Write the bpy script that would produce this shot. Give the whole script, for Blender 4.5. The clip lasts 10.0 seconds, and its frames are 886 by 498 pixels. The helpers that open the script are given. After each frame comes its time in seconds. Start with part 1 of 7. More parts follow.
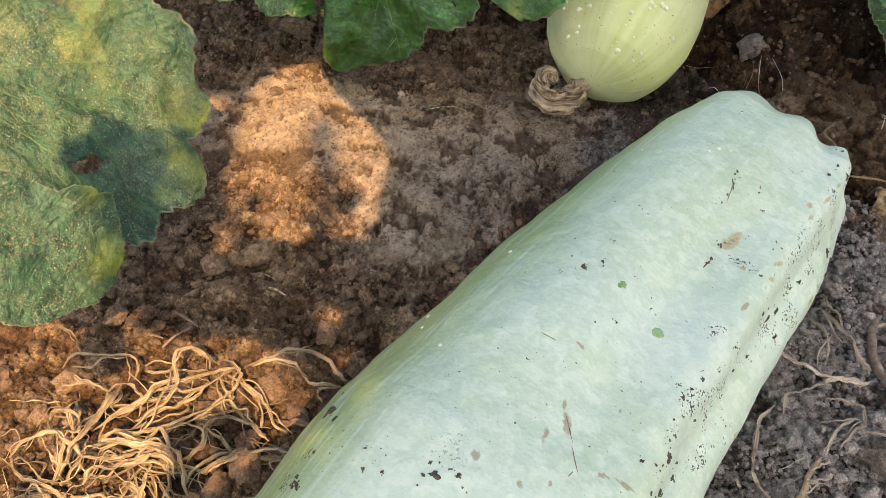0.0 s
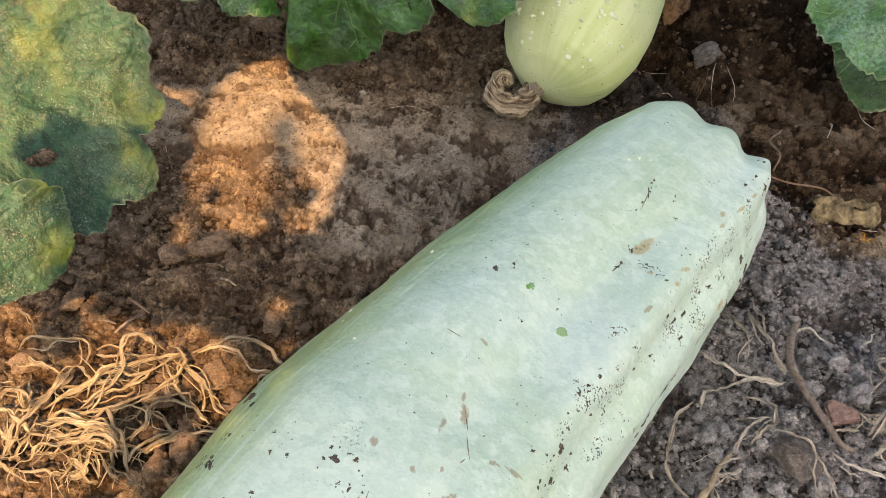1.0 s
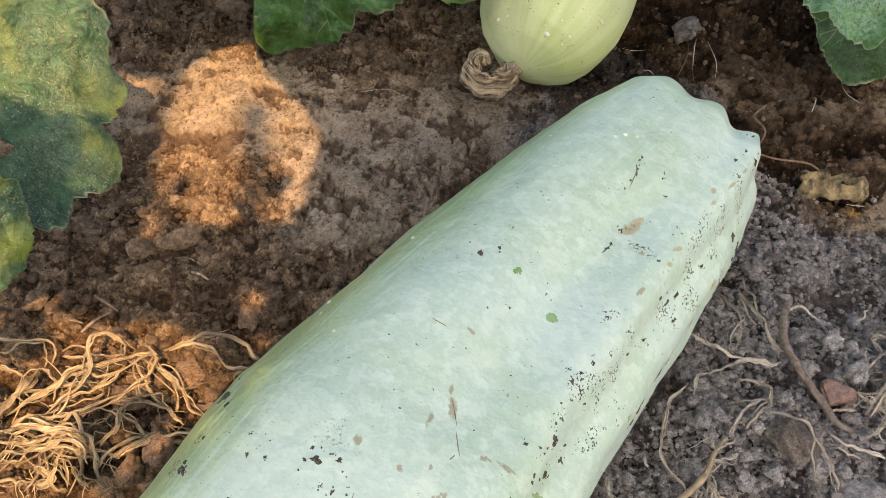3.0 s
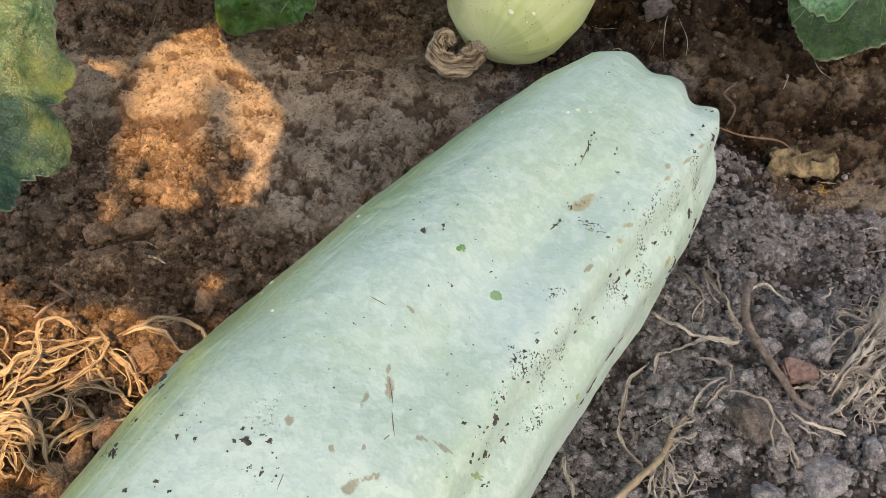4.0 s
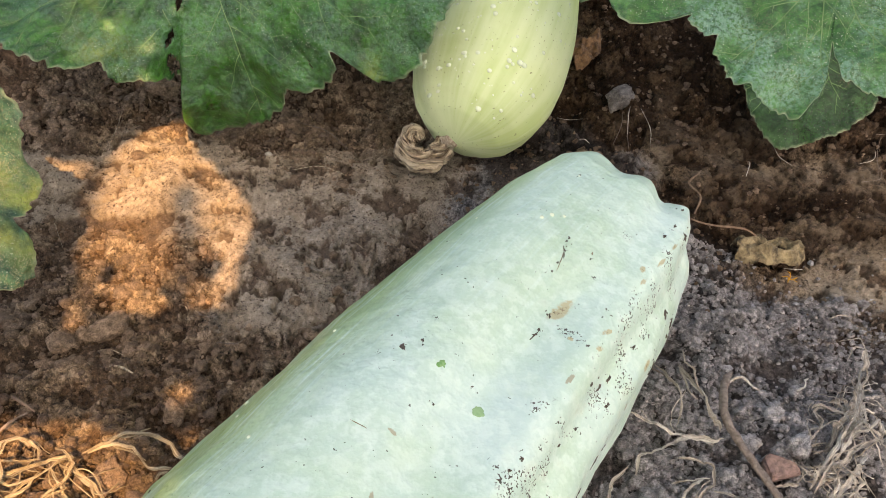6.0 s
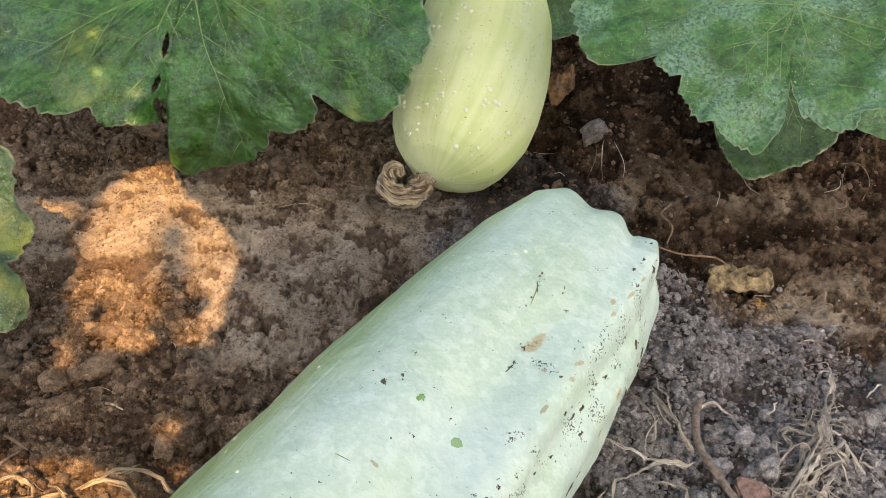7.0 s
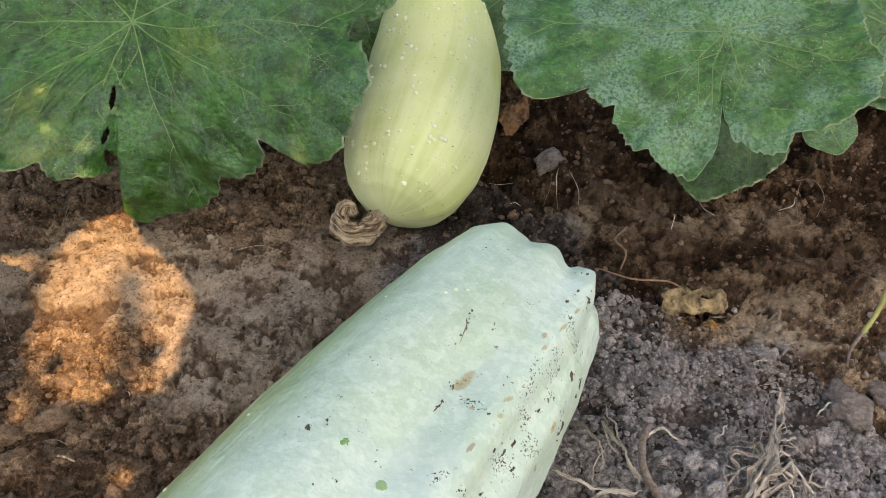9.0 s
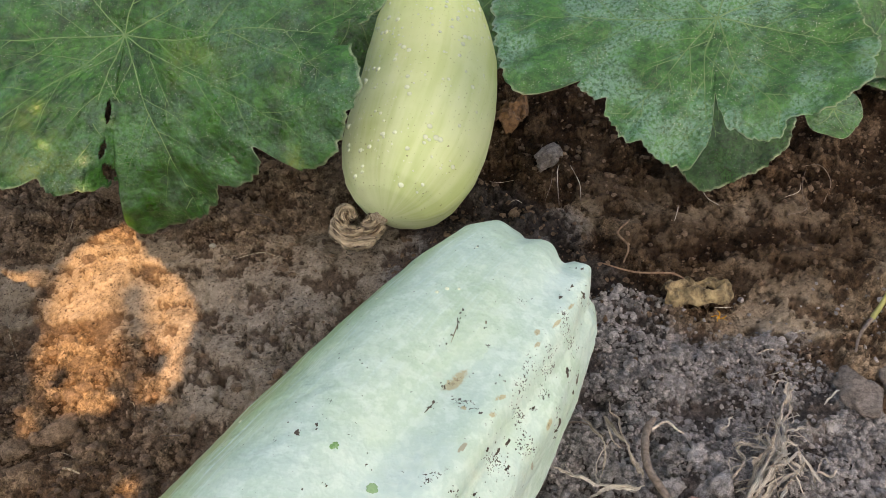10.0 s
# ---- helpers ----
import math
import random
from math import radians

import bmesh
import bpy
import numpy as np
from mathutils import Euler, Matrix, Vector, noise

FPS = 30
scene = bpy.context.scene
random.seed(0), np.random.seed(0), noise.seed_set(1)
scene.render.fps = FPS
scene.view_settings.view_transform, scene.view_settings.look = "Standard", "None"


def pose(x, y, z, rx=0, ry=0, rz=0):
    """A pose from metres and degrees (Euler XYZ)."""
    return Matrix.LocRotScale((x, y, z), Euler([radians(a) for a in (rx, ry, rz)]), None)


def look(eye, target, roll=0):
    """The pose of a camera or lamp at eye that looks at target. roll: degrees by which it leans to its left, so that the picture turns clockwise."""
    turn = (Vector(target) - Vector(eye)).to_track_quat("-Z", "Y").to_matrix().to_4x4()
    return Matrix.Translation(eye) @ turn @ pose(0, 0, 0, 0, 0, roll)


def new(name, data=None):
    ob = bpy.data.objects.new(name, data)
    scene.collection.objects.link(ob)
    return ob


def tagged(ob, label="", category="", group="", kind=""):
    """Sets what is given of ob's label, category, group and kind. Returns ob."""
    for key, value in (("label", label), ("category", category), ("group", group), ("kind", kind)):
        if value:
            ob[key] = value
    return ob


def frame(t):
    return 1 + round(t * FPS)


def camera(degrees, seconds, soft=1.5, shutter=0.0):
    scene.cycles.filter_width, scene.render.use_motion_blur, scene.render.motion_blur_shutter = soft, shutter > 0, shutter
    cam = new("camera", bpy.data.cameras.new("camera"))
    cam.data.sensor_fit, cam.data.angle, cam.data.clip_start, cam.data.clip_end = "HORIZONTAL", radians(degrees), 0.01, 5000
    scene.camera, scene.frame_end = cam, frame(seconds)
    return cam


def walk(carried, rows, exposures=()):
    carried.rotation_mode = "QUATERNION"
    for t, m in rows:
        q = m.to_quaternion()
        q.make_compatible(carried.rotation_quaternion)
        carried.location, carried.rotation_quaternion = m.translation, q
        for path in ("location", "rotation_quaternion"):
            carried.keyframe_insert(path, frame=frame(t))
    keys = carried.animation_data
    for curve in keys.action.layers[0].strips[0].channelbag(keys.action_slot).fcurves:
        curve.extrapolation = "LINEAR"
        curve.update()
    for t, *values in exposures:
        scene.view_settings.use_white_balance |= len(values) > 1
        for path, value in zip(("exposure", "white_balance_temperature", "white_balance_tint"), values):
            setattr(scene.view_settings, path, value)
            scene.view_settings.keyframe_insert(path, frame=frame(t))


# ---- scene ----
cam = camera(54.1, 10.0, soft=0.8)
PATH = [
    (0, (0.044, 0.054, 0.436), (0.034, 1.426, -1.019), 3.8),
    (0.5, (0.055, 0.057, 0.43), (0.036, 1.41, -1.042), 5.1),
    (1, (0.084, 0.043, 0.461), (0.067, 1.395, -1.013), 5.0),
    (1.5, (0.073, 0.06, 0.445), (0.076, 1.414, -1.027), 5.0),
    (2, (0.07, 0.062, 0.44), (0.093, 1.413, -1.035), 5.1),
    (2.2, (0.068, 0.059, 0.441), (0.1, 1.408, -1.036), 5.3),
    (3.3, (0.09, 0.056, 0.444), (0.128, 1.389, -1.046), 5.0),
    (3.5, (0.095, 0.056, 0.437), (0.128, 1.388, -1.055), 4.6),
    (4, (0.109, 0.058, 0.437), (0.145, 1.374, -1.069), 4.5),
    (4.5, (0.112, 0.064, 0.432), (0.149, 1.371, -1.081), 4.3),
    (5, (0.111, 0.073, 0.43), (0.153, 1.374, -1.089), 4.0),
    (5.5, (0.1, 0.082, 0.431), (0.167, 1.408, -1.065), 4.6),
    (6, (0.101, 0.077, 0.448), (0.215, 1.505, -0.948), 5.4),
    (7.5, (0.11, 0.065, 0.471), (0.26, 1.536, -0.877), 4.9),
    (8, (0.126, 0.066, 0.479), (0.268, 1.546, -0.858), 4.0),
    (8.5, (0.134, 0.063, 0.488), (0.273, 1.558, -0.833), 3.3),
    (9, (0.146, 0.066, 0.481), (0.274, 1.569, -0.833), 2.1),
    (9.5, (0.162, 0.065, 0.476), (0.267, 1.572, -0.835), 0.4),
    (10, (0.166, 0.066, 0.479), (0.237, 1.574, -0.833), -1.5),
]
walk(cam, [(t, look(eye, target, roll)) for t, eye, target, roll in PATH], [(0.0, 1.30, 8200, 8), (3.5, 1.28, 8200, 8), (4.0, 1.22, 8200, 8), (4.5, 1.29, 8200, 8), (5.5, 1.37, 8200, 8), (6.0, 1.51, 8200, 8), (7.5, 1.40, 8200, 8), (8.0, 1.36, 8200, 8), (10.0, 1.34, 8200, 8)])

# ---- light: warm sun from behind the camera, open sky ----
SUN_WAY = Vector((0.20, -0.75, 1.0)).normalized()
world = bpy.data.worlds.new("sky")
scene.world = world
world.use_nodes = True
sky = world.node_tree.nodes.new("ShaderNodeTexSky")
sky.sky_type, sky.sun_disc = "NISHITA", False
sky.sun_elevation, sky.sun_rotation = math.asin(SUN_WAY.z), math.atan2(SUN_WAY.x, SUN_WAY.y)
sky.air_density, sky.dust_density = 1.0, 3.0
backing = world.node_tree.nodes["Background"]
world.node_tree.links.new(sky.outputs[0], backing.inputs[0])
backing.inputs[1].default_value = 0.15
sun = new("sun", bpy.data.lights.new("sun", "SUN"))
sun.data.energy, sun.data.angle, sun.data.color = 3.8, radians(0.5), (1.0, 0.65, 0.36)
sun.matrix_world = look(SUN_WAY * 5, (0, 0, 0))


# ---- numeric noise ----
def hashed(i, j, seed):
    h = np.sin(i * 127.1 + j * 311.7 + seed * 74.7) * 43758.5453
    return h - np.floor(h)


def perlin(x, y, seed=0):
    i, j = np.floor(x), np.floor(y)
    u, v = x - i, y - j
    out = 0
    fu, fv = u * u * u * (u * (u * 6 - 15) + 10), v * v * v * (v * (v * 6 - 15) + 10)
    for a in (0, 1):
        for b in (0, 1):
            g = hashed(i + a, j + b, seed) * 2 * np.pi
            w = (fu if a else 1 - fu) * (fv if b else 1 - fv)
            out = out + w * (np.cos(g) * (u - a) + np.sin(g) * (v - b))
    return out * 1.5


def fbm(x, y, octaves=4, seed=0, gain=0.5):
    total, amp = 0, 1.0
    for k in range(octaves):
        total = total + amp * perlin(x * 2 ** k, y * 2 ** k, seed + k * 7)
        amp *= gain
    return total


def domes(x, y, cell, fill, seed):
    """Heights of rounded crumbs, one in each square cell of that width."""
    i, j = np.floor(x / cell), np.floor(y / cell)
    best = np.zeros_like(x)
    for a in (-1, 0, 1):
        for b in (-1, 0, 1):
            ci, cj = i + a, j + b
            cx, cy = (ci + hashed(ci, cj, seed)) * cell, (cj + hashed(ci, cj, seed + 1)) * cell
            r = cell * (0.25 + 0.55 * hashed(ci, cj, seed + 2)) * (hashed(ci, cj, seed + 3) < fill)
            d2 = (x - cx) ** 2 + ((y - cy) * (0.8 + 0.5 * hashed(ci, cj, seed + 4))) ** 2
            best = np.maximum(best, np.sqrt(np.maximum(r * r - d2, 0)))
    return best


def cracks(x, y, cell, seed):
    """Distance to the nearest border between irregular plates."""
    x, y = x + 0.007 * fbm(x / 0.016, y / 0.016, 4, seed + 9, 0.6), y + 0.007 * fbm(x / 0.016, y / 0.016, 4, seed + 19, 0.6)
    i, j = np.floor(x / cell), np.floor(y / cell)
    f1, f2 = np.full_like(x, 9.0), np.full_like(x, 9.0)
    for a in (-1, 0, 1):
        for b in (-1, 0, 1):
            ci, cj = i + a, j + b
            d = np.hypot(x - (ci + hashed(ci, cj, seed)) * cell, y - (cj + hashed(ci, cj, seed + 1)) * cell)
            f2 = np.minimum(f2, np.maximum(f1, d))
            f1 = np.minimum(f1, d)
    return f2 - f1


def bell(x, y, cx, cy, w):
    return np.exp(-((x - cx) ** 2 + (y - cy) ** 2) / (w * w))


def step(a, b, x):
    k = np.clip((x - a) / (b - a), 0, 1)
    return k * k * (3 - 2 * k)


def loose(x, y):
    """How loose and crumbly the soil is: 1 for the dug grey soil, 0 for the crust."""
    n = 0.05 * fbm(x / 0.12, y / 0.12, 3, 31)
    dug = step(0.04, -0.05, (y - 0.56) + 1.05 * (x - 0.34) + 2 * n) * step(0.12, 0.2, x + n)
    near = step(0.45, 0.38, y + n) * step(0.14, 0.04, x + n)
    edge = step(-0.10, -0.16, x + n) * 0.7
    return np.clip(np.maximum(np.maximum(dug, near), edge), 0, 1)


def calmness(x, y):
    """1 where the soil is a smooth caked crust, 0 where it is broken up."""
    c = 1.15 * bell(x, y, -0.055, 0.605, 0.062) + 0.95 * bell(x, y, 0.045, 0.555, 0.075) + 0.8 * bell(x, y, 0.125, 0.625, 0.055) + 0.6 * bell(x, y, 0.50, 0.60, 0.09) + 0.65 * bell(x, y, 0.36, 0.66, 0.07) + 0.5 * bell(x, y, 0.44, 0.52, 0.05) + 0.5 * bell(x, y, 0.02, 0.47, 0.05)
    c = c + 0.9 * bell(x, y, -0.150, 0.600, 0.055) + 0.55 * bell(x, y, 0.36, 0.45, 0.045) + 0.4 * bell(x, y, 0.43, 0.42, 0.03)
    return step(0.25, 0.75, c + 0.38 * fbm(x / 0.045, y / 0.045, 4, 57))


def base_height(x, y):
    z = 0.013 * bell(x, y, 0.31, 0.37, 0.07) - 0.016 * bell(x, y, 0.42, 0.535, 0.07)
    z = z + 0.045 * step(0.66, 0.86, y) - 0.008 * bell(x, y, -0.13, 0.46, 0.08)
    return z + 0.004 * fbm(x / 0.16, y / 0.16, 2, 3)


def broken_open(x, y):
    """1 where the dry crust is still whole, 0 where it has fallen away and darker soil shows."""
    wx, wy = x + 0.004 * fbm(x / 0.012, y / 0.012, 2, 41), y + 0.004 * fbm(x / 0.012, y / 0.012, 2, 43)
    edge = -0.34 + 0.46 * (1 - calmness(x, y))
    return step(edge - 0.10, edge + 0.08, fbm(wx / 0.030, wy / 0.030, 6, 61, 0.62))


def crumbly(x, y, much):
    """Heights of crumbs of four sizes that lie close together, knocked out of round; much: how crumbly it is there."""
    wx = x + 0.0016 * fbm(x / 0.006, y / 0.006, 2, 141)
    wy = y + 0.0016 * fbm(x / 0.006, y / 0.006, 2, 143)
    big = domes(wx, wy, 0.017, 0.40, 151) * step(0.45, 0.95, much + 0.25 * fbm(x / 0.05, y / 0.05, 2, 145))
    mid = domes(wx, wy, 0.0085, 0.60, 155) * np.clip(0.12 + 0.9 * much, 0, 1)
    low = domes(wx, wy, 0.0046, 0.66, 159) * np.clip(0.30 + 0.7 * much, 0, 1)
    tiny = domes(x, y, 0.0028, 0.62, 163)
    return 0.55 * np.maximum(big, 0.9 * mid) + 0.55 * low + 0.55 * tiny


# long shrinkage cracks in the crust, as places on the soil
LONG_CRACKS = [[(0.045, 0.506), (0.057, 0.51), (0.066, 0.517), (0.073, 0.522), (0.078, 0.518), (0.086, 0.513)], [(0.086, 0.511), (0.087, 0.522), (0.09, 0.533), (0.092, 0.544)], [(0.101, 0.553), (0.106, 0.562), (0.109, 0.572)], [(0.019, 0.494), (0.021, 0.487), (0.024, 0.479), (0.023, 0.471)], [(0.105, 0.552), (0.111, 0.565), (0.119, 0.572)]]


def long_cracks(x, y):
    """Depth, from 0 to 1, of the long cracks."""
    wx, wy = x + 0.0035 * fbm(x / 0.012, y / 0.012, 3, 171), y + 0.0035 * fbm(x / 0.012, y / 0.012, 3, 173)
    out = np.zeros_like(x)
    for line in LONG_CRACKS:
        for (x0, y0), (x1, y1) in zip(line, line[1:]):
            dx, dy = x1 - x0, y1 - y0
            k = np.clip(((wx - x0) * dx + (wy - y0) * dy) / (dx * dx + dy * dy), 0, 1)
            out = np.maximum(out, np.exp(-((wx - x0 - k * dx) ** 2 + (wy - y0 - k * dy) ** 2) / 0.0010 ** 2))
    return out


def soil_height(x, y):
    x, y = np.asarray(x, float), np.asarray(y, float)
    k = loose(x, y)
    z = base_height(x, y)
    rough = 1 - calmness(x, y)
    fine = fbm(x / 0.011, y / 0.011, 5, 63, 0.68)
    # the rougher the soil, the more of it has fallen away between crumbly plates
    plates = broken_open(x, y)
    fallen = 0.0045 * (plates - 1) + 0.0020 * rough * (step(-0.25, 0.25, fine) - 1)
    pits = -0.0040 * step(0.42, 0.62, fbm(x / 0.020, y / 0.020, 5, 69, 0.6)) * (1 - 0.5 * rough)
    crust = 0.0065 * fbm(x / 0.055, y / 0.055, 6, 51, 0.52) + fallen + pits
    crack = np.minimum(cracks(x, y, 0.075, 71), cracks(x, y, 0.034, 73) + 0.0005)
    open_here = step(-0.05, 0.30, fbm(x / 0.05, y / 0.05, 3, 75))
    lumps = 0.010 * fbm(x / 0.050, y / 0.050, 6, 23, 0.58) + 0.6 * fallen
    much = np.clip(np.maximum(rough * (0.35 + 0.65 * step(-0.3, 0.3, fbm(x / 0.035, y / 0.035, 3, 77))), 0.55 * (1 - plates)), 0, 1)
    z = z + k * lumps + (1 - k) * crust + crumbly(x, y, much) * (0.35 + 0.65 * much) * (1 - 0.35 * k)
    z = z + (0.0006 + 0.0008 * rough) * fbm(x / 0.0052, y / 0.0052, 3, 81, 0.75) - 0.002
    # cracks cut through crust and crumbs alike
    return z - (1 - k) * (0.007 * np.exp(-(crack / 0.0013) ** 2) * open_here * (1 - 0.5 * rough) + 0.008 * long_cracks(x, y))


def ground_at(x, y):
    return float(soil_height(np.array([x]), np.array([y]))[0])


# ---- node materials ----
def material(name, rough=0.8, spec=0.3):
    m = bpy.data.materials.new(name)
    m.use_nodes = True
    b = m.node_tree.nodes["Principled BSDF"]
    b.inputs["Roughness"].default_value = rough
    b.inputs["Specular IOR Level"].default_value = spec
    return m, m.node_tree, b


def node(tree, kind, **values):
    n = tree.nodes.new(kind)
    for key, value in values.items():
        n.inputs[key.replace("_", " ")].default_value = value
    return n


def coords(tree, scale=(1, 1, 1), which="Object"):
    c, m = tree.nodes.new("ShaderNodeTexCoord"), tree.nodes.new("ShaderNodeMapping")
    m.inputs["Scale"].default_value = scale
    tree.links.new(c.outputs[which], m.inputs[0])
    return m.outputs[0]


def noise_tex(tree, vector, scale, detail=4.0, rough=0.55, warp=0.0):
    n = node(tree, "ShaderNodeTexNoise", Scale=scale, Detail=detail, Roughness=rough, Distortion=warp)
    tree.links.new(vector, n.inputs["Vector"])
    return n.outputs["Fac"]


def ramp(tree, fac, *stops):
    r = tree.nodes.new("ShaderNodeValToRGB")
    for k, (at, colour) in enumerate(stops):
        e = r.color_ramp.elements[k] if k < 2 else r.color_ramp.elements.new(at)
        e.position, e.color = at, (*colour, 1) if len(colour) == 3 else colour
    tree.links.new(fac, r.inputs[0])
    return r.outputs[0]


def mask(tree, fac, low, high):
    r = tree.nodes.new("ShaderNodeMapRange")
    r.interpolation_type = "SMOOTHSTEP"
    r.inputs["From Min"].default_value, r.inputs["From Max"].default_value = low, high
    tree.links.new(fac, r.inputs[0])
    return r.outputs[0]


def times(tree, a, b, how="MULTIPLY"):
    m = tree.nodes.new("ShaderNodeMath")
    m.operation = how
    for k, v in enumerate((a, b)):
        if isinstance(v, (int, float)):
            m.inputs[k].default_value = v
        else:
            tree.links.new(v, m.inputs[k])
    return m.outputs[0]


def mixed(tree, fac, a, b, how="MIX"):
    m = tree.nodes.new("ShaderNodeMix")
    m.data_type, m.blend_type = "RGBA", how
    for slot, v in ((0, fac), (6, a), (7, b)):
        if isinstance(v, (int, float)):
            m.inputs[slot].default_value = v
        elif isinstance(v, tuple):
            m.inputs[slot].default_value = (*v, 1)
        else:
            tree.links.new(v, m.inputs[slot])
    return m.outputs[2]


def bump(tree, b, height, distance, strength=1.0, over=None):
    n = node(tree, "ShaderNodeBump", Distance=distance, Strength=strength)
    tree.links.new(height, n.inputs["Height"])
    if over:
        tree.links.new(over, n.inputs["Normal"])
    tree.links.new(n.outputs[0], b.inputs["Normal"])
    return n.outputs[0]


def attribute(tree, name, out="Fac"):
    a = tree.nodes.new("ShaderNodeAttribute")
    a.attribute_name = name
    return a.outputs[out]


def soil_material():
    m, t, b = material("soil", 0.95, 0.12)
    at = coords(t)
    small = times(t, times(t, noise_tex(t, at, 420, 5, 0.65), 0.5), times(t, noise_tex(t, at, 1300, 3, 0.7), 0.5), "ADD")
    clump = times(t, times(t, noise_tex(t, at, 150, 5, 0.7), 0.55), times(t, noise_tex(t, at, 42, 5, 0.65), 0.45), "ADD")
    grain = times(t, times(t, small, 0.48), times(t, clump, 0.52), "ADD")
    patch = noise_tex(t, at, 9, 4, 0.55, 0.3)
    calm = attribute(t, "calm")
    broken = ramp(t, grain, (0.42, (0.048, 0.033, 0.022)), (0.5, (0.295, 0.207, 0.138)), (0.575, (0.62, 0.45, 0.31)))
    caked = ramp(t, grain, (0.40, (0.085, 0.062, 0.045)), (0.47, (0.380, 0.292, 0.214)), (0.54, (0.520, 0.405, 0.302)), (0.61, (0.68, 0.545, 0.42)))
    grey = ramp(t, grain, (0.42, (0.060, 0.056, 0.059)), (0.5, (0.275, 0.260, 0.272)), (0.585, (0.58, 0.555, 0.58)))
    powder = ramp(t, grain, (0.41, (0.09, 0.082, 0.080)), (0.5, (0.33, 0.302, 0.292)), (0.59, (0.55, 0.508, 0.49)))
    colour = mixed(t, attribute(t, "dry"), mixed(t, calm, broken, caked), mixed(t, calm, grey, powder))
    colour = mixed(t, times(t, mask(t, patch, 0.45, 0.72), 0.45), colour, mixed(t, 1.0, colour, (0.62, 0.58, 0.55), "MULTIPLY"))
    # single pale grains and dark crumbs of humus
    pale = mask(t, noise_tex(t, at, 700, 2, 0.5), 0.69, 0.72)
    colour = mixed(t, times(t, pale, 0.55), colour, (0.44, 0.36, 0.29))
    humus = times(t, mask(t, noise_tex(t, at, 240, 3, 0.6), 0.62, 0.67), mask(t, noise_tex(t, at, 36, 3, 0.6), 0.45, 0.6))
    colour = mixed(t, times(t, humus, 0.8), colour, (0.022, 0.017, 0.014))
    # hollows in the crust get a darker tint
    colour = mixed(t, attribute(t, "whole"), mixed(t, 1.0, colour, (0.44, 0.39, 0.365), "MULTIPLY"), colour)
    # damp soil and painted-in shade, both as a darker soil colour
    colour = mixed(t, attribute(t, "damp_shade"), colour, mixed(t, 1.0, colour, (0.27, 0.232, 0.205), "MULTIPLY"))
    t.links.new(colour, b.inputs["Base Color"])
    first = bump(t, b, noise_tex(t, at, 1100, 4, 0.7), 0.0022, 1.0)
    second = bump(t, b, noise_tex(t, at, 260, 5, 0.65), 0.0026, 1.0, first)
    # fine shrinkage cracks in the crust
    cell = node(t, "ShaderNodeTexVoronoi", Scale=42.0)
    cell.feature = "DISTANCE_TO_EDGE"
    wob = node(t, "ShaderNodeTexNoise", Scale=60.0, Detail=4.0)
    t.links.new(at, wob.inputs["Vector"])
    push = t.nodes.new("ShaderNodeVectorMath")
    push.operation = "MULTIPLY_ADD"
    push.inputs[1].default_value = (0.018, 0.018, 0.018)
    t.links.new(wob.outputs["Color"], push.inputs[0])
    t.links.new(at, push.inputs[2])
    t.links.new(push.outputs[0], cell.inputs["Vector"])
    gaps = mask(t, cell.outputs["Distance"], 0.0, 0.03)
    some = mask(t, noise_tex(t, at, 22, 3, 0.6), 0.54, 0.64)
    hollow = times(t, times(t, gaps, -1.0, "ADD"), some)
    bump(t, b, hollow, 0.0022, 0.8, second)
    return m


def clod_material(name, tint):
    m, t, b = material(name, 0.95, 0.15)
    at = coords(t)
    grain = times(t, times(t, noise_tex(t, at, 300, 5, 0.7), 0.5), times(t, noise_tex(t, at, 1300, 4, 0.7), 0.5), "ADD")
    info = t.nodes.new("ShaderNodeNewGeometry")
    colour = ramp(t, grain, (0.38, tuple(0.45 * c for c in tint)), (0.5, tint), (0.62, tuple(1.6 * c for c in tint)))
    colour = mixed(t, times(t, mask(t, noise_tex(t, at, 90, 4, 0.6), 0.45, 0.65), 0.5), colour, mixed(t, 1.0, colour, (0.55, 0.52, 0.5), "MULTIPLY"))
    colour = mixed(t, info.outputs["Random Per Island"], mixed(t, 1.0, colour, (0.66, 0.64, 0.64), "MULTIPLY"), mixed(t, 1.0, colour, (1.25, 1.23, 1.23), "MULTIPLY"))
    t.links.new(colour, b.inputs["Base Color"])
    low = bump(t, b, noise_tex(t, at, 420, 6, 0.72), 0.004, 1.0)
    bump(t, b, noise_tex(t, at, 1500, 4, 0.7), 0.0012, 1.0, low)
    return m


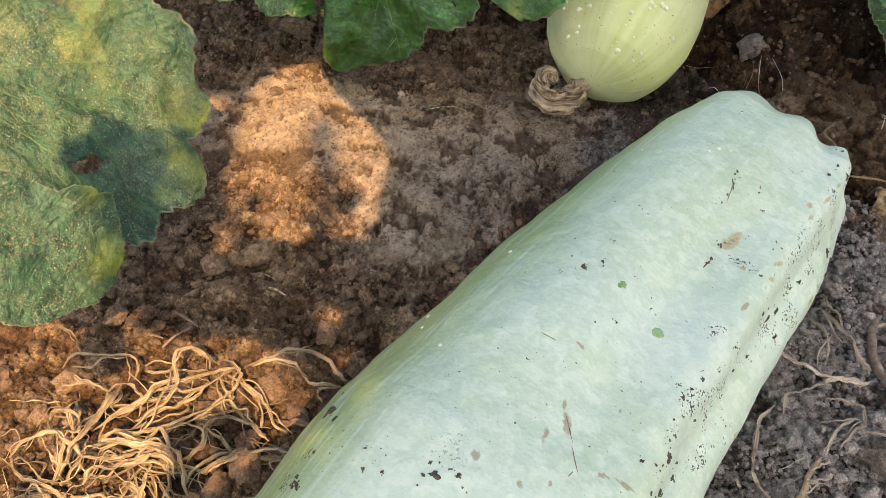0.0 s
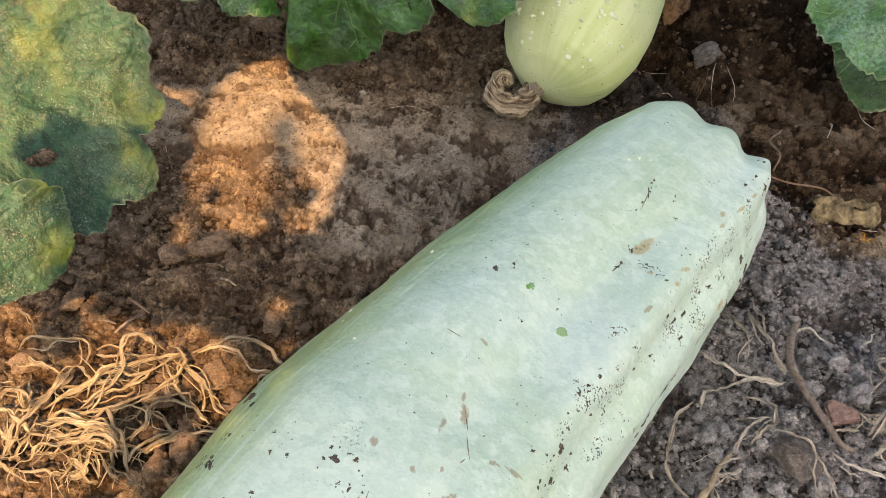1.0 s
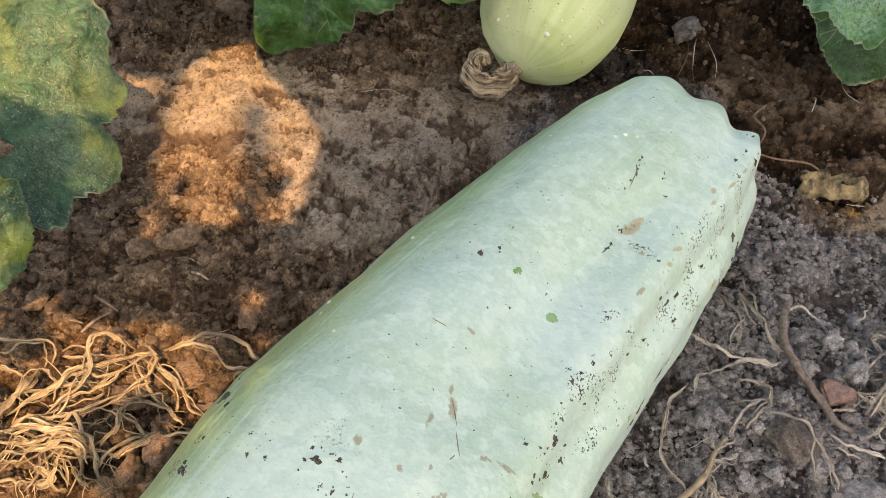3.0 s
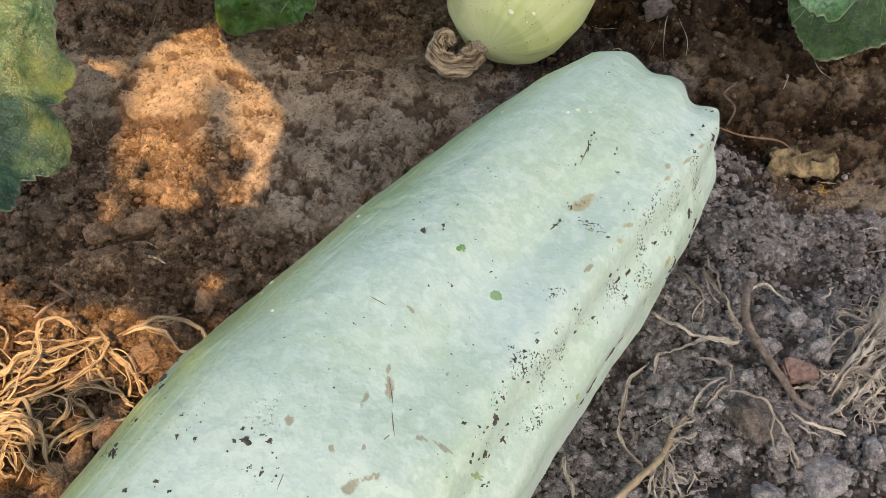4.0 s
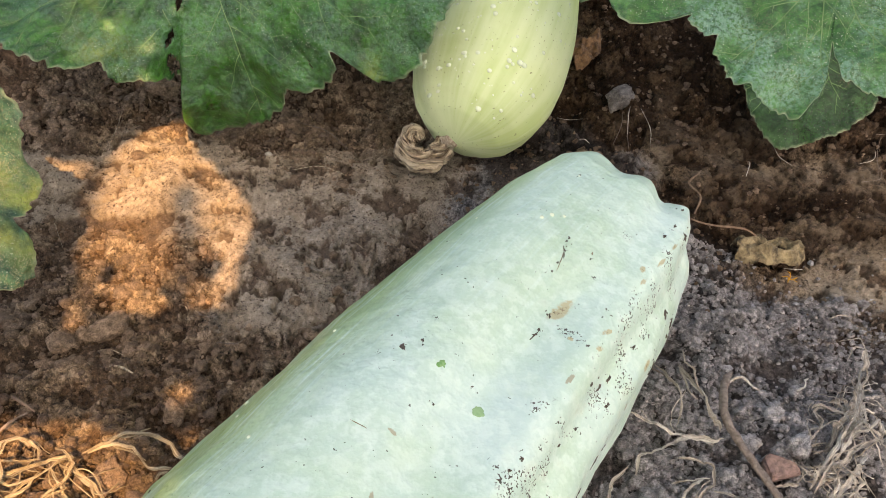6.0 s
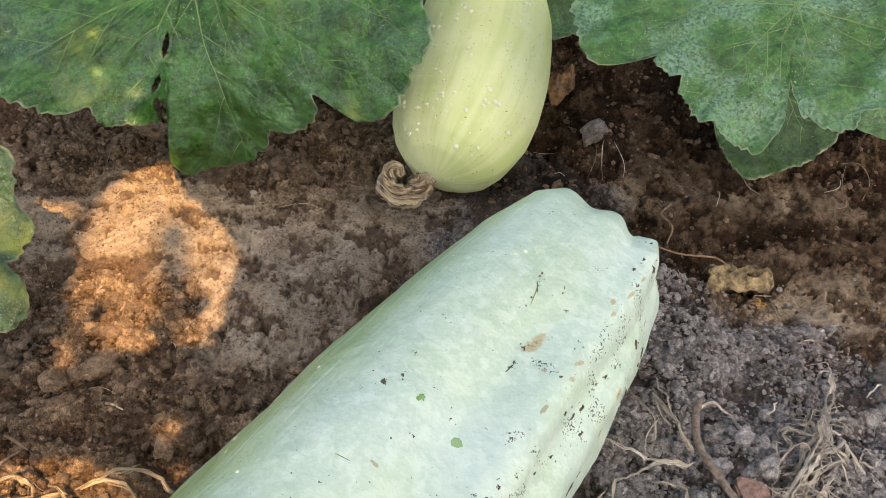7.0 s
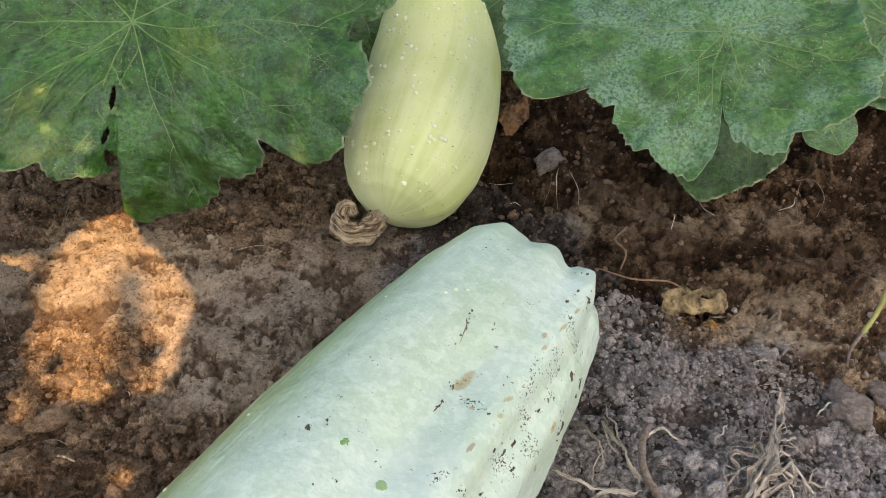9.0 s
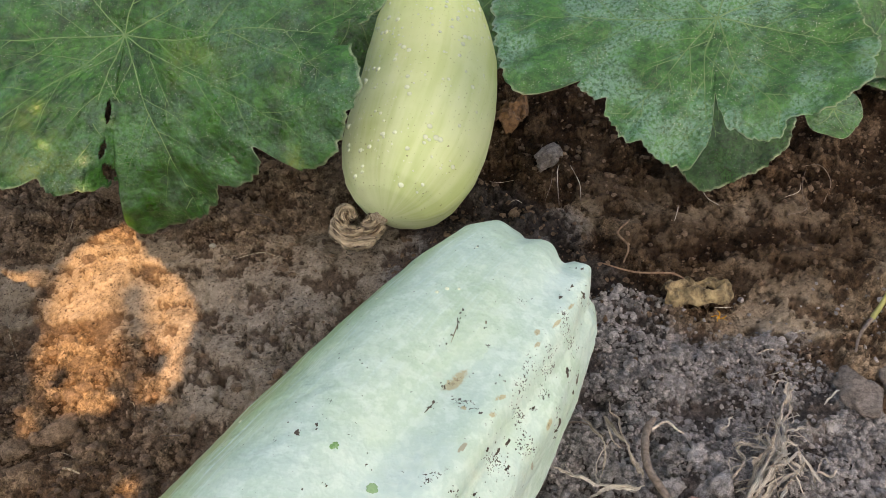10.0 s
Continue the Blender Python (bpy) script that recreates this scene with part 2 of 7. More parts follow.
def pale_rind():
    m, t, b = material("pale_rind", 0.40, 0.45)
    at = coords(t)
    big = noise_tex(t, at, 11, 4, 0.55)
    mid = noise_tex(t, at, 120, 3, 0.5)
    colour = ramp(t, big, (0.36, (0.44, 0.575, 0.455)), (0.5, (0.475, 0.605, 0.525)), (0.64, (0.53, 0.65, 0.60)))
    colour = mixed(t, times(t, mask(t, mid, 0.48, 0.60), 0.55), colour, (0.61, 0.715, 0.635))
    colour = mixed(t, times(t, mask(t, noise_tex(t, at, 330, 3, 0.6), 0.50, 0.62), 0.22), colour, (0.68, 0.77, 0.69))
    colour = mixed(t, times(t, mask(t, noise_tex(t, at, 28, 4, 0.6), 0.50, 0.68), 0.25), colour, (0.44, 0.57, 0.38))
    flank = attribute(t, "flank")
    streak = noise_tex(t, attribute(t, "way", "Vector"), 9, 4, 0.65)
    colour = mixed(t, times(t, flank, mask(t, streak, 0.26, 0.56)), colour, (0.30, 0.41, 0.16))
    # dirt: fine black dots in clusters, brown smears
    where = times(t, mask(t, noise_tex(t, at, 45, 4, 0.65), 0.50, 0.62), attribute(t, "dirt"), "MULTIPLY")
    dots = mask(t, noise_tex(t, at, 760, 2, 0.5), 0.575, 0.60)
    blots = mask(t, noise_tex(t, at, 260, 4, 0.65), 0.63, 0.65)
    colour = mixed(t, mask(t, times(t, where, dots), 0.25, 0.40), colour, (0.07, 0.062, 0.05))
    colour = mixed(t, mask(t, times(t, where, blots), 0.25, 0.40), colour, (0.07, 0.058, 0.046))
    stray = mask(t, noise_tex(t, at, 420, 2, 0.5), 0.735, 0.75)
    colour = mixed(t, times(t, stray, 0.9), colour, (0.05, 0.045, 0.03))
    smear = mask(t, times(t, attribute(t, "smear"), noise_tex(t, at, 260, 5, 0.7)), 0.22, 0.36)
    scab = mask(t, times(t, attribute(t, "scab"), noise_tex(t, at, 200, 5, 0.7)), 0.20, 0.36)
    crust = mask(t, times(t, attribute(t, "scab"), noise_tex(t, at, 520, 4, 0.7)), 0.46, 0.54)
    film = times(t, attribute(t, "dirt"), mask(t, noise_tex(t, at, 60, 5, 0.7), 0.56, 0.70))
    colour = mixed(t, times(t, film, 0.35), colour, (0.30, 0.28, 0.20))
    colour = mixed(t, times(t, smear, 0.75), colour, (0.29, 0.225, 0.135))
    colour = mixed(t, times(t, scab, 0.85), colour, (0.42, 0.36, 0.20))
    colour = mixed(t, times(t, crust, 0.8), colour, (0.20, 0.13, 0.075))
    t.links.new(colour, b.inputs["Base Color"])
    b.inputs["Subsurface Weight"].default_value = 0.08
    b.inputs["Subsurface Radius"].default_value = (0.006, 0.006, 0.004)
    low = bump(t, b, noise_tex(t, at, 125, 2, 0.45), 0.0020, 0.6)
    bump(t, b, noise_tex(t, at, 330, 3, 0.5), 0.0008, 0.7, low)
    return m


def yellow_rind():
    m, t, b = material("yellow_rind", 0.5, 0.25)
    at = coords(t)
    stripe = noise_tex(t, attribute(t, "way", "Vector"), 5.0, 3, 0.5)
    colour = ramp(t, noise_tex(t, at, 14, 4, 0.5), (0.36, (0.52, 0.61, 0.27)), (0.62, (0.68, 0.74, 0.44)))
    colour = mixed(t, times(t, mask(t, stripe, 0.42, 0.64), 0.45), colour, (0.72, 0.77, 0.50))
    colour = mixed(t, times(t, mask(t, stripe, 0.44, 0.34), 0.2), colour, (0.42, 0.52, 0.18))
    colour = mixed(t, times(t, attribute(t, "stem"), 0.4), colour, (0.60, 0.66, 0.17))
    dots = mask(t, noise_tex(t, at, 480, 2, 0.5), 0.70, 0.72)
    colour = mixed(t, times(t, dots, 0.7), colour, (0.10, 0.09, 0.04))
    t.links.new(colour, b.inputs["Base Color"])
    b.inputs["Subsurface Weight"].default_value = 0.1
    b.inputs["Subsurface Radius"].default_value = (0.006, 0.006, 0.003)
    bump(t, b, noise_tex(t, at, 120, 3, 0.5), 0.0006, 0.5)
    return m


def leaf_material(name, dark, light, dusty, gloss=0.45, dirt=(0.33, 0.27, 0.18), powder=0.5, mildew_sheen=0.15, thinness=0.15):
    m, t, b = material(name, gloss, 0.62)
    at = attribute(t, "flat", "Vector")
    patch = noise_tex(t, at, 45, 5, 0.65)
    colour = ramp(t, patch, (0.38, dark), (0.62, light))
    # puckered tissue between the finest ribs
    pucker = node(t, "ShaderNodeTexVoronoi", Scale=230.0)
    pucker.feature = "SMOOTH_F1"
    t.links.new(at, pucker.inputs["Vector"])
    colour = mixed(t, mask(t, noise_tex(t, at, 190, 4, 0.7), 0.36, 0.64), mixed(t, 1.0, colour, (0.62, 0.66, 0.70), "MULTIPLY"), mixed(t, 1.0, colour, (1.30, 1.25, 1.35), "MULTIPLY"))
    cell = node(t, "ShaderNodeTexVoronoi", Scale=120.0)
    cell.feature = "DISTANCE_TO_EDGE"
    warp = t.nodes.new("ShaderNodeVectorMath")
    t.links.new(at, warp.inputs[0])
    wob = node(t, "ShaderNodeTexNoise", Scale=60.0)
    t.links.new(at, wob.inputs["Vector"])
    scaled = t.nodes.new("ShaderNodeVectorMath")
    scaled.operation = "SCALE"
    scaled.inputs["Scale"].default_value = 0.012
    t.links.new(wob.outputs["Color"], scaled.inputs[0])
    t.links.new(scaled.outputs[0], warp.inputs[1])
    t.links.new(warp.outputs[0], cell.inputs["Vector"])
    net = mask(t, cell.outputs["Distance"], 0.035, 0.0)
    pale = tuple(min(1, 2.1 * c + 0.03) for c in light)
    colour = mixed(t, times(t, net, times(t, mask(t, noise_tex(t, at, 14, 3, 0.5), 0.42, 0.62), 0.14)), colour, pale)
    colour = mixed(t, times(t, attribute(t, "rim"), 0.75), colour, (0.42, 0.46, 0.30))
    age = times(t, attribute(t, "age"), mask(t, noise_tex(t, at, 40, 4, 0.6), 0.36, 0.66))
    colour = mixed(t, times(t, age, 0.85), colour, (0.30, 0.34, 0.05))
    dust = times(t, mask(t, noise_tex(t, at, 30, 4, 0.65), 0.40, 0.58), mask(t, noise_tex(t, at, 850, 4, 0.75), 0.50, 0.62))
    colour = mixed(t, times(t, dust, dusty), colour, dirt)
    speck = times(t, mask(t, noise_tex(t, at, 900, 2, 0.5), 0.655, 0.70), mask(t, noise_tex(t, at, 25, 3, 0.6), 0.38, 0.62))
    colour = mixed(t, times(t, speck, powder), colour, (0.62, 0.66, 0.55))
    pit = times(t, mask(t, noise_tex(t, at, 300, 3, 0.6), 0.68, 0.72), mask(t, noise_tex(t, at, 40, 3, 0.6), 0.5, 0.62))
    colour = mixed(t, times(t, pit, 0.8), colour, (0.03, 0.025, 0.015))
    wound = times(t, mask(t, noise_tex(t, at, 19, 4, 0.6), 0.62, 0.72), mask(t, noise_tex(t, at, 240, 3, 0.6), 0.5, 0.6))
    colour = mixed(t, times(t, wound, 0.6 * dusty), colour, (0.13, 0.07, 0.05))
    # powdery mildew; on the green leaf a painted teal sky sheen
    bloom_sheen = times(t, mask(t, noise_tex(t, at, 22, 5, 0.6), 0.44, 0.60), mask(t, noise_tex(t, at, 420, 4, 0.7), 0.36, 0.60))
    colour = mixed(t, times(t, bloom_sheen, mildew_sheen), colour, (0.22, 0.38, 0.29))
    t.links.new(colour, b.inputs["Base Color"])
    height = times(t, times(t, net, -0.12), noise_tex(t, at, 260, 4, 0.65), "ADD")
    under = bump(t, b, noise_tex(t, at, 85, 3, 0.5), 0.0030, 0.8)
    over = bump(t, b, height, 0.0018, 1.0, under)
    bump(t, b, times(t, pucker.outputs["Distance"], -1.0), 0.0012, 0.8, over)
    t.links.new(ramp(t, noise_tex(t, at, 35, 4, 0.6), (0.35, (gloss * 0.75,) * 3), (0.65, (gloss * 1.3,) * 3)), b.inputs["Roughness"])
    thin = t.nodes.new("ShaderNodeBsdfTranslucent")
    t.links.new(mixed(t, 1.0, colour, (1.3, 1.6, 0.6), "MULTIPLY"), thin.inputs[0])
    both = t.nodes.new("ShaderNodeMixShader")
    both.inputs[0].default_value = thinness
    t.links.new(b.outputs[0], both.inputs[1])
    t.links.new(thin.outputs[0], both.inputs[2])
    t.links.new(both.outputs[0], t.nodes["Material Output"].inputs[0])
    return m


def dry_material(name, low, high, stripes=160.0):
    m, t, b = material(name, 0.45, 0.4)
    at = attribute(t, "flat", "Vector")
    along = noise_tex(t, at, stripes, 4, 0.6)
    rnd = t.nodes.new("ShaderNodeObjectInfo")
    colour = ramp(t, along, (0.38, low), (0.50, tuple(0.5 * a + 0.5 * c for a, c in zip(low, high))), (0.62, high))
    colour = mixed(t, times(t, rnd.outputs["Random"], 0.45), colour, mixed(t, 1.0, colour, (0.62, 0.52, 0.42), "MULTIPLY"))
    stain = mask(t, noise_tex(t, coords(t), 160, 5, 0.7), 0.50, 0.70)
    colour = mixed(t, times(t, stain, 0.65), colour, (0.14, 0.09, 0.05))
    t.links.new(colour, b.inputs["Base Color"])
    bump(t, b, along, 0.0012, 0.9)
    return m


def plain_material(name, low, high, scale, rough=0.8, relief=0.001):
    m, t, b = material(name, rough, 0.3)
    at = coords(t)
    n = noise_tex(t, at, scale, 5, 0.65, 0.4)
    t.links.new(ramp(t, n, (0.3, low), (0.7, high)), b.inputs["Base Color"])
    bump(t, b, noise_tex(t, at, scale * 2.2, 5, 0.65), relief, 0.8)
    return m


def water_material():
    m, t, b = material("water", 0.02, 0.5)
    # nearly opaque; the pale colour paints in the brightness of clear drops
    b.inputs["Transmission Weight"].default_value = 0.12
    b.inputs["IOR"].default_value = 1.33
    b.inputs["Base Color"].default_value = (0.82, 0.87, 0.66, 1)
    return m


SOIL = soil_material()
CLOD_GREY = clod_material("grey_clod", (0.42, 0.395, 0.40))
CLOD_BROWN = clod_material("brown_clod", (0.30, 0.213, 0.150))
CLOD_DARK = clod_material("dark_clod", (0.23, 0.162, 0.117))
CLOD_DARKISH = clod_material("red_brown_clod", (0.27, 0.19, 0.14))
CLOD_TAUPE = clod_material("taupe_clod", (0.25, 0.213, 0.195))
CLOD_CRUST = clod_material("crust_grit", (0.25, 0.184, 0.14))
PALE, YELLOW = pale_rind(), yellow_rind()
# the patchy teal here paints the sheen of the sky
LEAF = leaf_material("leaf_green", (0.009, 0.060, 0.005), (0.031, 0.138, 0.013), 0.10, 0.34, powder=0.6, mildew_sheen=0.24)
LEAF_DUSTY = leaf_material("leaf_dusty", (0.012, 0.058, 0.030), (0.036, 0.110, 0.052), 0.42, 0.5, dirt=(0.38, 0.32, 0.20), powder=0.5, thinness=0.22)
LEAF_GREY = leaf_material("leaf_mildewed", (0.017, 0.094, 0.011), (0.048, 0.170, 0.028), 0.2, 0.42, powder=0.9, mildew_sheen=0.66)
LEAF_SOILED = leaf_material("leaf_soiled", (0.010, 0.045, 0.007), (0.026, 0.085, 0.016), 0.95, 0.7, (0.018, 0.013, 0.009), 0.3, 0.1, 0.08)
VEIN = plain_material("leaf_rib", (0.075, 0.165, 0.05), (0.19, 0.29, 0.12), 60, 0.5, 0.0002)
VEIN_DUSTY = plain_material("dusty_leaf_rib", (0.045, 0.10, 0.045), (0.11, 0.17, 0.075), 60, 0.6, 0.0002)
STRAW = dry_material("straw", (0.14, 0.092, 0.052), (0.66, 0.555, 0.40), 420.0)
STRAW_PALE = dry_material("pale_straw", (0.36, 0.305, 0.26), (0.82, 0.75, 0.67), 420.0)
PAPER_STRAW = dry_material("bleached_straw", (0.45, 0.42, 0.36), (0.72, 0.69, 0.62))
TWIG = plain_material("twig_bark", (0.13, 0.095, 0.078), (0.36, 0.28, 0.24), 330, 0.8, 0.003)
REDTWIG = plain_material("red_bark", (0.13, 0.078, 0.052), (0.29, 0.19, 0.13), 220)
PETAL = plain_material("dried_petal", (0.20, 0.13, 0.085), (0.72, 0.61, 0.48), 330, 0.7, 0.004)
WITHERED = dry_material("withered_petal", (0.07, 0.042, 0.025), (0.62, 0.50, 0.36), 260.0)
BROWN_DRY = plain_material("brown_withered", (0.045, 0.022, 0.012), (0.36, 0.19, 0.09), 150, 0.7, 0.004)
TAN_STEM = plain_material("tan_stem", (0.24, 0.165, 0.105), (0.50, 0.39, 0.27), 130, 0.6, 0.002)
BRICK = plain_material("brick", (0.13, 0.09, 0.08), (0.38, 0.235, 0.20), 260, 0.9, 0.003)
DIRT = plain_material("stuck_dirt", (0.03, 0.026, 0.022), (0.16, 0.13, 0.105), 700, 0.95)
BROWN_SCAB = plain_material("brown_scab", (0.13, 0.09, 0.055), (0.34, 0.28, 0.19), 420, 0.9)
TANLEAF = plain_material("shrivelled", (0.03, 0.019, 0.011), (0.50, 0.375, 0.215), 130, 0.6, 0.006)
PAPER = plain_material("bleached_chip", (0.30, 0.26, 0.21), (0.55, 0.50, 0.43), 200, 0.8)
STALK = plain_material("green_stalk", (0.20, 0.20, 0.06), (0.36, 0.34, 0.13), 90, 0.6)
BLOSSOM = plain_material("orange_petal", (0.55, 0.24, 0.02), (0.70, 0.36, 0.04), 200, 0.6)
WATER = water_material()


# ---- building helpers ----
def mesh_object(name, verts, faces, mat, parent=None, smooth=True, label="", floats=None, vectors=None):
    me = bpy.data.meshes.new(name)
    me.from_pydata([tuple(v) for v in np.asarray(verts).tolist()], [], faces if isinstance(faces, list) else np.asarray(faces).tolist())
    me.materials.append(mat)
    if smooth:
        me.polygons.foreach_set("use_smooth", [True] * len(me.polygons))
    for key, values in (floats or {}).items():
        me.attributes.new(key, "FLOAT", "POINT").data.foreach_set("value", np.asarray(values, dtype=np.float32).ravel())
    for key, values in (vectors or {}).items():
        me.attributes.new(key, "FLOAT_VECTOR", "POINT").data.foreach_set("vector", np.asarray(values, dtype=np.float32).ravel())
    me.update()
    ob = new(name, me)
    ob.parent = parent
    if label:
        ob["label"] = label
    return ob


def grid_faces(n, m, wrap=False):
    """Quads of a grid of n rows and m columns; wrap joins the last column to the first."""
    i, j = np.meshgrid(np.arange(n - 1), np.arange(m if wrap else m - 1), indexing="ij")
    k = (j + 1) % m
    return np.stack([i * m + j, i * m + k, (i + 1) * m + k, (i + 1) * m + j], -1).reshape(-1, 4)


def empty(name, place=(0, 0, 0)):
    ob = new(name)
    ob.empty_display_size = 0.01
    ob.location = place
    return ob


def smooth_line(points, count):
    """A Catmull-Rom line through the points."""
    p = np.array(points, float)
    p = np.vstack([2 * p[0] - p[1], p, 2 * p[-1] - p[-2]])
    out = []
    for s in np.linspace(0, len(p) - 3 - 1e-6, count):
        k, f = int(s), s - int(s)
        a, b, c, d = p[k:k + 4]
        out.append(0.5 * (2 * b + (c - a) * f + (2 * a - 5 * b + 4 * c - d) * f * f + (3 * b - a - 3 * c + d) * f ** 3))
    return np.array(out)


def tube(name, points, radii, mat, parent=None, sides=10, knots=0.15, seed=0, label="", count=48):
    line = smooth_line(points, count)
    rad = np.interp(np.linspace(0, 1, count), np.linspace(0, 1, len(radii)), radii)
    way = np.gradient(line, axis=0)
    way /= np.linalg.norm(way, axis=1)[:, None]
    ref = np.array([0.3, 0.2, 1.0])
    side = np.cross(way, ref)
    side /= np.linalg.norm(side, axis=1)[:, None]
    over = np.cross(side, way)
    ang = np.linspace(0, 2 * np.pi, sides, endpoint=False)
    s = np.arange(count)[:, None]
    wob = 1 + knots * perlin(s * 0.35 + seed * 3.1, np.cos(ang)[None] * 1.3 + seed, seed)
    v = line[:, None] + (rad[:, None] * wob)[..., None] * (np.cos(ang)[None, :, None] * side[:, None] + np.sin(ang)[None, :, None] * over[:, None])
    verts = np.vstack([v.reshape(-1, 3), line[:1], line[-1:]])
    faces = grid_faces(count, sides, True).tolist()
    n = count * sides
    faces += [[n, (k + 1) % sides, k] for k in range(sides)]
    faces += [[n + 1, n - sides + k, n - sides + (k + 1) % sides] for k in range(sides)]
    return mesh_object(name, verts, faces, mat, parent, label=label, vectors={"flat": verts})


def ribbon(name, points, width, mat, parent=None, twist=0.0, start=0.0, fold=0.35, seed=0, count=42):
    """A dry blade: a folded strip with thickness that twists along its line."""
    line = smooth_line(points, count)
    s = np.linspace(0, 1, count)
    reach = float(np.linalg.norm(np.diff(line, axis=0), axis=1).sum())
    for k in range(3):
        line[:, k] += (0.0016 * perlin(s * reach / 0.011 + seed * 2.3, s * 0 + k * 3.3, seed + k) + 0.0007 * perlin(s * reach / 0.0045 + seed * 1.3, s * 0 + k * 2.3, seed + k + 4)) * np.minimum(1, s * 5)
    ends = np.minimum(1, 0.35 + 5 * s) * np.clip(0.18 + (1.0 - s) * 6.0, 0, 1) ** 0.8
    w = 0.72 * width * np.clip(ends, 0.06, 1) * (1 + 0.55 * perlin(s * reach / 0.014 + seed, s * 0 + 0.5, seed))
    way = np.gradient(line, axis=0)
    way /= np.linalg.norm(way, axis=1)[:, None]
    side = np.cross(way, np.array([0.05, 0.1, 1.0]))
    side /= np.linalg.norm(side, axis=1)[:, None] + 1e-9
    over = np.cross(side, way)
    a = start + twist * s + 1.3 * perlin(s * reach / 0.018 + seed * 1.7, s * 0 + 0.3, seed + 5)
    ax = np.cos(a)[:, None] * side + np.sin(a)[:, None] * over
    nx = -np.sin(a)[:, None] * side + np.cos(a)[:, None] * over
    across = np.linspace(-1, 1, 7)
    top, low, flat = [], [], []
    curl = 0.5 + 0.5 * perlin(s * reach / 0.03 + seed * 0.7, s * 0 + 1.7, seed + 9)
    for j, c in enumerate(across):
        pleat = 0.06 * w * math.sin(j * 2.1 + seed) + 0.16 * w * perlin(s * reach / 0.006 + c * 2, s * 0 + seed, seed)
        lift = 0.6 * fold * abs(c) ** 1.5 * w * (0.3 + 1.4 * curl) + pleat
        rag = 1 + (0.45 * perlin(s * reach / 0.0035 + seed, s * 0 + c * 3, seed + 3) if abs(c) > 0.9 else 0)
        p = line + ax * (c * rag * w / 2 * (1 - 0.35 * curl * abs(c)))[:, None] + nx * lift[:, None]
        top.append(p)
        low.append(p - nx * 0.00025)
        flat.append(np.stack([np.full(count, c * 0.018 * width / 0.004 + seed), s * reach * 0.12, s * 0], 1))
    top, low, fl = np.stack(top, 1), np.stack(low, 1), np.stack(flat, 1)
    m = len(across)
    verts, faces, marks, n = [], [], [], 0
    for grid, mark, turn in ((top, fl, 1), (low, fl, -1), (np.stack([top[:, 0], low[:, 0]], 1), fl[:, :2], -1), (np.stack([top[:, -1], low[:, -1]], 1), fl[:, -2:], 1), (np.stack([top[0], low[0]]), np.stack([fl[0], fl[0]]), 1), (np.stack([top[-1], low[-1]]), np.stack([fl[-1], fl[-1]]), -1)):
        verts.append(grid.reshape(-1, 3))
        marks.append(mark.reshape(-1, 3))
        faces += (grid_faces(grid.shape[0], grid.shape[1])[:, ::turn] + n).tolist()
        n += len(verts[-1])
    return mesh_object(name, np.vstack(verts), faces, mat, parent, smooth=True, vectors={"flat": np.vstack(marks)})


def ico(level):
    bm = bmesh.new()
    bmesh.ops.create_icosphere(bm, subdivisions=level, radius=1.0)
    v = np.array([x.co[:] for x in bm.verts])
    f = np.array([[w.index for w in x.verts] for x in bm.faces])
    bm.free()
    return v, f


ICO = {k: ico(k) for k in (1, 2, 3, 4)}


def lump(name, place, size, mat, seed, level=3, rough=0.35, parent=None, sink=0.3, turn=0.0):
    """An uneven clod or stone that rests on the soil, sunk a little."""
    v, f = ICO[level]
    v = v.copy()
    n = np.array([noise.fractal(Vector(p) * 1.4 + Vector((seed * 3.7, seed, 0)), 0.7, 2.2, 6) for p in v])
    c = np.array([noise.cell(Vector(p) * 2.2 + Vector((seed, 0, seed * 1.3))) for p in v])
    r = 1 + rough * n + 0.22 * rough * c
    rng = np.random.default_rng(abs(seed))
    for _ in range(9):
        d = rng.standard_normal(3)
        dot = v @ (d / np.linalg.norm(d))
        cut = rng.uniform(0.62, 0.95)
        r = np.where(dot * r > cut, cut / np.maximum(dot, 0.05) + 0.25 * (r - cut / np.maximum(dot, 0.05)), r)
    v *= r[:, None]
    v *= np.array(size) / 2
    ct, st = math.cos(turn), math.sin(turn)
    v = v @ np.array([[ct, st, 0], [-st, ct, 0], [0, 0, 1]])
    v += np.array([place[0], place[1], place[2] + size[2] * (0.5 - sink)])
    return mesh_object(name, v, f, mat, parent, vectors={"flat": v})


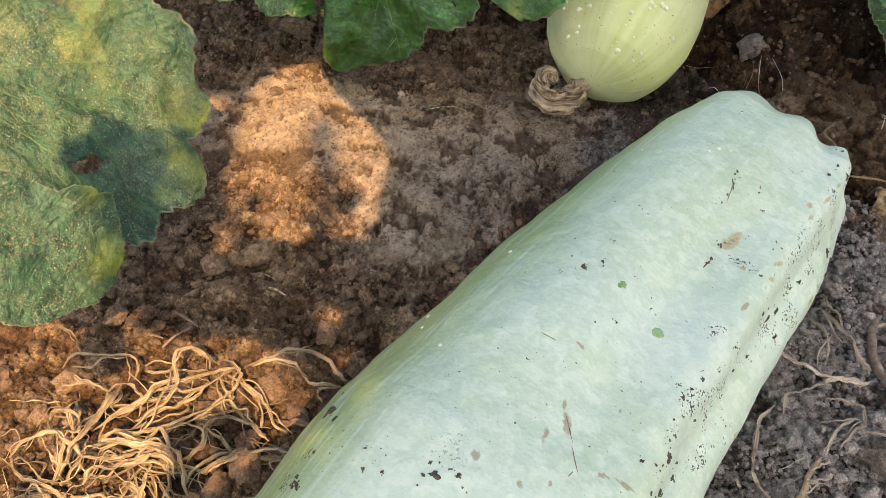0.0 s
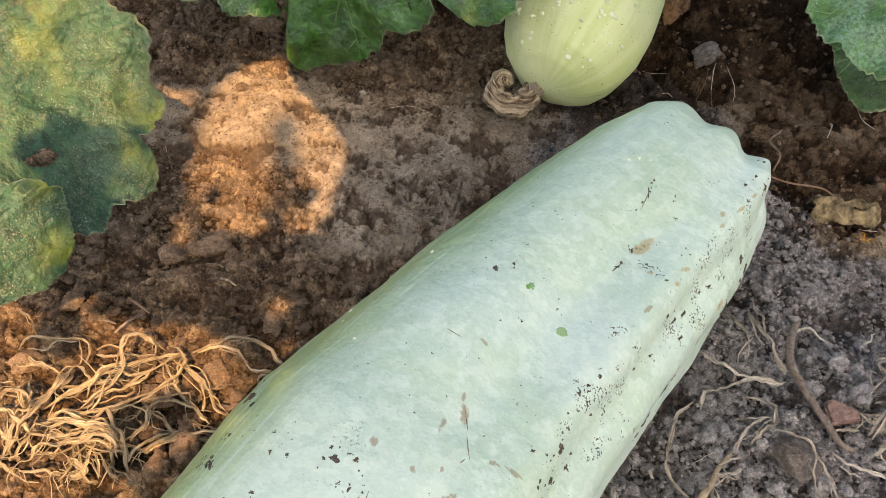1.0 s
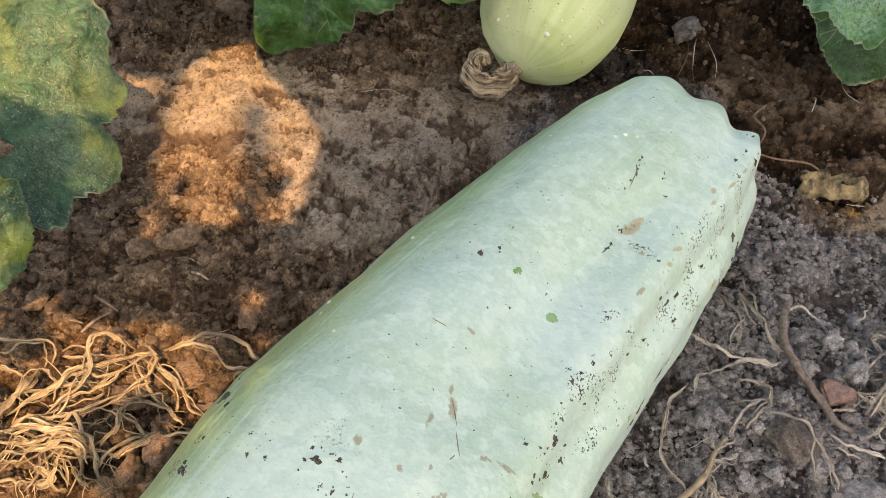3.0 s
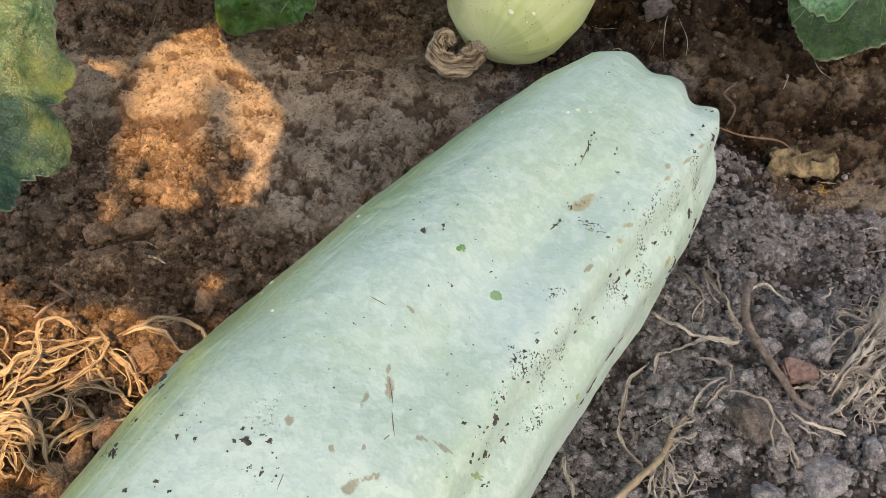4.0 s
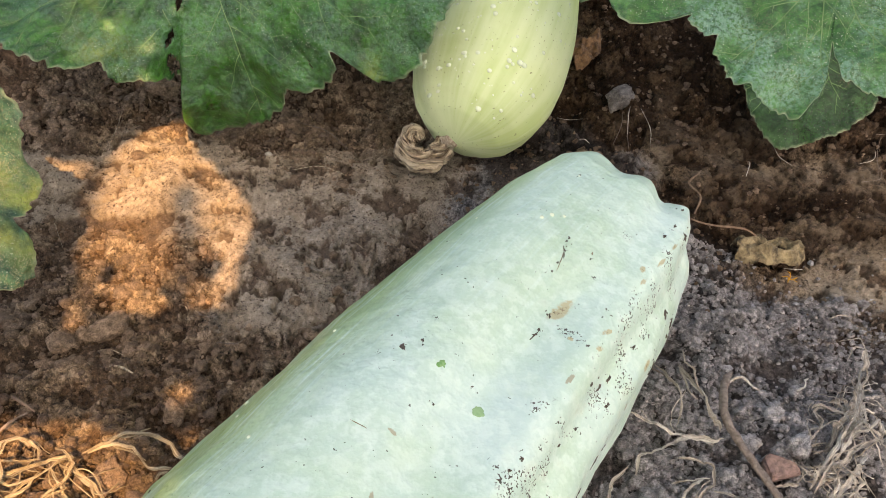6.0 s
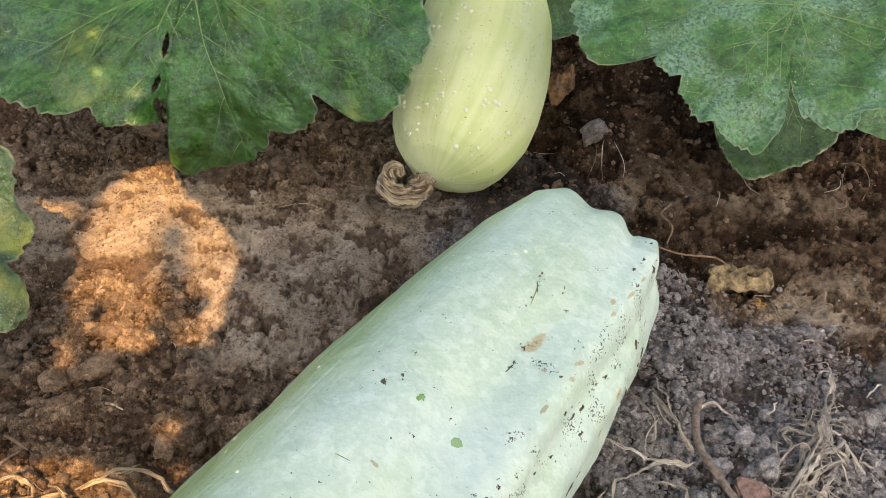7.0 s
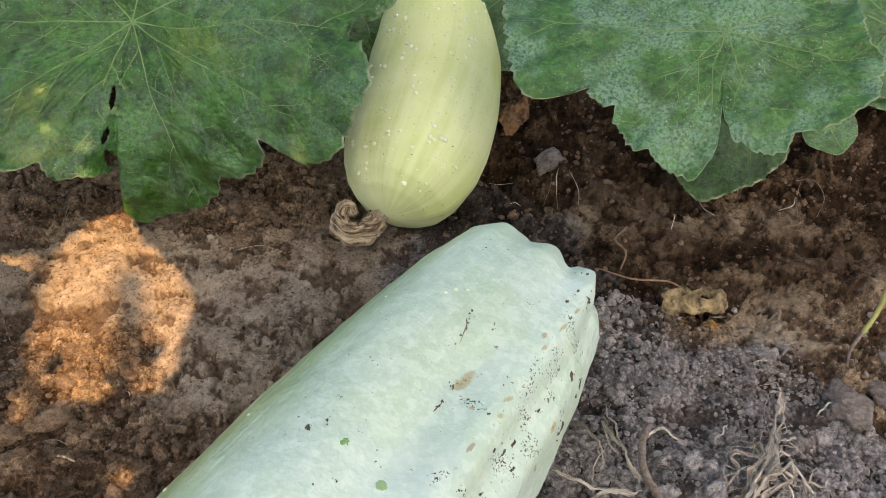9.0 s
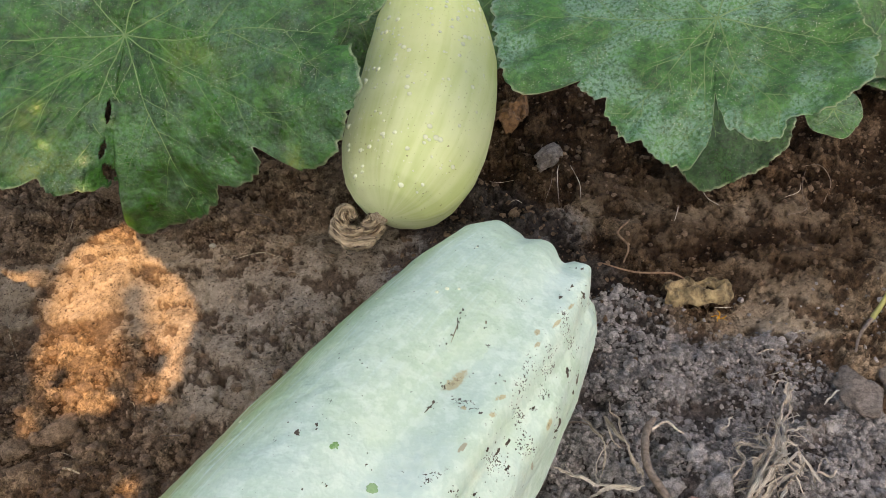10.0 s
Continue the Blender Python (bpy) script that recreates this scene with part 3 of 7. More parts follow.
def leaf_ribs(veins, seed, branched=True):
    """Lines of the main ribs, their side ribs and the fine ribs between them, each with its half width and level."""
    rng = random.Random(seed)
    out = []

    def line(x, y, a, long, bend, parts):
        pts = [(x, y)]
        for k in range(parts):
            x, y = x + long / parts * math.cos(a), y + long / parts * math.sin(a)
            a += bend / parts + rng.gauss(0, 0.10)
            pts.append((x, y))
        return pts

    for deg, length in veins:
        main = line(0, 0, math.radians(deg), length, rng.uniform(-0.2, 0.2), 8)
        out.append((main, 0.00060, 0))
        if not branched:
            continue
        for k in range(2, 9):
            (x0, y0), (x1, y1) = main[k - 1], main[min(k, 8)]
            a = math.atan2(y1 - y0, x1 - x0)
            side = 1 if k % 2 else -1
            f = rng.uniform(0.1, 0.8)
            turn = side * rng.uniform(0.60, 0.85)
            long = length * rng.uniform(0.34, 0.52) * (1.2 - 0.09 * k)
            twig = line(x0 + f * (x1 - x0), y0 + f * (y1 - y0), a + turn, long, -0.35 * turn, 6)
            out.append((twig, 0.00040, 1))
            for q in range(2, 6):
                if rng.random() < 0.7:
                    (u0, v0), (u1, v1) = twig[q - 1], twig[q]
                    b = math.atan2(v1 - v0, u1 - u0) + (1 if q % 2 else -1) * rng.uniform(0.7, 1.1)
                    out.append((line(u1, v1, b, long * rng.uniform(0.20, 0.36), 0.4, 4), 0.00024, 2))
    return out


def leaf(name, spot, normal, rows, veins, mat, seed, ages=(), crinkle=0.0022, thick=0.0006, rings=60, spokes=660, bulge=0.0, teeth=0.035, holes=(), rib_mat=None):
    """A lobed leaf blade round the node where its stalk joins. rows: degrees, radius and rise of the rim. veins: degrees and length of the main ribs."""
    nz = Vector(normal).normalized()
    nx = Vector((0, 1, 0)).cross(nz).normalized()
    frame_axes = np.array([nx[:], nz.cross(nx)[:], nz[:]])
    rows = sorted(((a % 360), r, z) for a, r, z in rows)
    ang = np.array([r[0] for r in rows])
    th = np.linspace(0, 360, spokes, endpoint=False)
    rim = np.interp(th, ang, [r[1] for r in rows], period=360)
    rise = np.interp(th, ang, [r[2] for r in rows], period=360)
    ker = np.array([1, 2, 1]) / 4
    for _ in range(2):
        rim = np.convolve(np.r_[rim[-1], rim, rim[0]], ker, "valid")
    for _ in range(40):
        rise = np.convolve(np.r_[rise[-1], rise, rise[0]], ker, "valid")
    broad = rise
    for _ in range(2600):
        broad = np.convolve(np.r_[broad[-1], broad, broad[0]], ker, "valid")
    saw = np.abs(((th * 0.30 + 1.3 * perlin(th * 0.11, th * 0, seed)) % 1) - 0.35)
    rim = rim * (1 + teeth * (saw - 0.3) * (0.7 + perlin(th * 0.07, th * 0 + 3, seed)) + 0.018 * perlin(th * 0.45, th * 0 + 9, seed) + 0.02 * perlin(th * 0.12, th * 0 + 5, seed))
    s = np.linspace(0.004, 1, rings) ** 0.9
    rad = s[:, None] * rim[None]
    t = np.radians(th)[None]
    x, y = rad * np.cos(t), rad * np.sin(t)
    outer = s[:, None] ** 2.5
    z = (broad[None] * (1 - outer) + rise[None] * outer) * s[:, None] ** 1.7 + bulge * np.sin(np.pi * s[:, None]) + crinkle * fbm(x / 0.03 + seed, y / 0.03, 2, seed) * (0.4 + s[:, None]) + 0.0010 * perlin(x / 0.014, y / 0.014, seed + 2)
    ribs = leaf_ribs(veins, seed, rings > 35)
    near = np.full_like(x, 1.0)
    for line, _, level in ribs:
        if level < 2:
            for (x0, y0), (x1, y1) in zip(line, line[1:]):
                dx, dy = x1 - x0, y1 - y0
                k = np.clip(((x - x0) * dx + (y - y0) * dy) / (dx * dx + dy * dy), 0, 1)
                near = np.minimum(near, (x - x0 - k * dx) ** 2 + (y - y0 - k * dy) ** 2)
    # the blade swells between its ribs
    z = z + 0.0013 * (1 - np.exp(-near / 0.0050 ** 2)) * (0.35 + 0.65 * s[:, None])
    age = np.zeros_like(x)
    for deg, far, w, much in ages:
        age = np.maximum(age, much * np.exp(-((x - far * math.cos(math.radians(deg))) ** 2 + (y - far * math.sin(math.radians(deg))) ** 2) / w ** 2))
    p = np.stack([x, y, z], -1).reshape(-1, 3)
    verts = p @ frame_axes + np.array(spot)
    faces = grid_faces(rings, spokes, True)
    px, py = p[:, 0][faces].mean(1), p[:, 1][faces].mean(1)
    for deg, far, long, wide, lean in holes:
        a = math.radians(deg)
        dx, dy = px - far * math.cos(a), py - far * math.sin(a)
        c, n = math.cos(math.radians(lean)), math.sin(math.radians(lean))
        u, v = (dx * c + dy * n) / long, (dy * c - dx * n) / wide
        open_at = u * u + v * v < 1 + 0.5 * perlin(u * 1.5 + seed, v * 1.5, seed)
        faces, px, py = faces[~open_at], px[~open_at], py[~open_at]
    faces = faces.tolist() + [list(range(spokes))[::-1]]
    ob = mesh_object(name, verts, faces, mat, floats={"age": age, "rim": np.repeat(step(0.984, 0.997, s)[:, None], spokes, 1) * np.clip(0.6 + perlin(th * 0.2, th * 0, seed), 0, 1)[None]}, vectors={"flat": p + np.array([seed, seed * 0.7, 0])})
    sol = ob.modifiers.new("thickness", "SOLIDIFY")
    sol.thickness, sol.offset = thick, 0
    # the ribs: slender raised strips that follow the blade
    vs, fs, n = [], [], 0
    for line, width, level in ribs:
        q = smooth_line([(*p, 0) for p in line], 5 * (len(line) - 1))[:, :2]
        w = width * (0.6 if rib_mat is VEIN_DUSTY else 0.9) * np.linspace(1.0, 0.35, len(q))
        way = np.gradient(q, axis=0)
        way /= np.linalg.norm(way, axis=1)[:, None] + 1e-9
        off = np.stack([-way[:, 1], way[:, 0]], 1)
        rr, aa = np.hypot(q[:, 0], q[:, 1]), np.degrees(np.arctan2(q[:, 1], q[:, 0])) % 360
        share = rr / np.interp(aa, th, rim, period=360)
        keep = share < 0.985
        for deg, far, long, wide, lean in holes:
            hx, hy = far * math.cos(math.radians(deg)), far * math.sin(math.radians(deg))
            keep &= np.hypot(q[:, 0] - hx, q[:, 1] - hy) > 1.15 * max(long, wide)
        last = len(q) if keep.all() else int(np.argmin(keep))
        if last < 3:
            continue
        q, w, off, share, aa = q[:last], w[:last], off[:last], share[:last], aa[:last]
        row = np.interp(share, s, np.arange(rings))
        i0 = np.clip(row.astype(int), 0, rings - 2)
        col = aa / 360 * spokes
        j0 = col.astype(int) % spokes
        fr, fc = row - i0, col - np.floor(col)
        j1 = (j0 + 1) % spokes
        high = (1 - fr) * ((1 - fc) * z[i0, j0] + fc * z[i0, j1]) + fr * ((1 - fc) * z[i0 + 1, j0] + fc * z[i0 + 1, j1])
        sheet = np.stack([np.c_[q - off * w[:, None], high + thick * 0.6], np.c_[q, high + 0.7 * w + thick * 0.8], np.c_[q + off * w[:, None], high + thick * 0.6]], 1)
        vs.append(sheet.reshape(-1, 3))
        fs.append(grid_faces(last, 3) + n)
        n += last * 3
    if rib_mat:
        p = np.vstack(vs)
        mesh_object("ribs", p @ frame_axes + np.array(spot), np.vstack(fs), rib_mat, ob)
    return ob


def whole_leaf(blade, stalk_line, label):
    """Joins a blade and its stalk to one leaf."""
    thing = empty(blade.name.split(".")[0])
    blade.name = "blade"
    blade.parent = thing
    tube("stalk", stalk_line, [0.006, 0.005, 0.0035], STALK, thing, seed=len(label))
    return tagged(thing, label, "leaf", group="squash leaves")


# ---- ground: one sheet, fine near the subject, coarse to the horizon ----
def build_ground():
    def axis(lo, hi, stepsize, far):
        core = np.arange(lo, hi, stepsize)
        out = [hi]
        d = stepsize
        while out[-1] < far:
            d *= 1.35
            out.append(out[-1] + d)
        neg = [lo]
        d = stepsize
        while neg[-1] > -far:
            d *= 1.35
            neg.append(neg[-1] - d)
        return np.array(neg[::-1][:-1] + list(core) + out)
    xs, ys = axis(-0.25, 0.62, 0.0011, 400.0), axis(0.22, 0.84, 0.0011, 400.0)
    x, y = np.meshgrid(xs, ys)
    # fine relief where the mesh is fine; beyond it the soil runs out plain
    near = step(-0.32, -0.26, x) * step(0.70, 0.64, x) * step(0.12, 0.18, y) * step(0.96, 0.90, y)
    cx, cy = np.clip(x, -0.36, 0.74), np.clip(y, 0.08, 1.04)
    z = near * soil_height(cx, cy) + (1 - near) * (0.045 * step(0.66, 0.86, y) - 0.004)
    dry = 0.22 * bell(x, y, 0.060, 0.53, 0.080) + 0.12 * bell(x, y, 0.13, 0.63, 0.06) + 1.15 * loose(cx, cy) * step(0.05, 0.2, x) + 0.18 * fbm(x / 0.2, y / 0.2, 2, 91)
    dry = np.clip(near * dry + (1 - near) * 0.25, 0, 1)
    # damp soil at the right; far back, shade painted in behind the leaves
    damp_shade = np.clip(np.maximum(step(0.14, 0.26, x) * step(0.50, 0.60, y - 0.10 * (x - 0.3)) * step(0.66, 0.52, x - 0.5 * (y - 0.6)), step(0.70, 0.80, y)) * (1.15 + 0.8 * fbm(x / 0.10, y / 0.10, 3, 95)), 0, 1)
    # shade under the straw, painted into the soil colour
    damp_shade = near * np.maximum(damp_shade, 0.3 * step(0.43, 0.35, y) * step(0.05, -0.02, x) * np.clip(0.75 + 1.0 * fbm(x / 0.05, y / 0.05, 3, 97), 0, 1))
    # far soil is darkened to cut the light it bounces
    damp_shade = damp_shade + (1 - near) * 0.75
    calm, whole = near * calmness(cx, cy) + (1 - near) * 0.3, near * broken_open(cx, cy) + (1 - near) * 0.7
    me_v = np.stack([x, y, z], -1).reshape(-1, 3)
    ob = mesh_object("ground", me_v, grid_faces(len(ys), len(xs)), SOIL, floats={"dry": dry, "damp_shade": damp_shade, "calm": calm, "whole": whole})
    tagged(ob, "crumbly brown and grey garden soil with fine cracks", "soil", kind="structure")


build_ground()


def crumbs(name, count, region, sizes, mat, seed, label, want, level=1, skew=3.0, sunk=0.30):
    """Loose crumbs scattered over the soil where want(x, y) is high."""
    rng = np.random.default_rng(seed)
    v0, f0 = ICO[level]
    x, y = rng.uniform(region[0], region[1], count * 7), rng.uniform(region[2], region[3], count * 7)
    keep = rng.random(count * 7) < want(x, y)
    x, y = x[keep][:count], y[keep][:count]
    n = len(x)
    r = sizes[0] + (sizes[1] - sizes[0]) * rng.random(n) ** skew
    if level == 1:
        shape = 1 + 0.28 * rng.standard_normal((n, len(v0), 1)).clip(-1.5, 1.5)
    else:
        # a few flat knocks and bulges on each crumb
        shape = np.ones((n, len(v0)))
        for k in range(6):
            d = rng.standard_normal((n, 3))
            d /= np.linalg.norm(d, axis=1)[:, None]
            dot = d @ v0.T
            shape += rng.normal(0.0, 0.20, n)[:, None] * np.exp(-((1 - dot) / rng.uniform(0.15, 0.5, n)[:, None]) ** 2)
            flat = rng.uniform(0.50, 0.90, n)[:, None]
            shape = np.where(dot * shape > flat, flat / np.maximum(dot, 0.05), shape)
        shape = (shape * (1 + 0.08 * rng.standard_normal(shape.shape)))[..., None]
    sc = np.stack([rng.uniform(0.75, 1.3, n), rng.uniform(0.75, 1.3, n), rng.uniform(0.6, 1.0, n)], -1)
    v = v0[None] * shape * sc[:, None] * r[:, None, None]
    v += np.stack([x, y, soil_height(x, y) + sunk * r], -1)[:, None]
    f = f0[None] + (np.arange(n) * len(v0))[:, None, None]
    v = v.reshape(-1, 3)
    ob = mesh_object(name, v, f.reshape(-1, 3), mat, smooth=level == 1)
    tagged(ob, label, "soil", kind="stuff")


def grey_spots(x, y):
    return np.clip(loose(x, y) * (1 - 0.75 * calmness(x, y)) * (0.55 + 0.9 * fbm(x / 0.05, y / 0.05, 3, 131)), 0.01, 1) * (x > 0.13)


def brown_spots(x, y):
    crumbly = (1 - calmness(x, y)) * (0.5 + 1.1 * fbm(x / 0.04, y / 0.04, 3, 133))
    return (1 - 0.85 * calmness(x, y)) * np.clip(0.9 * crumbly * step(0.14, 0.08, x) + 0.4 * bell(x, y, -0.06, 0.69, 0.06), 0.015, 1)


crumbs("soil_crumbs", 21000, (0.16, 0.54, 0.22, 0.56), (0.0008, 0.0022), CLOD_GREY, 1, "loose fine grey crumbs of dry soil", grey_spots, 1, 1.5, 0.45)
crumbs("soil_crumbs", 4200, (0.16, 0.54, 0.22, 0.56), (0.0014, 0.0044), CLOD_GREY, 5, "loose round grey crumbs of dry soil", grey_spots, 2, 3.6, 0.42)
crumbs("soil_crumbs", 7000, (-0.22, 0.14, 0.42, 0.74), (0.0004, 0.0016), CLOD_BROWN, 2, "loose fine brown crumbs of dry soil", brown_spots, 1, 1.8)
crumbs("soil_crumbs", 1900, (-0.22, 0.14, 0.42, 0.74), (0.0012, 0.0050), CLOD_BROWN, 6, "loose angular brown crumbs of dry soil", brown_spots, 2, 2.6, 0.35)
# crumbs under the straw: darker colour stands in for the shade there
crumbs("soil_crumbs", 3500, (-0.22, 0.10, 0.24, 0.42), (0.0005, 0.0018), CLOD_DARK, 8, "fine dark crumbs of soil under straw", brown_spots, 1, 1.8)
crumbs("soil_crumbs", 900, (-0.22, 0.10, 0.24, 0.42), (0.0013, 0.0050), CLOD_DARK, 9, "angular dark crumbs of soil under straw", brown_spots, 2, 2.6, 0.35)
crumbs("soil_grit", 5500, (-0.20, 0.22, 0.44, 0.70), (0.0003, 0.0009), CLOD_CRUST, 7, "fine brown grit on the soil crust", lambda x, y: 0.3 + 0.7 * calmness(x, y), 1, 2.5, 0.2)
crumbs("soil_crumbs", 3500, (0.0, 0.64, 0.42, 0.85), (0.0006, 0.0032), CLOD_DARK, 3, "dark damp crumbs of soil", lambda x, y: 0.4 * step(0.45, 0.55, y) * (1 - 0.8 * calmness(x, y)), 1, 3.0)


# ---- the large pale squash ----
MAIN_YAW, MAIN_PITCH = 0.972, 0.054
MAIN_WAY = np.array([math.cos(MAIN_YAW) * math.cos(MAIN_PITCH), math.sin(MAIN_YAW) * math.cos(MAIN_PITCH), math.sin(MAIN_PITCH)])
MAIN_SIDE = np.array([math.sin(MAIN_YAW), -math.cos(MAIN_YAW), 0.0])
MAIN_UP = np.cross(MAIN_SIDE, MAIN_WAY)


def gap(a, b):
    return (np.asarray(a) - b + 180) % 360 - 180


def main_axis(u):
    return np.array([0.091, 0.278, 0.060]) + u[..., None] * MAIN_WAY + (0.118 * u ** 2)[..., None] * MAIN_SIDE


LOBES = [(118, 28, 0.013, 0.80), (72, 17, 0.013, 0.62), (41, 12, 0.012, 0.72), (4, 22, 0.014, 0.60), (-50, 26, 0.015, 0.5), (-110, 26, 0.015, 0.5), (-165, 26, 0.015, 0.6)]


def main_point(u, a):
    """A point of the skin: u metres along the axis, a degrees round it from its right side over its top."""
    u, a = np.asarray(u, float), np.asarray(a, float)
    r = np.interp(u, [-0.30, -0.285, -0.26, -0.22, -0.15, -0.05, 0.05, 0.15, 0.20, 0.228, 0.244, 0.256, 0.263], [0.0, 0.022, 0.045, 0.064, 0.079, 0.088, 0.082, 0.0765, 0.0685, 0.0605, 0.050, 0.032, 0.0])
    body = step(-0.28, -0.1, u)
    tip = step(0.10, 0.235, u)
    r = r + body * (0.0030 * np.exp(-(gap(a, 47) / 10) ** 2) - 0.0050 * (1 - 0.8 * step(0.13, 0.20, u)) * np.exp(-(gap(a, 36) / 8) ** 2) + 0.0022 * np.exp(-(gap(a, 22) / 8) ** 2) - 0.0050 * np.exp(-(gap(a, -5) / 16) ** 2) + 0.0015 * np.cos(np.radians(5 * (a - 47))))
    # the flat face between two blunt ridges
    r = r - 0.0075 * step(-0.06, 0.03, u) * (1 - 0.75 * step(0.12, 0.19, u)) * np.exp(-(gap(a, 69) / 14) ** 2)
    r = r + 0.0022 * step(-0.05, 0.03, u) * np.exp(-(gap(a, 100) / 14) ** 2)
    reach = 0
    for at, w, high, push in LOBES:
        b = np.exp(-(gap(a, at) / w) ** 2)
        r = r + tip * high * 0.62 * b * np.clip(r / 0.05, 0, 1)
        reach = reach + push * 0.026 * b
    r = r - tip * 0.0045 * np.clip(r / 0.05, 0, 1)
    wob = 0.0018 * perlin(u / 0.05, a / 40.0, 5) + 0.0005 * perlin(u / 0.016, a / 11.0, 6) + 0.0002 * perlin(u / 0.0075, a / 5.0, 8)
    r = r + wob * np.clip(r / 0.02, 0, 1)
    c = main_axis(u) + (tip * step(0.165, 0.25, u) * (reach - 0.004) * np.clip(r / 0.035, 0, 1))[..., None] * MAIN_WAY
    ar = np.radians(a)
    return c + r[..., None] * (np.cos(ar)[..., None] * MAIN_SIDE + np.sin(ar)[..., None] * MAIN_UP)


STAINS = [(-0.0192, 73.4, 0.0095, 0.0045, 0.62), (-0.0137, 76.9, 0.0047, 0.0018, 0.56), (-0.062, 64.5, 0.0090, 0.0043, -0.23), (-0.0534, 61.8, 0.0083, 0.0022, -0.53), (-0.0282, 57.9, 0.0064, 0.0014, -0.87), (-0.0255, 52.7, 0.0097, 0.0020, -1.43), (-0.0554, 74.0, 0.0025, 0.0036, -0.65), (-0.047, 67.9, 0.0018, 0.0029, -1.41), (0.0984, 14.0, 0.0108, 0.0022, 0.84), (0.0024, 62.8, 0.0015, 0.0018, -1.64), (0.0138, 83.9, 0.0045, 0.0014, -1.59), (-0.0312, 76.0, 0.0099, 0.0008, 0.2), (0.1258, 12.9, 0.0140, 0.0025, -1.35), (0.0914, 50.5, 0.0093, 0.0012, 3.07), (-0.057, 87.0, 0.0050, 0.0036, 0.5)]
SCABS = [(0.1246, 65.9, 0.0175, 0.0072, -0.28), (0.1215, 67.0, 0.0080, 0.0050, 0.4), (0.1782, 51.2, 0.0056, 0.0030, 0.07), (0.1466, 21.9, 0.0074, 0.0045, 0.39), (0.129, 49.1, 0.0110, 0.0010, -0.52), (0.112, 57.4, 0.0027, 0.0018, -1.07), (0.205, 45.0, 0.0090, 0.0016, -0.3), (0.191, 46.5, 0.0100, 0.0012, -0.2), (0.172, 48.5, 0.0090, 0.0009, -0.25), (0.118, 48.0, 0.0028, 0.0060, 0.7)]
SCRATCHES = [(-0.0204, 72.1, 0.0143, 0.0005, -2.35), (-0.0309, 66.2, 0.0124, 0.0005, -2.46), (-0.0376, 65.1, 0.0037, 0.0006, -0.15), (0.1024, 68.0, 0.0074, 0.0010, -0.15), (0.1488, 78.8, 0.0158, 0.0006, 0.3), (0.0072, 92.5, 0.0078, 0.0005, -1.39), (-0.0768, 78.2, 0.0066, 0.0004, 0.32), (0.165, 70.9, 0.0030, 0.0010, 0.5)]
SPECKLED = [(0.005, 47, 0.0078, 4), (0.068, 52, 0.005, 5), (0.086, 47, 0.0063, 8), (0.031, 51, 0.005, 5), (0.113, 17, 0.0077, 9), (-0.007, 48, 0.005, 7), (0.028, 45, 0.005, 4), (-0.083, 110, 0.0060, 4), (-0.079, 86, 0.0057, 4), (-0.101, 129, 0.0144, 6), (0.133, 74, 0.0097, 4), (0.22, 50, 0.0066, 4), (0.193, 63, 0.005, 4), (0.157, 62, 0.0064, 4), (0.116, 55, 0.005, 9), (0.146, 79, 0.0069, 4), (0.118, 48, 0.005, 6), (0.137, 36, 0.0061, 6), (0.068, 97, 0.0077, 4), (0.041, 100, 0.0075, 5), (0.056, 97, 0.006, 4)]


def build_main_squash():
    along = np.r_[np.linspace(-0.30, -0.22, 24)[:-1], np.linspace(-0.22, 0.19, 280)[:-1], np.linspace(0.19, 0.263, 90)]
    ring = np.linspace(0, 360, 360, endpoint=False)
    u, a = np.meshgrid(along, ring, indexing="ij")
    v = main_point(u, a)
    v[..., 2] = np.maximum(v[..., 2], -0.012)
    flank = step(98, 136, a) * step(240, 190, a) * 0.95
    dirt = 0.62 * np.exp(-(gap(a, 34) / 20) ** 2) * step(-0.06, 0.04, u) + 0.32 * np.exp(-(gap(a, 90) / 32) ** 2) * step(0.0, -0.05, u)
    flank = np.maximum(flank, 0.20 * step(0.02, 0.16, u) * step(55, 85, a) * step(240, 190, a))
    for uu, aa, wu, wa in SPECKLED:
        dirt = np.maximum(dirt, 0.95 * np.exp(-((u - uu) / wu) ** 2 - (gap(a, aa) / wa) ** 2))
    def stained(rows, spread):
        out = np.zeros_like(u)
        for uu, aa, long, wide, turn in rows:
            du, dw = u - uu, np.radians(gap(a, aa)) * 0.08
            p, q = du * math.cos(turn) + dw * math.sin(turn), dw * math.cos(turn) - du * math.sin(turn)
            out = np.maximum(out, np.exp(-(p / (spread * long)) ** 2 - (q / (spread * max(wide, 0.0022))) ** 2))
        return out

    smear, scab = stained(STAINS, 0.62), stained(SCABS, 0.62)
    squash = empty("winter_squash", (0, 0, 0))
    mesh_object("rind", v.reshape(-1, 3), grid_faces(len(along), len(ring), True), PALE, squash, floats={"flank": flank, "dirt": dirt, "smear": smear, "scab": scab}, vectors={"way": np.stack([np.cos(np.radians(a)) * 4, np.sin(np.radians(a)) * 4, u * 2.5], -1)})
    tagged(squash, "large pale mint-green squash with dirt specks lying on soil", "squash")
    return squash


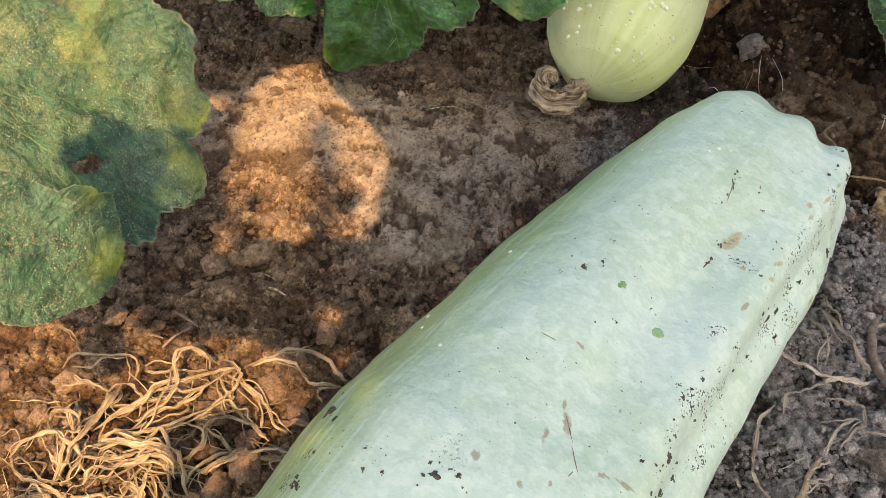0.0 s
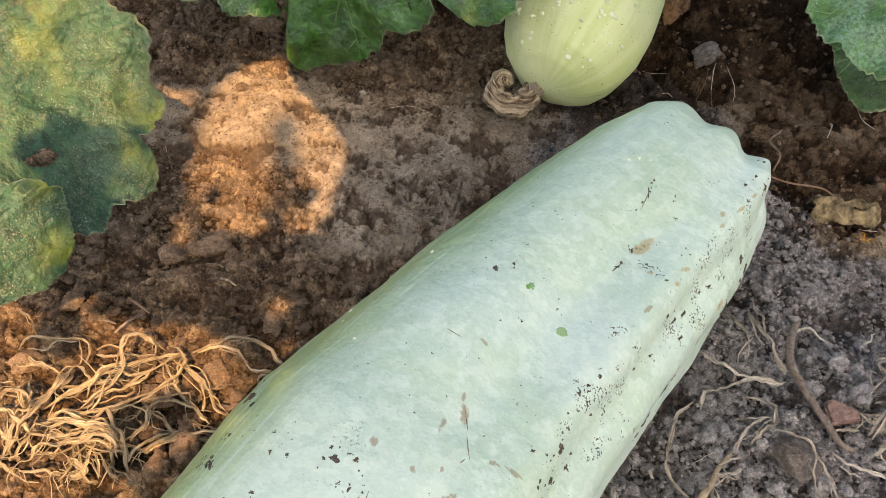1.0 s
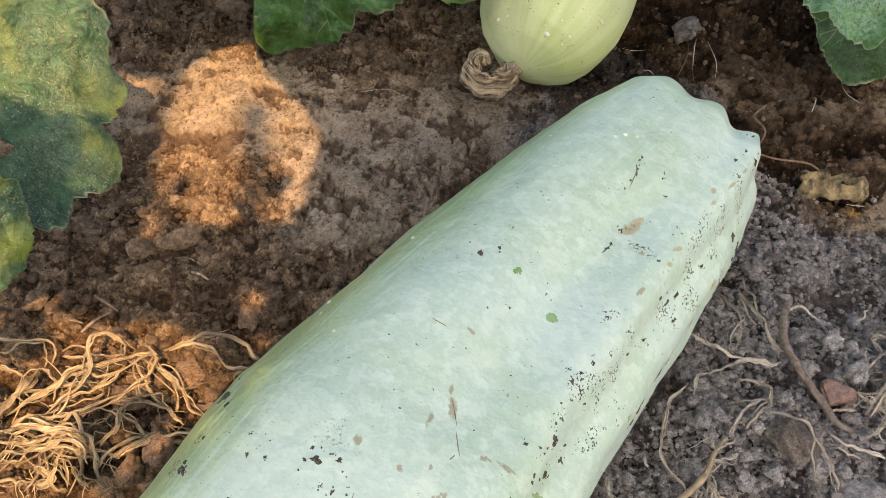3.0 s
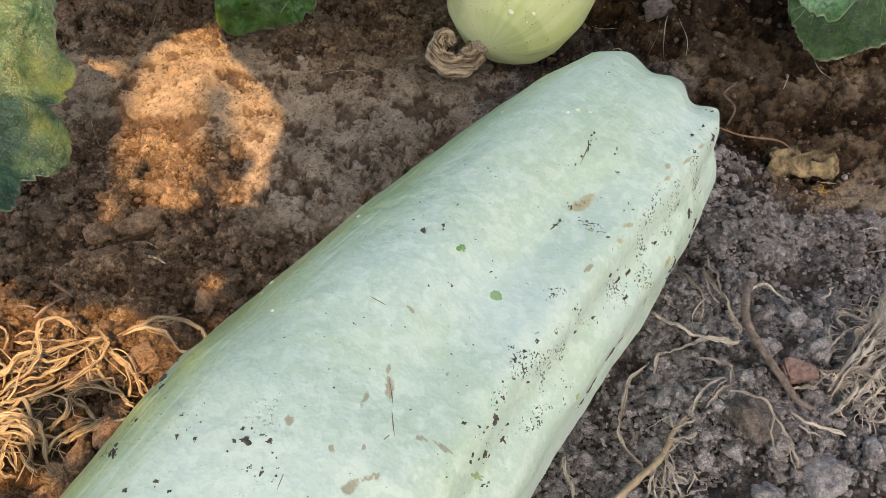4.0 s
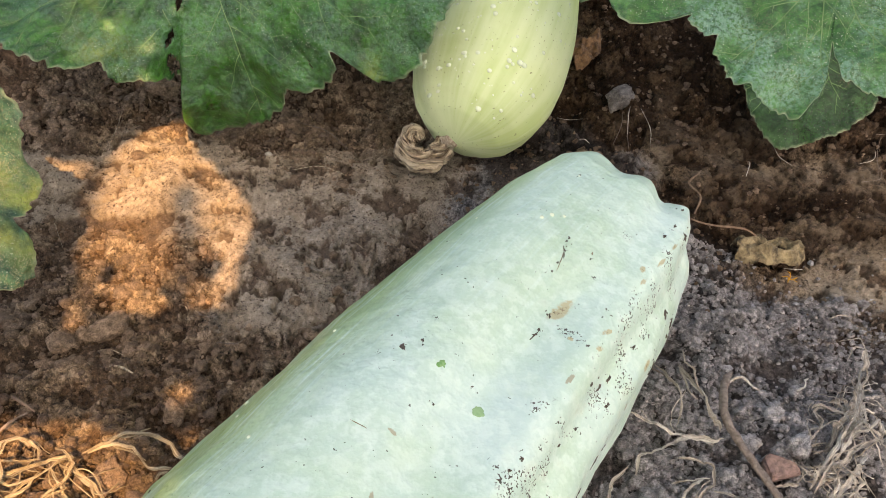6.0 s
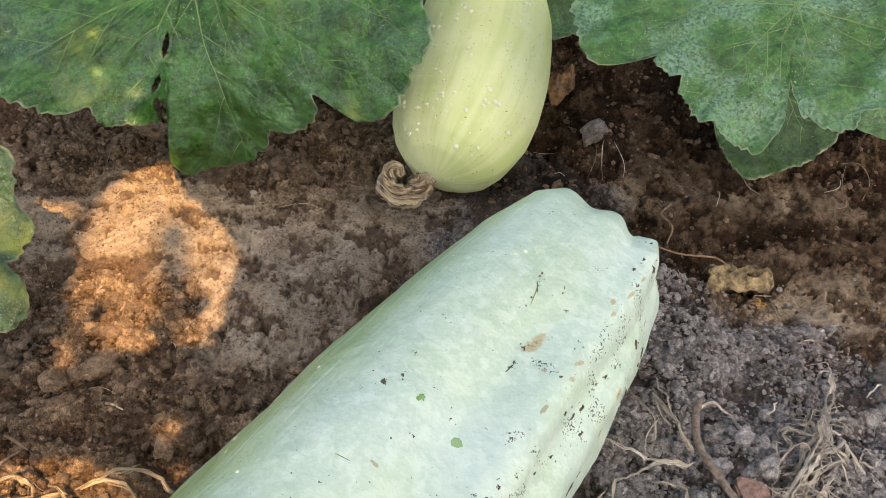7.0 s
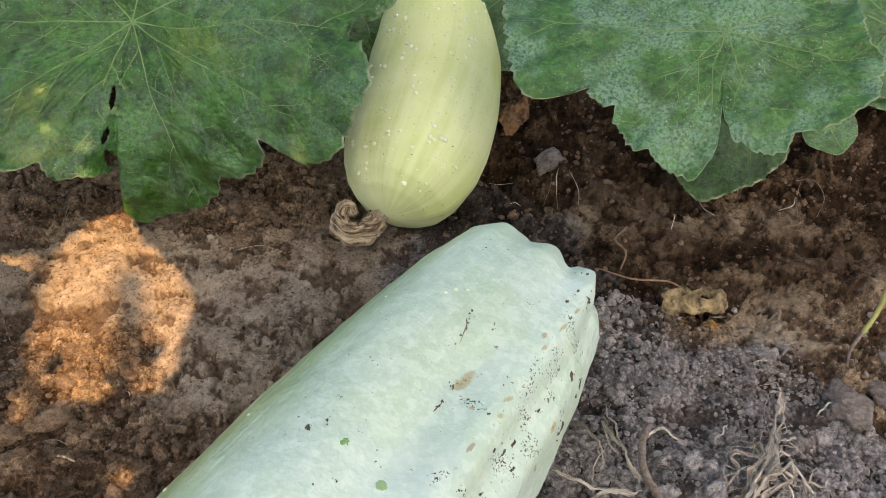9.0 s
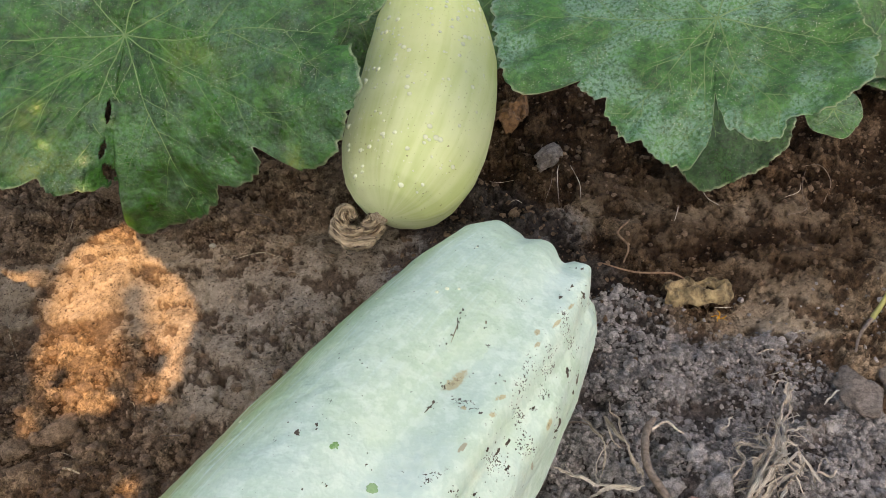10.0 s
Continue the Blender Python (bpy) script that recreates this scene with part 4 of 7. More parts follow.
def skin_patch(name, u, a, long, wide, mat, parent, seed, high=0.0008, jag=0.45, turn=0.0):
    """A crust of dirt or scab that clings to the skin."""
    n, m = 5, 20
    t = np.linspace(0, 2 * np.pi, m, endpoint=False)
    edge = 1 + jag * (1.1 * perlin(np.cos(t) * 1.1 + seed * 2.3, np.sin(t) * 1.1 + seed, seed) + 0.8 * perlin(np.cos(t) * 3.3 + seed * 2.3, np.sin(t) * 3.3 + seed, seed + 1))
    s = np.linspace(0.02, 1, n)
    lu, lw = s[:, None] * edge * np.cos(t) * long / 2, s[:, None] * edge * np.sin(t) * wide / 2
    ct, st = math.cos(turn), math.sin(turn)
    uu, ww = lu * ct - lw * st, lu * st + lw * ct
    p = main_point(u + uu, a + np.degrees(ww / 0.08))
    q = main_point(u + uu + 0.001, a + np.degrees(ww / 0.08))
    k = main_point(u + uu, a + np.degrees(ww / 0.08) + 0.8)
    nrm = np.cross(k - p, q - p)
    nrm /= np.linalg.norm(nrm, axis=-1)[..., None] + 1e-12
    out = p - main_axis(u + uu)
    nrm *= np.sign((nrm * out).sum(-1))[..., None]
    lift = high * (1 - s[:, None] ** 3) * (0.7 + 0.6 * perlin(uu / 0.0015 + seed, ww / 0.0015, seed)) + 0.00015
    lift[-1] = -0.0003
    v = (p + nrm * lift[..., None]).reshape(-1, 3)
    return mesh_object(name, v, grid_faces(n, m, True).tolist() + [list(range(m))], mat, parent, vectors={"flat": v})


MAIN = build_main_squash()
def cling(rows, first):
    """Crusts of dark dirt with small crumbs round each."""
    for k, (u, a, long, wide, turn) in enumerate(rows):
        skin_patch("dirt_fleck", u, a, long * 0.72, wide * 0.72, DIRT, MAIN, k + first, 0.0006, 1.0, turn)
        scatter = random.Random(k + first)
        for q in range(4 if max(long, wide) > 0.004 else 1):
            size = 0.0004 + 0.0016 * scatter.random() ** 2
            skin_patch("dirt_fleck", u + scatter.gauss(0, 0.75) * max(long, 0.002), a + scatter.gauss(0, 0.8) * math.degrees(max(wide, 0.002) / 0.08), size, size * scatter.uniform(0.5, 1), DIRT, MAIN, k * 9 + q, 0.0003, 0.9, q)


cling([(0.002, 45, 0.0058, 0.0063, 0.7), (-0.011, 52, 0.0022, 0.0025, 0.6), (-0.007, 48, 0.0017, 0.0021, 0.6), (-0.011, 40, 0.0052, 0.0039, 1.0), (0.002, 36, 0.0028, 0.0044, 1.2), (0.008, 38, 0.0016, 0.0031, 1.0), (0.043, 49, 0.0025, 0.0024, 0.7), (0.035, 50, 0.0013, 0.0031, 0.7), (0.028, 51, 0.0016, 0.0027, 0.6), (0.029, 47, 0.0015, 0.0021, 0.7), (0.016, 50, 0.0012, 0.0015, 0.6), (0.028, 42, 0.0012, 0.0032, 0.9), (0.092, 8, 0.0065, 0.0095, 1.5), (0.16, 11, 0.0085, 0.008, 1.1), (0.154, 11, 0.0027, 0.0053, 1.2), (0.103, 41, 0.0032, 0.0036, 1.0), (0.119, 33, 0.0025, 0.0063, 1.7), (0.11, 35, 0.0025, 0.008, 1.6), (0.107, 28, 0.002, 0.0041, 1.5)], 3)
cling([(0.083, 34, 0.0017, 0.0044, 1.3), (0.073, 6, 0.0027, 0.0095, 1.6), (0.067, 8, 0.0054, 0.0076, 1.5), (0.059, 7, 0.003, 0.0048, 1.5), (0.07, 46, 0.0016, 0.0013, 0.8), (0.071, 45, 0.001, 0.0015, 0.8), (0.067, 38, 0.0015, 0.0031, 1.2), (0.037, 80, 0.0016, 0.0013, 0.6), (0.058, 74, 0.0016, 0.0014, 0.6), (-0.02, 44, 0.0019, 0.002, 0.8), (-0.019, 33, 0.0014, 0.0033, 1.2), (-0.073, 92, 0.0045, 0.0054, 0.7), (-0.068, 87, 0.0025, 0.0034, 0.7), (-0.077, 84, 0.0021, 0.0011, 0.7), (-0.076, 80, 0.0013, 0.0013, 0.7), (-0.071, 83, 0.0008, 0.0008, 0.7), (-0.086, 109, 0.0023, 0.0019, 0.7), (-0.083, 104, 0.0019, 0.0019, 0.8), (-0.112, 111, 0.0025, 0.0031, 0.9)], 43)
cling([(-0.103, 100, 0.0013, 0.0021, 0.8), (-0.103, 125, 0.0071, 0.0026, 1.1), (-0.1, 127, 0.0026, 0.0027, 1.1), (-0.067, 138, 0.008, 0.0095, 1.2), (-0.071, 131, 0.0029, 0.0036, 1.1), (-0.077, 106, 0.0007, 0.0007, 0.7), (-0.08, 94, 0.0009, 0.0009, 0.7), (-0.068, 93, 0.0012, 0.0009, 0.7), (-0.088, 128, 0.0022, 0.0023, 1.1), (-0.103, 105, 0.002, 0.0027, 0.8), (0.164, 82, 0.0029, 0.0018, 0.6), (0.154, 80, 0.0091, 0.0008, 0.6), (0.146, 79, 0.0023, 0.0014, 0.6), (0.161, 70, 0.0015, 0.002, 0.6), (0.107, 68, 0.0031, 0.0027, 0.6), (0.103, 68, 0.001, 0.0037, 0.6), (0.118, 68, 0.0041, 0.0013, 0.6), (0.134, 62, 0.0008, 0.0008, 0.6), (0.139, 51, 0.0011, 0.0014, 0.6)], 83)
cling([(0.208, 51, 0.0027, 0.0028, 0.4), (0.22, 49, 0.0019, 0.0014, 0.4), (0.238, 47, 0.0031, 0.0027, 0.0), (0.218, 41, 0.0061, 0.0036, 1.2), (0.182, 25, 0.0053, 0.0062, 1.4), (0.19, 13, 0.0067, 0.0036, 0.7), (0.182, 12, 0.003, 0.003, 0.8), (0.136, 39, 0.0013, 0.0022, 1.1), (0.145, 32, 0.0022, 0.0046, 1.7), (0.136, 34, 0.0014, 0.0026, 1.6), (0.211, 100, 0.0013, 0.0012, 0.8), (0.0507, 98.9, 0.0048, 0.0036, 0.4), (0.0594, 95.6, 0.0030, 0.0022, 0.6)], 123)
for k, (u, a, long, wide, turn) in enumerate(SCRATCHES):
    skin_patch("scratch", u, a, long, wide, BROWN_SCAB if k != 3 else DIRT, MAIN, k + 101, 0.0001, 0.4, turn)
skin_patch("green_bruise", 0.050, 67, 0.006, 0.007, plain_material("bruise", (0.22, 0.36, 0.16), (0.30, 0.45, 0.24), 200, 0.5, 0.0002), MAIN, 90, 0.0002, 0.3)
skin_patch("green_bruise", -0.019, 37, 0.003, 0.009, plain_material("olive_bruise", (0.24, 0.34, 0.14), (0.36, 0.46, 0.26), 300, 0.5, 0.0002), MAIN, 92, 0.0001, 1.0, 0.6)
skin_patch("green_bruise", 0.050, 20, 0.003, 0.004, plain_material("yellow_bruise", (0.26, 0.36, 0.12), (0.36, 0.44, 0.2), 300, 0.5, 0.0002), MAIN, 93, 0.0001, 0.7)
skin_patch("green_bruise", 0.055, 86, 0.005, 0.004, plain_material("fresh_bruise", (0.10, 0.25, 0.06), (0.25, 0.4, 0.18), 900, 0.5, 0.0002), MAIN, 91, 0.0003, 0.6)


# ---- the smaller yellow-green squash behind ----
TIP = np.array([0.146, 0.6165, 0.037])
SECOND_LINE = smooth_line([TIP, (0.167, 0.664, 0.056), (0.186, 0.728, 0.075), (0.195, 0.800, 0.095), (0.193, 0.900, 0.120)], 160)
SECOND_LEN = np.r_[0, np.cumsum(np.linalg.norm(np.diff(SECOND_LINE, axis=0), axis=1))]


def second_point(u, a):
    u, a = np.asarray(u, float), np.asarray(a, float)
    c = np.stack([np.interp(u, SECOND_LEN, SECOND_LINE[:, k]) for k in range(3)], -1)
    way = np.stack([np.interp(u + 0.01, SECOND_LEN, SECOND_LINE[:, k]) - np.interp(u - 0.01, SECOND_LEN, SECOND_LINE[:, k]) for k in range(3)], -1)
    way /= np.linalg.norm(way, axis=-1)[..., None]
    side = np.cross(way, (0, 0, 1.0))
    side /= np.linalg.norm(side, axis=-1)[..., None]
    over = np.cross(side, way)
    r = np.interp(u, [0.0, 0.003, 0.009, 0.02, 0.035, 0.055, 0.08, 0.12, 0.17, 0.22, 0.26, 0.285], [0.006, 0.018, 0.031, 0.043, 0.052, 0.0585, 0.0612, 0.0615, 0.0595, 0.052, 0.036, 0.0])
    r = r * (1 + 0.022 * np.cos(np.radians(a * 8 + 20)) * np.clip(1.2 - u / 0.07, 0.12, 1))
    ar = np.radians(a)
    return c + r[..., None] * (np.cos(ar)[..., None] * side + np.sin(ar)[..., None] * over)


def build_second_squash():
    along = np.r_[np.linspace(0, 0.03, 30)[:-1], np.linspace(0.03, 0.285, 110)]
    ring = np.linspace(0, 360, 200, endpoint=False)
    u, a = np.meshgrid(along, ring, indexing="ij")
    v = second_point(u, a)
    way = np.stack([np.cos(np.radians(a)) * 1.2, np.sin(np.radians(a)) * 1.2, u * 1.5], -1)
    squash = empty("young_squash")
    faces = grid_faces(len(along), len(ring), True).tolist() + [list(range(200))[::-1]]
    mesh_object("rind", v.reshape(-1, 3), faces, YELLOW, squash, floats={"stem": step(0.05, 0.20, u)}, vectors={"way": way})
    # the withered flower at its end: a wrinkled coil
    line = np.array([0.1235, 0.6205, 0.026]) + 0.66 * (np.array([0.0, 0.003, 0.002]) - np.array([0.118, 0.618, 0.0225]) + smooth_line([(0.140, 0.626, 0.032), (0.137, 0.612, 0.022), (0.126, 0.603, 0.015), (0.110, 0.602, 0.014), (0.098, 0.608, 0.017), (0.093, 0.620, 0.024), (0.099, 0.629, 0.031), (0.108, 0.629, 0.032), (0.113, 0.622, 0.028)], 150))
    rad = np.interp(np.linspace(0, 1, 150), [0, 0.1, 0.3, 0.5, 0.7, 0.85, 1], [0.006, 0.0088, 0.0094, 0.0082, 0.0072, 0.0058, 0.0035])
    way3 = np.gradient(line, axis=0)
    way3 /= np.linalg.norm(way3, axis=1)[:, None]
    side = np.cross(way3, (0.1, 0.2, 1.0))
    side /= np.linalg.norm(side, axis=1)[:, None]
    over = np.cross(side, way3)
    ang = np.linspace(0, 2 * np.pi, 90, endpoint=False)
    q, g = np.meshgrid(np.linspace(0, 1, 150), ang, indexing="ij")
    bend = 0.6 * perlin(q * 5, g * 0 + 2.0, 8)
    ridge = 1 - np.abs(perlin(np.cos(g + bend) * 3.4 + q * 1.5, np.sin(g + bend) * 3.4 + q * 2, 5)) * 2.2
    wrinkle = 0.74 + 0.38 * ridge + 0.20 * perlin(np.cos(g) * 6 + q * 5, np.sin(g) * 6 + q * 14, 6) + 0.30 * perlin(q * 8, g * 0.8, 7)
    v = line[:, None] + (rad[:, None] * wrinkle)[..., None] * (np.cos(g)[..., None] * side[:, None] + np.sin(g)[..., None] * over[:, None])
    faces = grid_faces(150, 90, True).tolist() + [list(range(90))[::-1], list(range(149 * 90, 150 * 90))]
    mesh_object("withered_flower", v.reshape(-1, 3), faces, WITHERED, squash, label="tan wrinkled coil of a withered blossom", vectors={"flat": np.stack([np.cos(g + bend) * 0.018, np.sin(g + bend) * 0.018, q * 0.03], -1)})
    lump("flower_scar", (0.141, 0.620, 0.026), (0.016, 0.012, 0.014), PETAL, 5, 3, 0.5, squash, 0.0)
    tagged(squash, "pale yellow-green squash with water drops and a withered blossom end", "squash")


build_second_squash()


def drops(name, places, label):
    v0, f0 = ICO[2]
    vs, fs = [], []
    for k, (p, n, r) in enumerate(places):
        q = Vector(n).to_track_quat("Z", "Y").to_matrix()
        m = np.array(q)
        w = v0 * np.array([r, r, r * 0.55])
        vs.append(w @ m.T + p)
        fs.append(f0 + k * len(v0))
    ob = mesh_object(name, np.vstack(vs), np.vstack(fs), WATER)
    ob.visible_shadow = False
    tagged(ob, label, "water drops", kind="stuff")


def drop_places():
    rng = np.random.default_rng(4)
    out = []
    while len(out) < 300:
        u, a = rng.uniform(0.012, 0.24), rng.uniform(25, 150)
        p = second_point(np.array([u]), np.array([a]))[0]
        c = np.array([np.interp(u, SECOND_LEN, SECOND_LINE[:, k]) for k in range(3)])
        n = (p - c) / np.linalg.norm(p - c)
        r = 0.0005 + 0.0021 * rng.random() ** 3
        out.append((p + n * r * 0.1, n, r))
    return out


drops("water_drops", drop_places(), "pale water drops on the yellow-green squash")


def main_drops():
    out = []
    for u, a, r in ((0.172, 94, 0.0014), (0.166, 96, 0.0012), (0.176, 90, 0.001), (0.0, 138, 0.0014), (-0.01, 133, 0.001), (-0.02, 118, 0.001), (0.05, 128, 0.0012), (0.21, 100, 0.0008), (0.15, 118, 0.0008)):
        p = main_point(np.array([u]), np.array([a]))[0]
        n = p - main_axis(np.array([u]))[0]
        out.append((p, n / np.linalg.norm(n), r))
    return out


drops("water_drops", main_drops(), "a few water drops on the pale squash")

# ---- squash leaves ----
LEAF_LEFT_FRONT = leaf("dusty_leaf", (-0.213, 0.390, 0.177), (0.753, -0.256, 0.606),
    [(70, 0.118, 0.026), (58, 0.128, 0.03), (50, 0.139, 0.031), (43, 0.138, 0.026), (33, 0.148, 0.021), (27, 0.139, 0.018), (24.5, 0.130, 0.017), (22, 0.144, 0.016), (17, 0.150, 0.014), (12, 0.149, 0.013), (8, 0.138, 0.013), (3, 0.134, 0.014), (-4, 0.133, 0.016), (-8, 0.124, 0.018), (-11, 0.105, 0.008), (-22, 0.09, 0.0), (-33, 0.08, -0.005), (-50, 0.08, 0.0), (-80, 0.11, 0.03), (-120, 0.10, 0.02), (-170, 0.09, 0.02), (140, 0.10, 0.02), (100, 0.11, 0.02)],
    [(72, 0.11), (47, 0.14), (29, 0.145), (8, 0.13), (-20, 0.09), (110, 0.1)], LEAF_DUSTY, 3,
    [(32, 0.142, 0.022, 0.95), (22, 0.140, 0.016, 0.8), (66, 0.07, 0.03, 0.5), (48, 0.09, 0.02, 0.4)], 0.004, holes=[(7.4, 0.085, 0.010, 0.0045, 60)], rib_mat=VEIN_DUSTY)
FRONT_LOBE = leaf("lobe", (-0.160, 0.328, 0.121), (0.757, -0.432, 0.491),
    [(67, 0.052, 0.0), (51, 0.052, 0.0), (34, 0.054, -0.002), (19, 0.051, -0.004), (2, 0.045, -0.004), (-9, 0.039, -0.002), (-42, 0.036, 0.0), (-71, 0.034, 0.0), (-99, 0.037, 0.002), (-142, 0.05, 0.004), (172, 0.055, 0.004), (144, 0.041, 0.003), (120, 0.035, 0.002), (103, 0.034, 0.004), (96, 0.040, 0.009), (88, 0.044, 0.010), (80, 0.046, 0.008), (74, 0.053, 0.004)],
    [(55, 0.05), (20, 0.05), (-30, 0.035), (110, 0.035), (-170, 0.05)], LEAF_DUSTY, 13, [(30, 0.05, 0.014, 0.9), (84, 0.045, 0.008, 1.0)], 0.0025, rings=40, spokes=480)
part_of = whole_leaf(LEAF_LEFT_FRONT, [(-0.30, 0.55, -0.01), (-0.30, 0.45, 0.12), (-0.216, 0.392, 0.172)], "dusty green squash leaf with yellowing edge and a torn hole")
FRONT_LOBE.parent = part_of

LEAF_LEFT_BACK = leaf("squash_leaf", (-0.044, 0.690, 0.1715), (-0.095, -0.832, 0.547),
    [(-175, 0.19, 0.03), (-150, 0.155, 0.06), (-135, 0.138, 0.054), (-130, 0.129, 0.047), (-128.5, 0.119, 0.046), (-123, 0.129, 0.034), (-114, 0.123, 0.023), (-110.5, 0.118, 0.012), (-109.2, 0.119, 0.006), (-108.7, 0.108, 0.002), (-108.1, 0.107, -0.002), (-107.5, 0.122, -0.010), (-106.4, 0.153, -0.026), (-103, 0.158, -0.034), (-95, 0.151, -0.036), (-84, 0.149, -0.028), (-76, 0.144, -0.018), (-71, 0.134, 0.0), (-65, 0.142, 0.003), (-60, 0.146, 0.003), (-56, 0.147, 0.008), (-52, 0.139, 0.016), (-50.5, 0.124, 0.024), (-49.8, 0.146, 0.02), (-48.5, 0.170, 0.008), (-43, 0.185, 0.018), (-36, 0.189, 0.032), (-31, 0.186, 0.039), (-24, 0.192, 0.042), (-18, 0.184, 0.033), (-13, 0.176, 0.017), (-8, 0.188, 0.005), (-4, 0.205, -0.009), (15, 0.20, -0.03), (45, 0.17, -0.06), (90, 0.15, -0.08), (135, 0.17, -0.05), (165, 0.19, 0.0)],
    [(-151, 0.16), (174, 0.15), (-120, 0.12), (-84, 0.145), (-47, 0.15), (-20, 0.19), (14, 0.18), (60, 0.15), (120, 0.15)], LEAF, 5,
    [(-129, 0.115, 0.014, 1.0), (-140, 0.10, 0.02, 0.5), (-47, 0.165, 0.012, 0.9), (-30, 0.06, 0.02, 0.35), (-109, 0.15, 0.01, 0.3)], 0.0034, bulge=0.012, holes=[(-110.7, 0.0590, 0.0085, 0.0020, 74), (-111.6, 0.0885, 0.0065, 0.0015, 60), (-110.0, 0.106, 0.0075, 0.0022, 75), (-59, 0.128, 0.0045, 0.0006, 100), (-11, 0.174, 0.011, 0.0085, 60)], rib_mat=VEIN)
whole_leaf(LEAF_LEFT_BACK, [(-0.02, 0.95, 0.03), (-0.03, 0.80, 0.15), (-0.044, 0.695, 0.164)], "deep green squash leaf with slits and yellow blotches")

LEAF_RIGHT = leaf("squash_leaf", (0.384, 0.6065, 0.2045), (-0.137, -0.485, 0.864),
    [(157, 0.160, -0.013), (171, 0.153, -0.002), (-176, 0.152, 0.002), (-169, 0.149, 0.001), (-166.5, 0.14, 0.0002), (-164.6, 0.123, 0.0), (-164.0, 0.1, 0.0), (-163.5, 0.0965, 0.0), (-163.0, 0.108, 0.0), (-159.3, 0.108, 0.0), (-153.9, 0.103, -0.0), (-152.6, 0.0963, -0.0005), (-151.6, 0.0965, -0.0008), (-151.0, 0.101, -0.001), (-147.6, 0.1043, -0.002), (-142.6, 0.1074, -0.0032), (-139.9, 0.11, -0.0037), (-133.8, 0.1106, -0.0047), (-131.8, 0.107, -0.0051), (-126.9, 0.111, -0.0065), (-120.9, 0.112, -0.0082), (-114.1, 0.1147, -0.0079), (-111.7, 0.11, -0.005), (-110.7, 0.1046, -0.0038), (-108.5, 0.0993, -0.0015), (-107.2, 0.094, -0.0002), (-106, 0.086, 0.001), (-105.4, 0.045, 0.001), (-104.9, 0.045, 0.001), (-104.4, 0.071, 0.001), (-101.7, 0.0725, 0.001), (-101.2, 0.0857, 0.001), (-96.7, 0.088, 0.001), (-94.6, 0.0927, 0.001), (-89, 0.0963, 0.0014), (-80.1, 0.0989, 0.0035), (-76.7, 0.0925, 0.0053), (-75, 0.0885, 0.007), (-71.3, 0.0932, 0.0082), (-64, 0.0982, 0.0107), (-57.9, 0.1025, 0.0129), (-49.9, 0.104, 0.0164), (-45.8, 0.1076, 0.0179), (-41.7, 0.106, 0.0194), (-38.3, 0.102, 0.02), (-35, 0.103, 0.02), (-30.6, 0.1015, 0.02), (-26, 0.098, 0.0191), (-23.4, 0.09, 0.0184), (-15, 0.0875, 0.015), (-6, 0.0862, 0.015), (3, 0.090, 0.006), (25, 0.088, -0.004), (50, 0.10, -0.02), (75, 0.13, -0.03), (110, 0.15, -0.04), (140, 0.16, -0.03)],
    [(-31, 0.1), (17, 0.085), (-87, 0.085), (-118, 0.108), (-143, 0.1), (170, 0.15), (124, 0.13), (62, 0.12)], LEAF_GREY, 8,
    [(-170, 0.14, 0.008, 0.2), (-38, 0.1, 0.008, 0.5)], 0.0024, rib_mat=VEIN)
whole_leaf(LEAF_RIGHT, [(0.42, 0.98, 0.03), (0.40, 0.76, 0.16), (0.384, 0.612, 0.197)], "mildewed grey-green squash leaf with scalloped edge")

SMALL_ROWS = [(0, 0.07, -0.01), (30, 0.074, -0.012), (60, 0.07, -0.01), (90, 0.08, -0.014), (120, 0.07, -0.01), (150, 0.074, -0.012), (180, 0.07, -0.01), (215, 0.066, -0.01), (250, 0.06, 0), (270, 0.03, 0.002), (290, 0.06, 0), (325, 0.066, -0.01)]
SMALL_VEINS = [(90, 0.07), (40, 0.065), (140, 0.065), (-5, 0.06), (185, 0.06)]


def small_leaf(place, normal, seed, size, label, mat=LEAF, turn=0.0):
    ob = leaf("squash_leaf", (0, 0, 0), (0, 0, 1), [(a + turn, r * size, z * size) for a, r, z in SMALL_ROWS], [(a + turn, r * size) for a, r in SMALL_VEINS], mat, seed, rings=30, spokes=300, rib_mat=VEIN)
    m = Matrix.Translation(place) @ Vector(normal).to_track_quat("Z", "Y").to_matrix().to_4x4()
    ob.matrix_world = m
    back = (place[0] + 0.05, place[1] + 0.12)
    return whole_leaf(ob, [(*back, ground_at(*back) - 0.004), (place[0] + 0.03, place[1] + 0.07, place[2] * 0.6), (place[0], place[1], place[2] - 0.003)], label)


LOW_LEAF = leaf("squash_leaf", (0.440, 0.733, 0.085), (-0.25, -0.55, 0.79), [(-113, 0.108, -0.004), (-122, 0.094, -0.004), (-145, 0.066, -0.004), (180, 0.06, 0), (140, 0.07, 0), (100, 0.07, 0), (60, 0.07, 0), (20, 0.07, 0), (-20, 0.072, -0.002), (-51, 0.083, -0.003), (-65, 0.092, -0.003), (-83, 0.0964, -0.004), (-98, 0.100, -0.004)], [(-117, 0.1), (-70, 0.07), (-20, 0.06), (-160, 0.06)], LEAF_SOILED, 21, (), 0.003, rings=36, spokes=360, rib_mat=VEIN)
whole_leaf(LOW_LEAF, [(0.52, 0.87, 0.03), (0.48, 0.80, 0.06), (0.441, 0.735, 0.081)], "low dark green leaf caked with soil specks")
small_leaf((0.552, 0.715, 0.055), (-0.1, -0.5, 0.8), 22, 0.36, "small green leaf close to the soil", LEAF, 200)
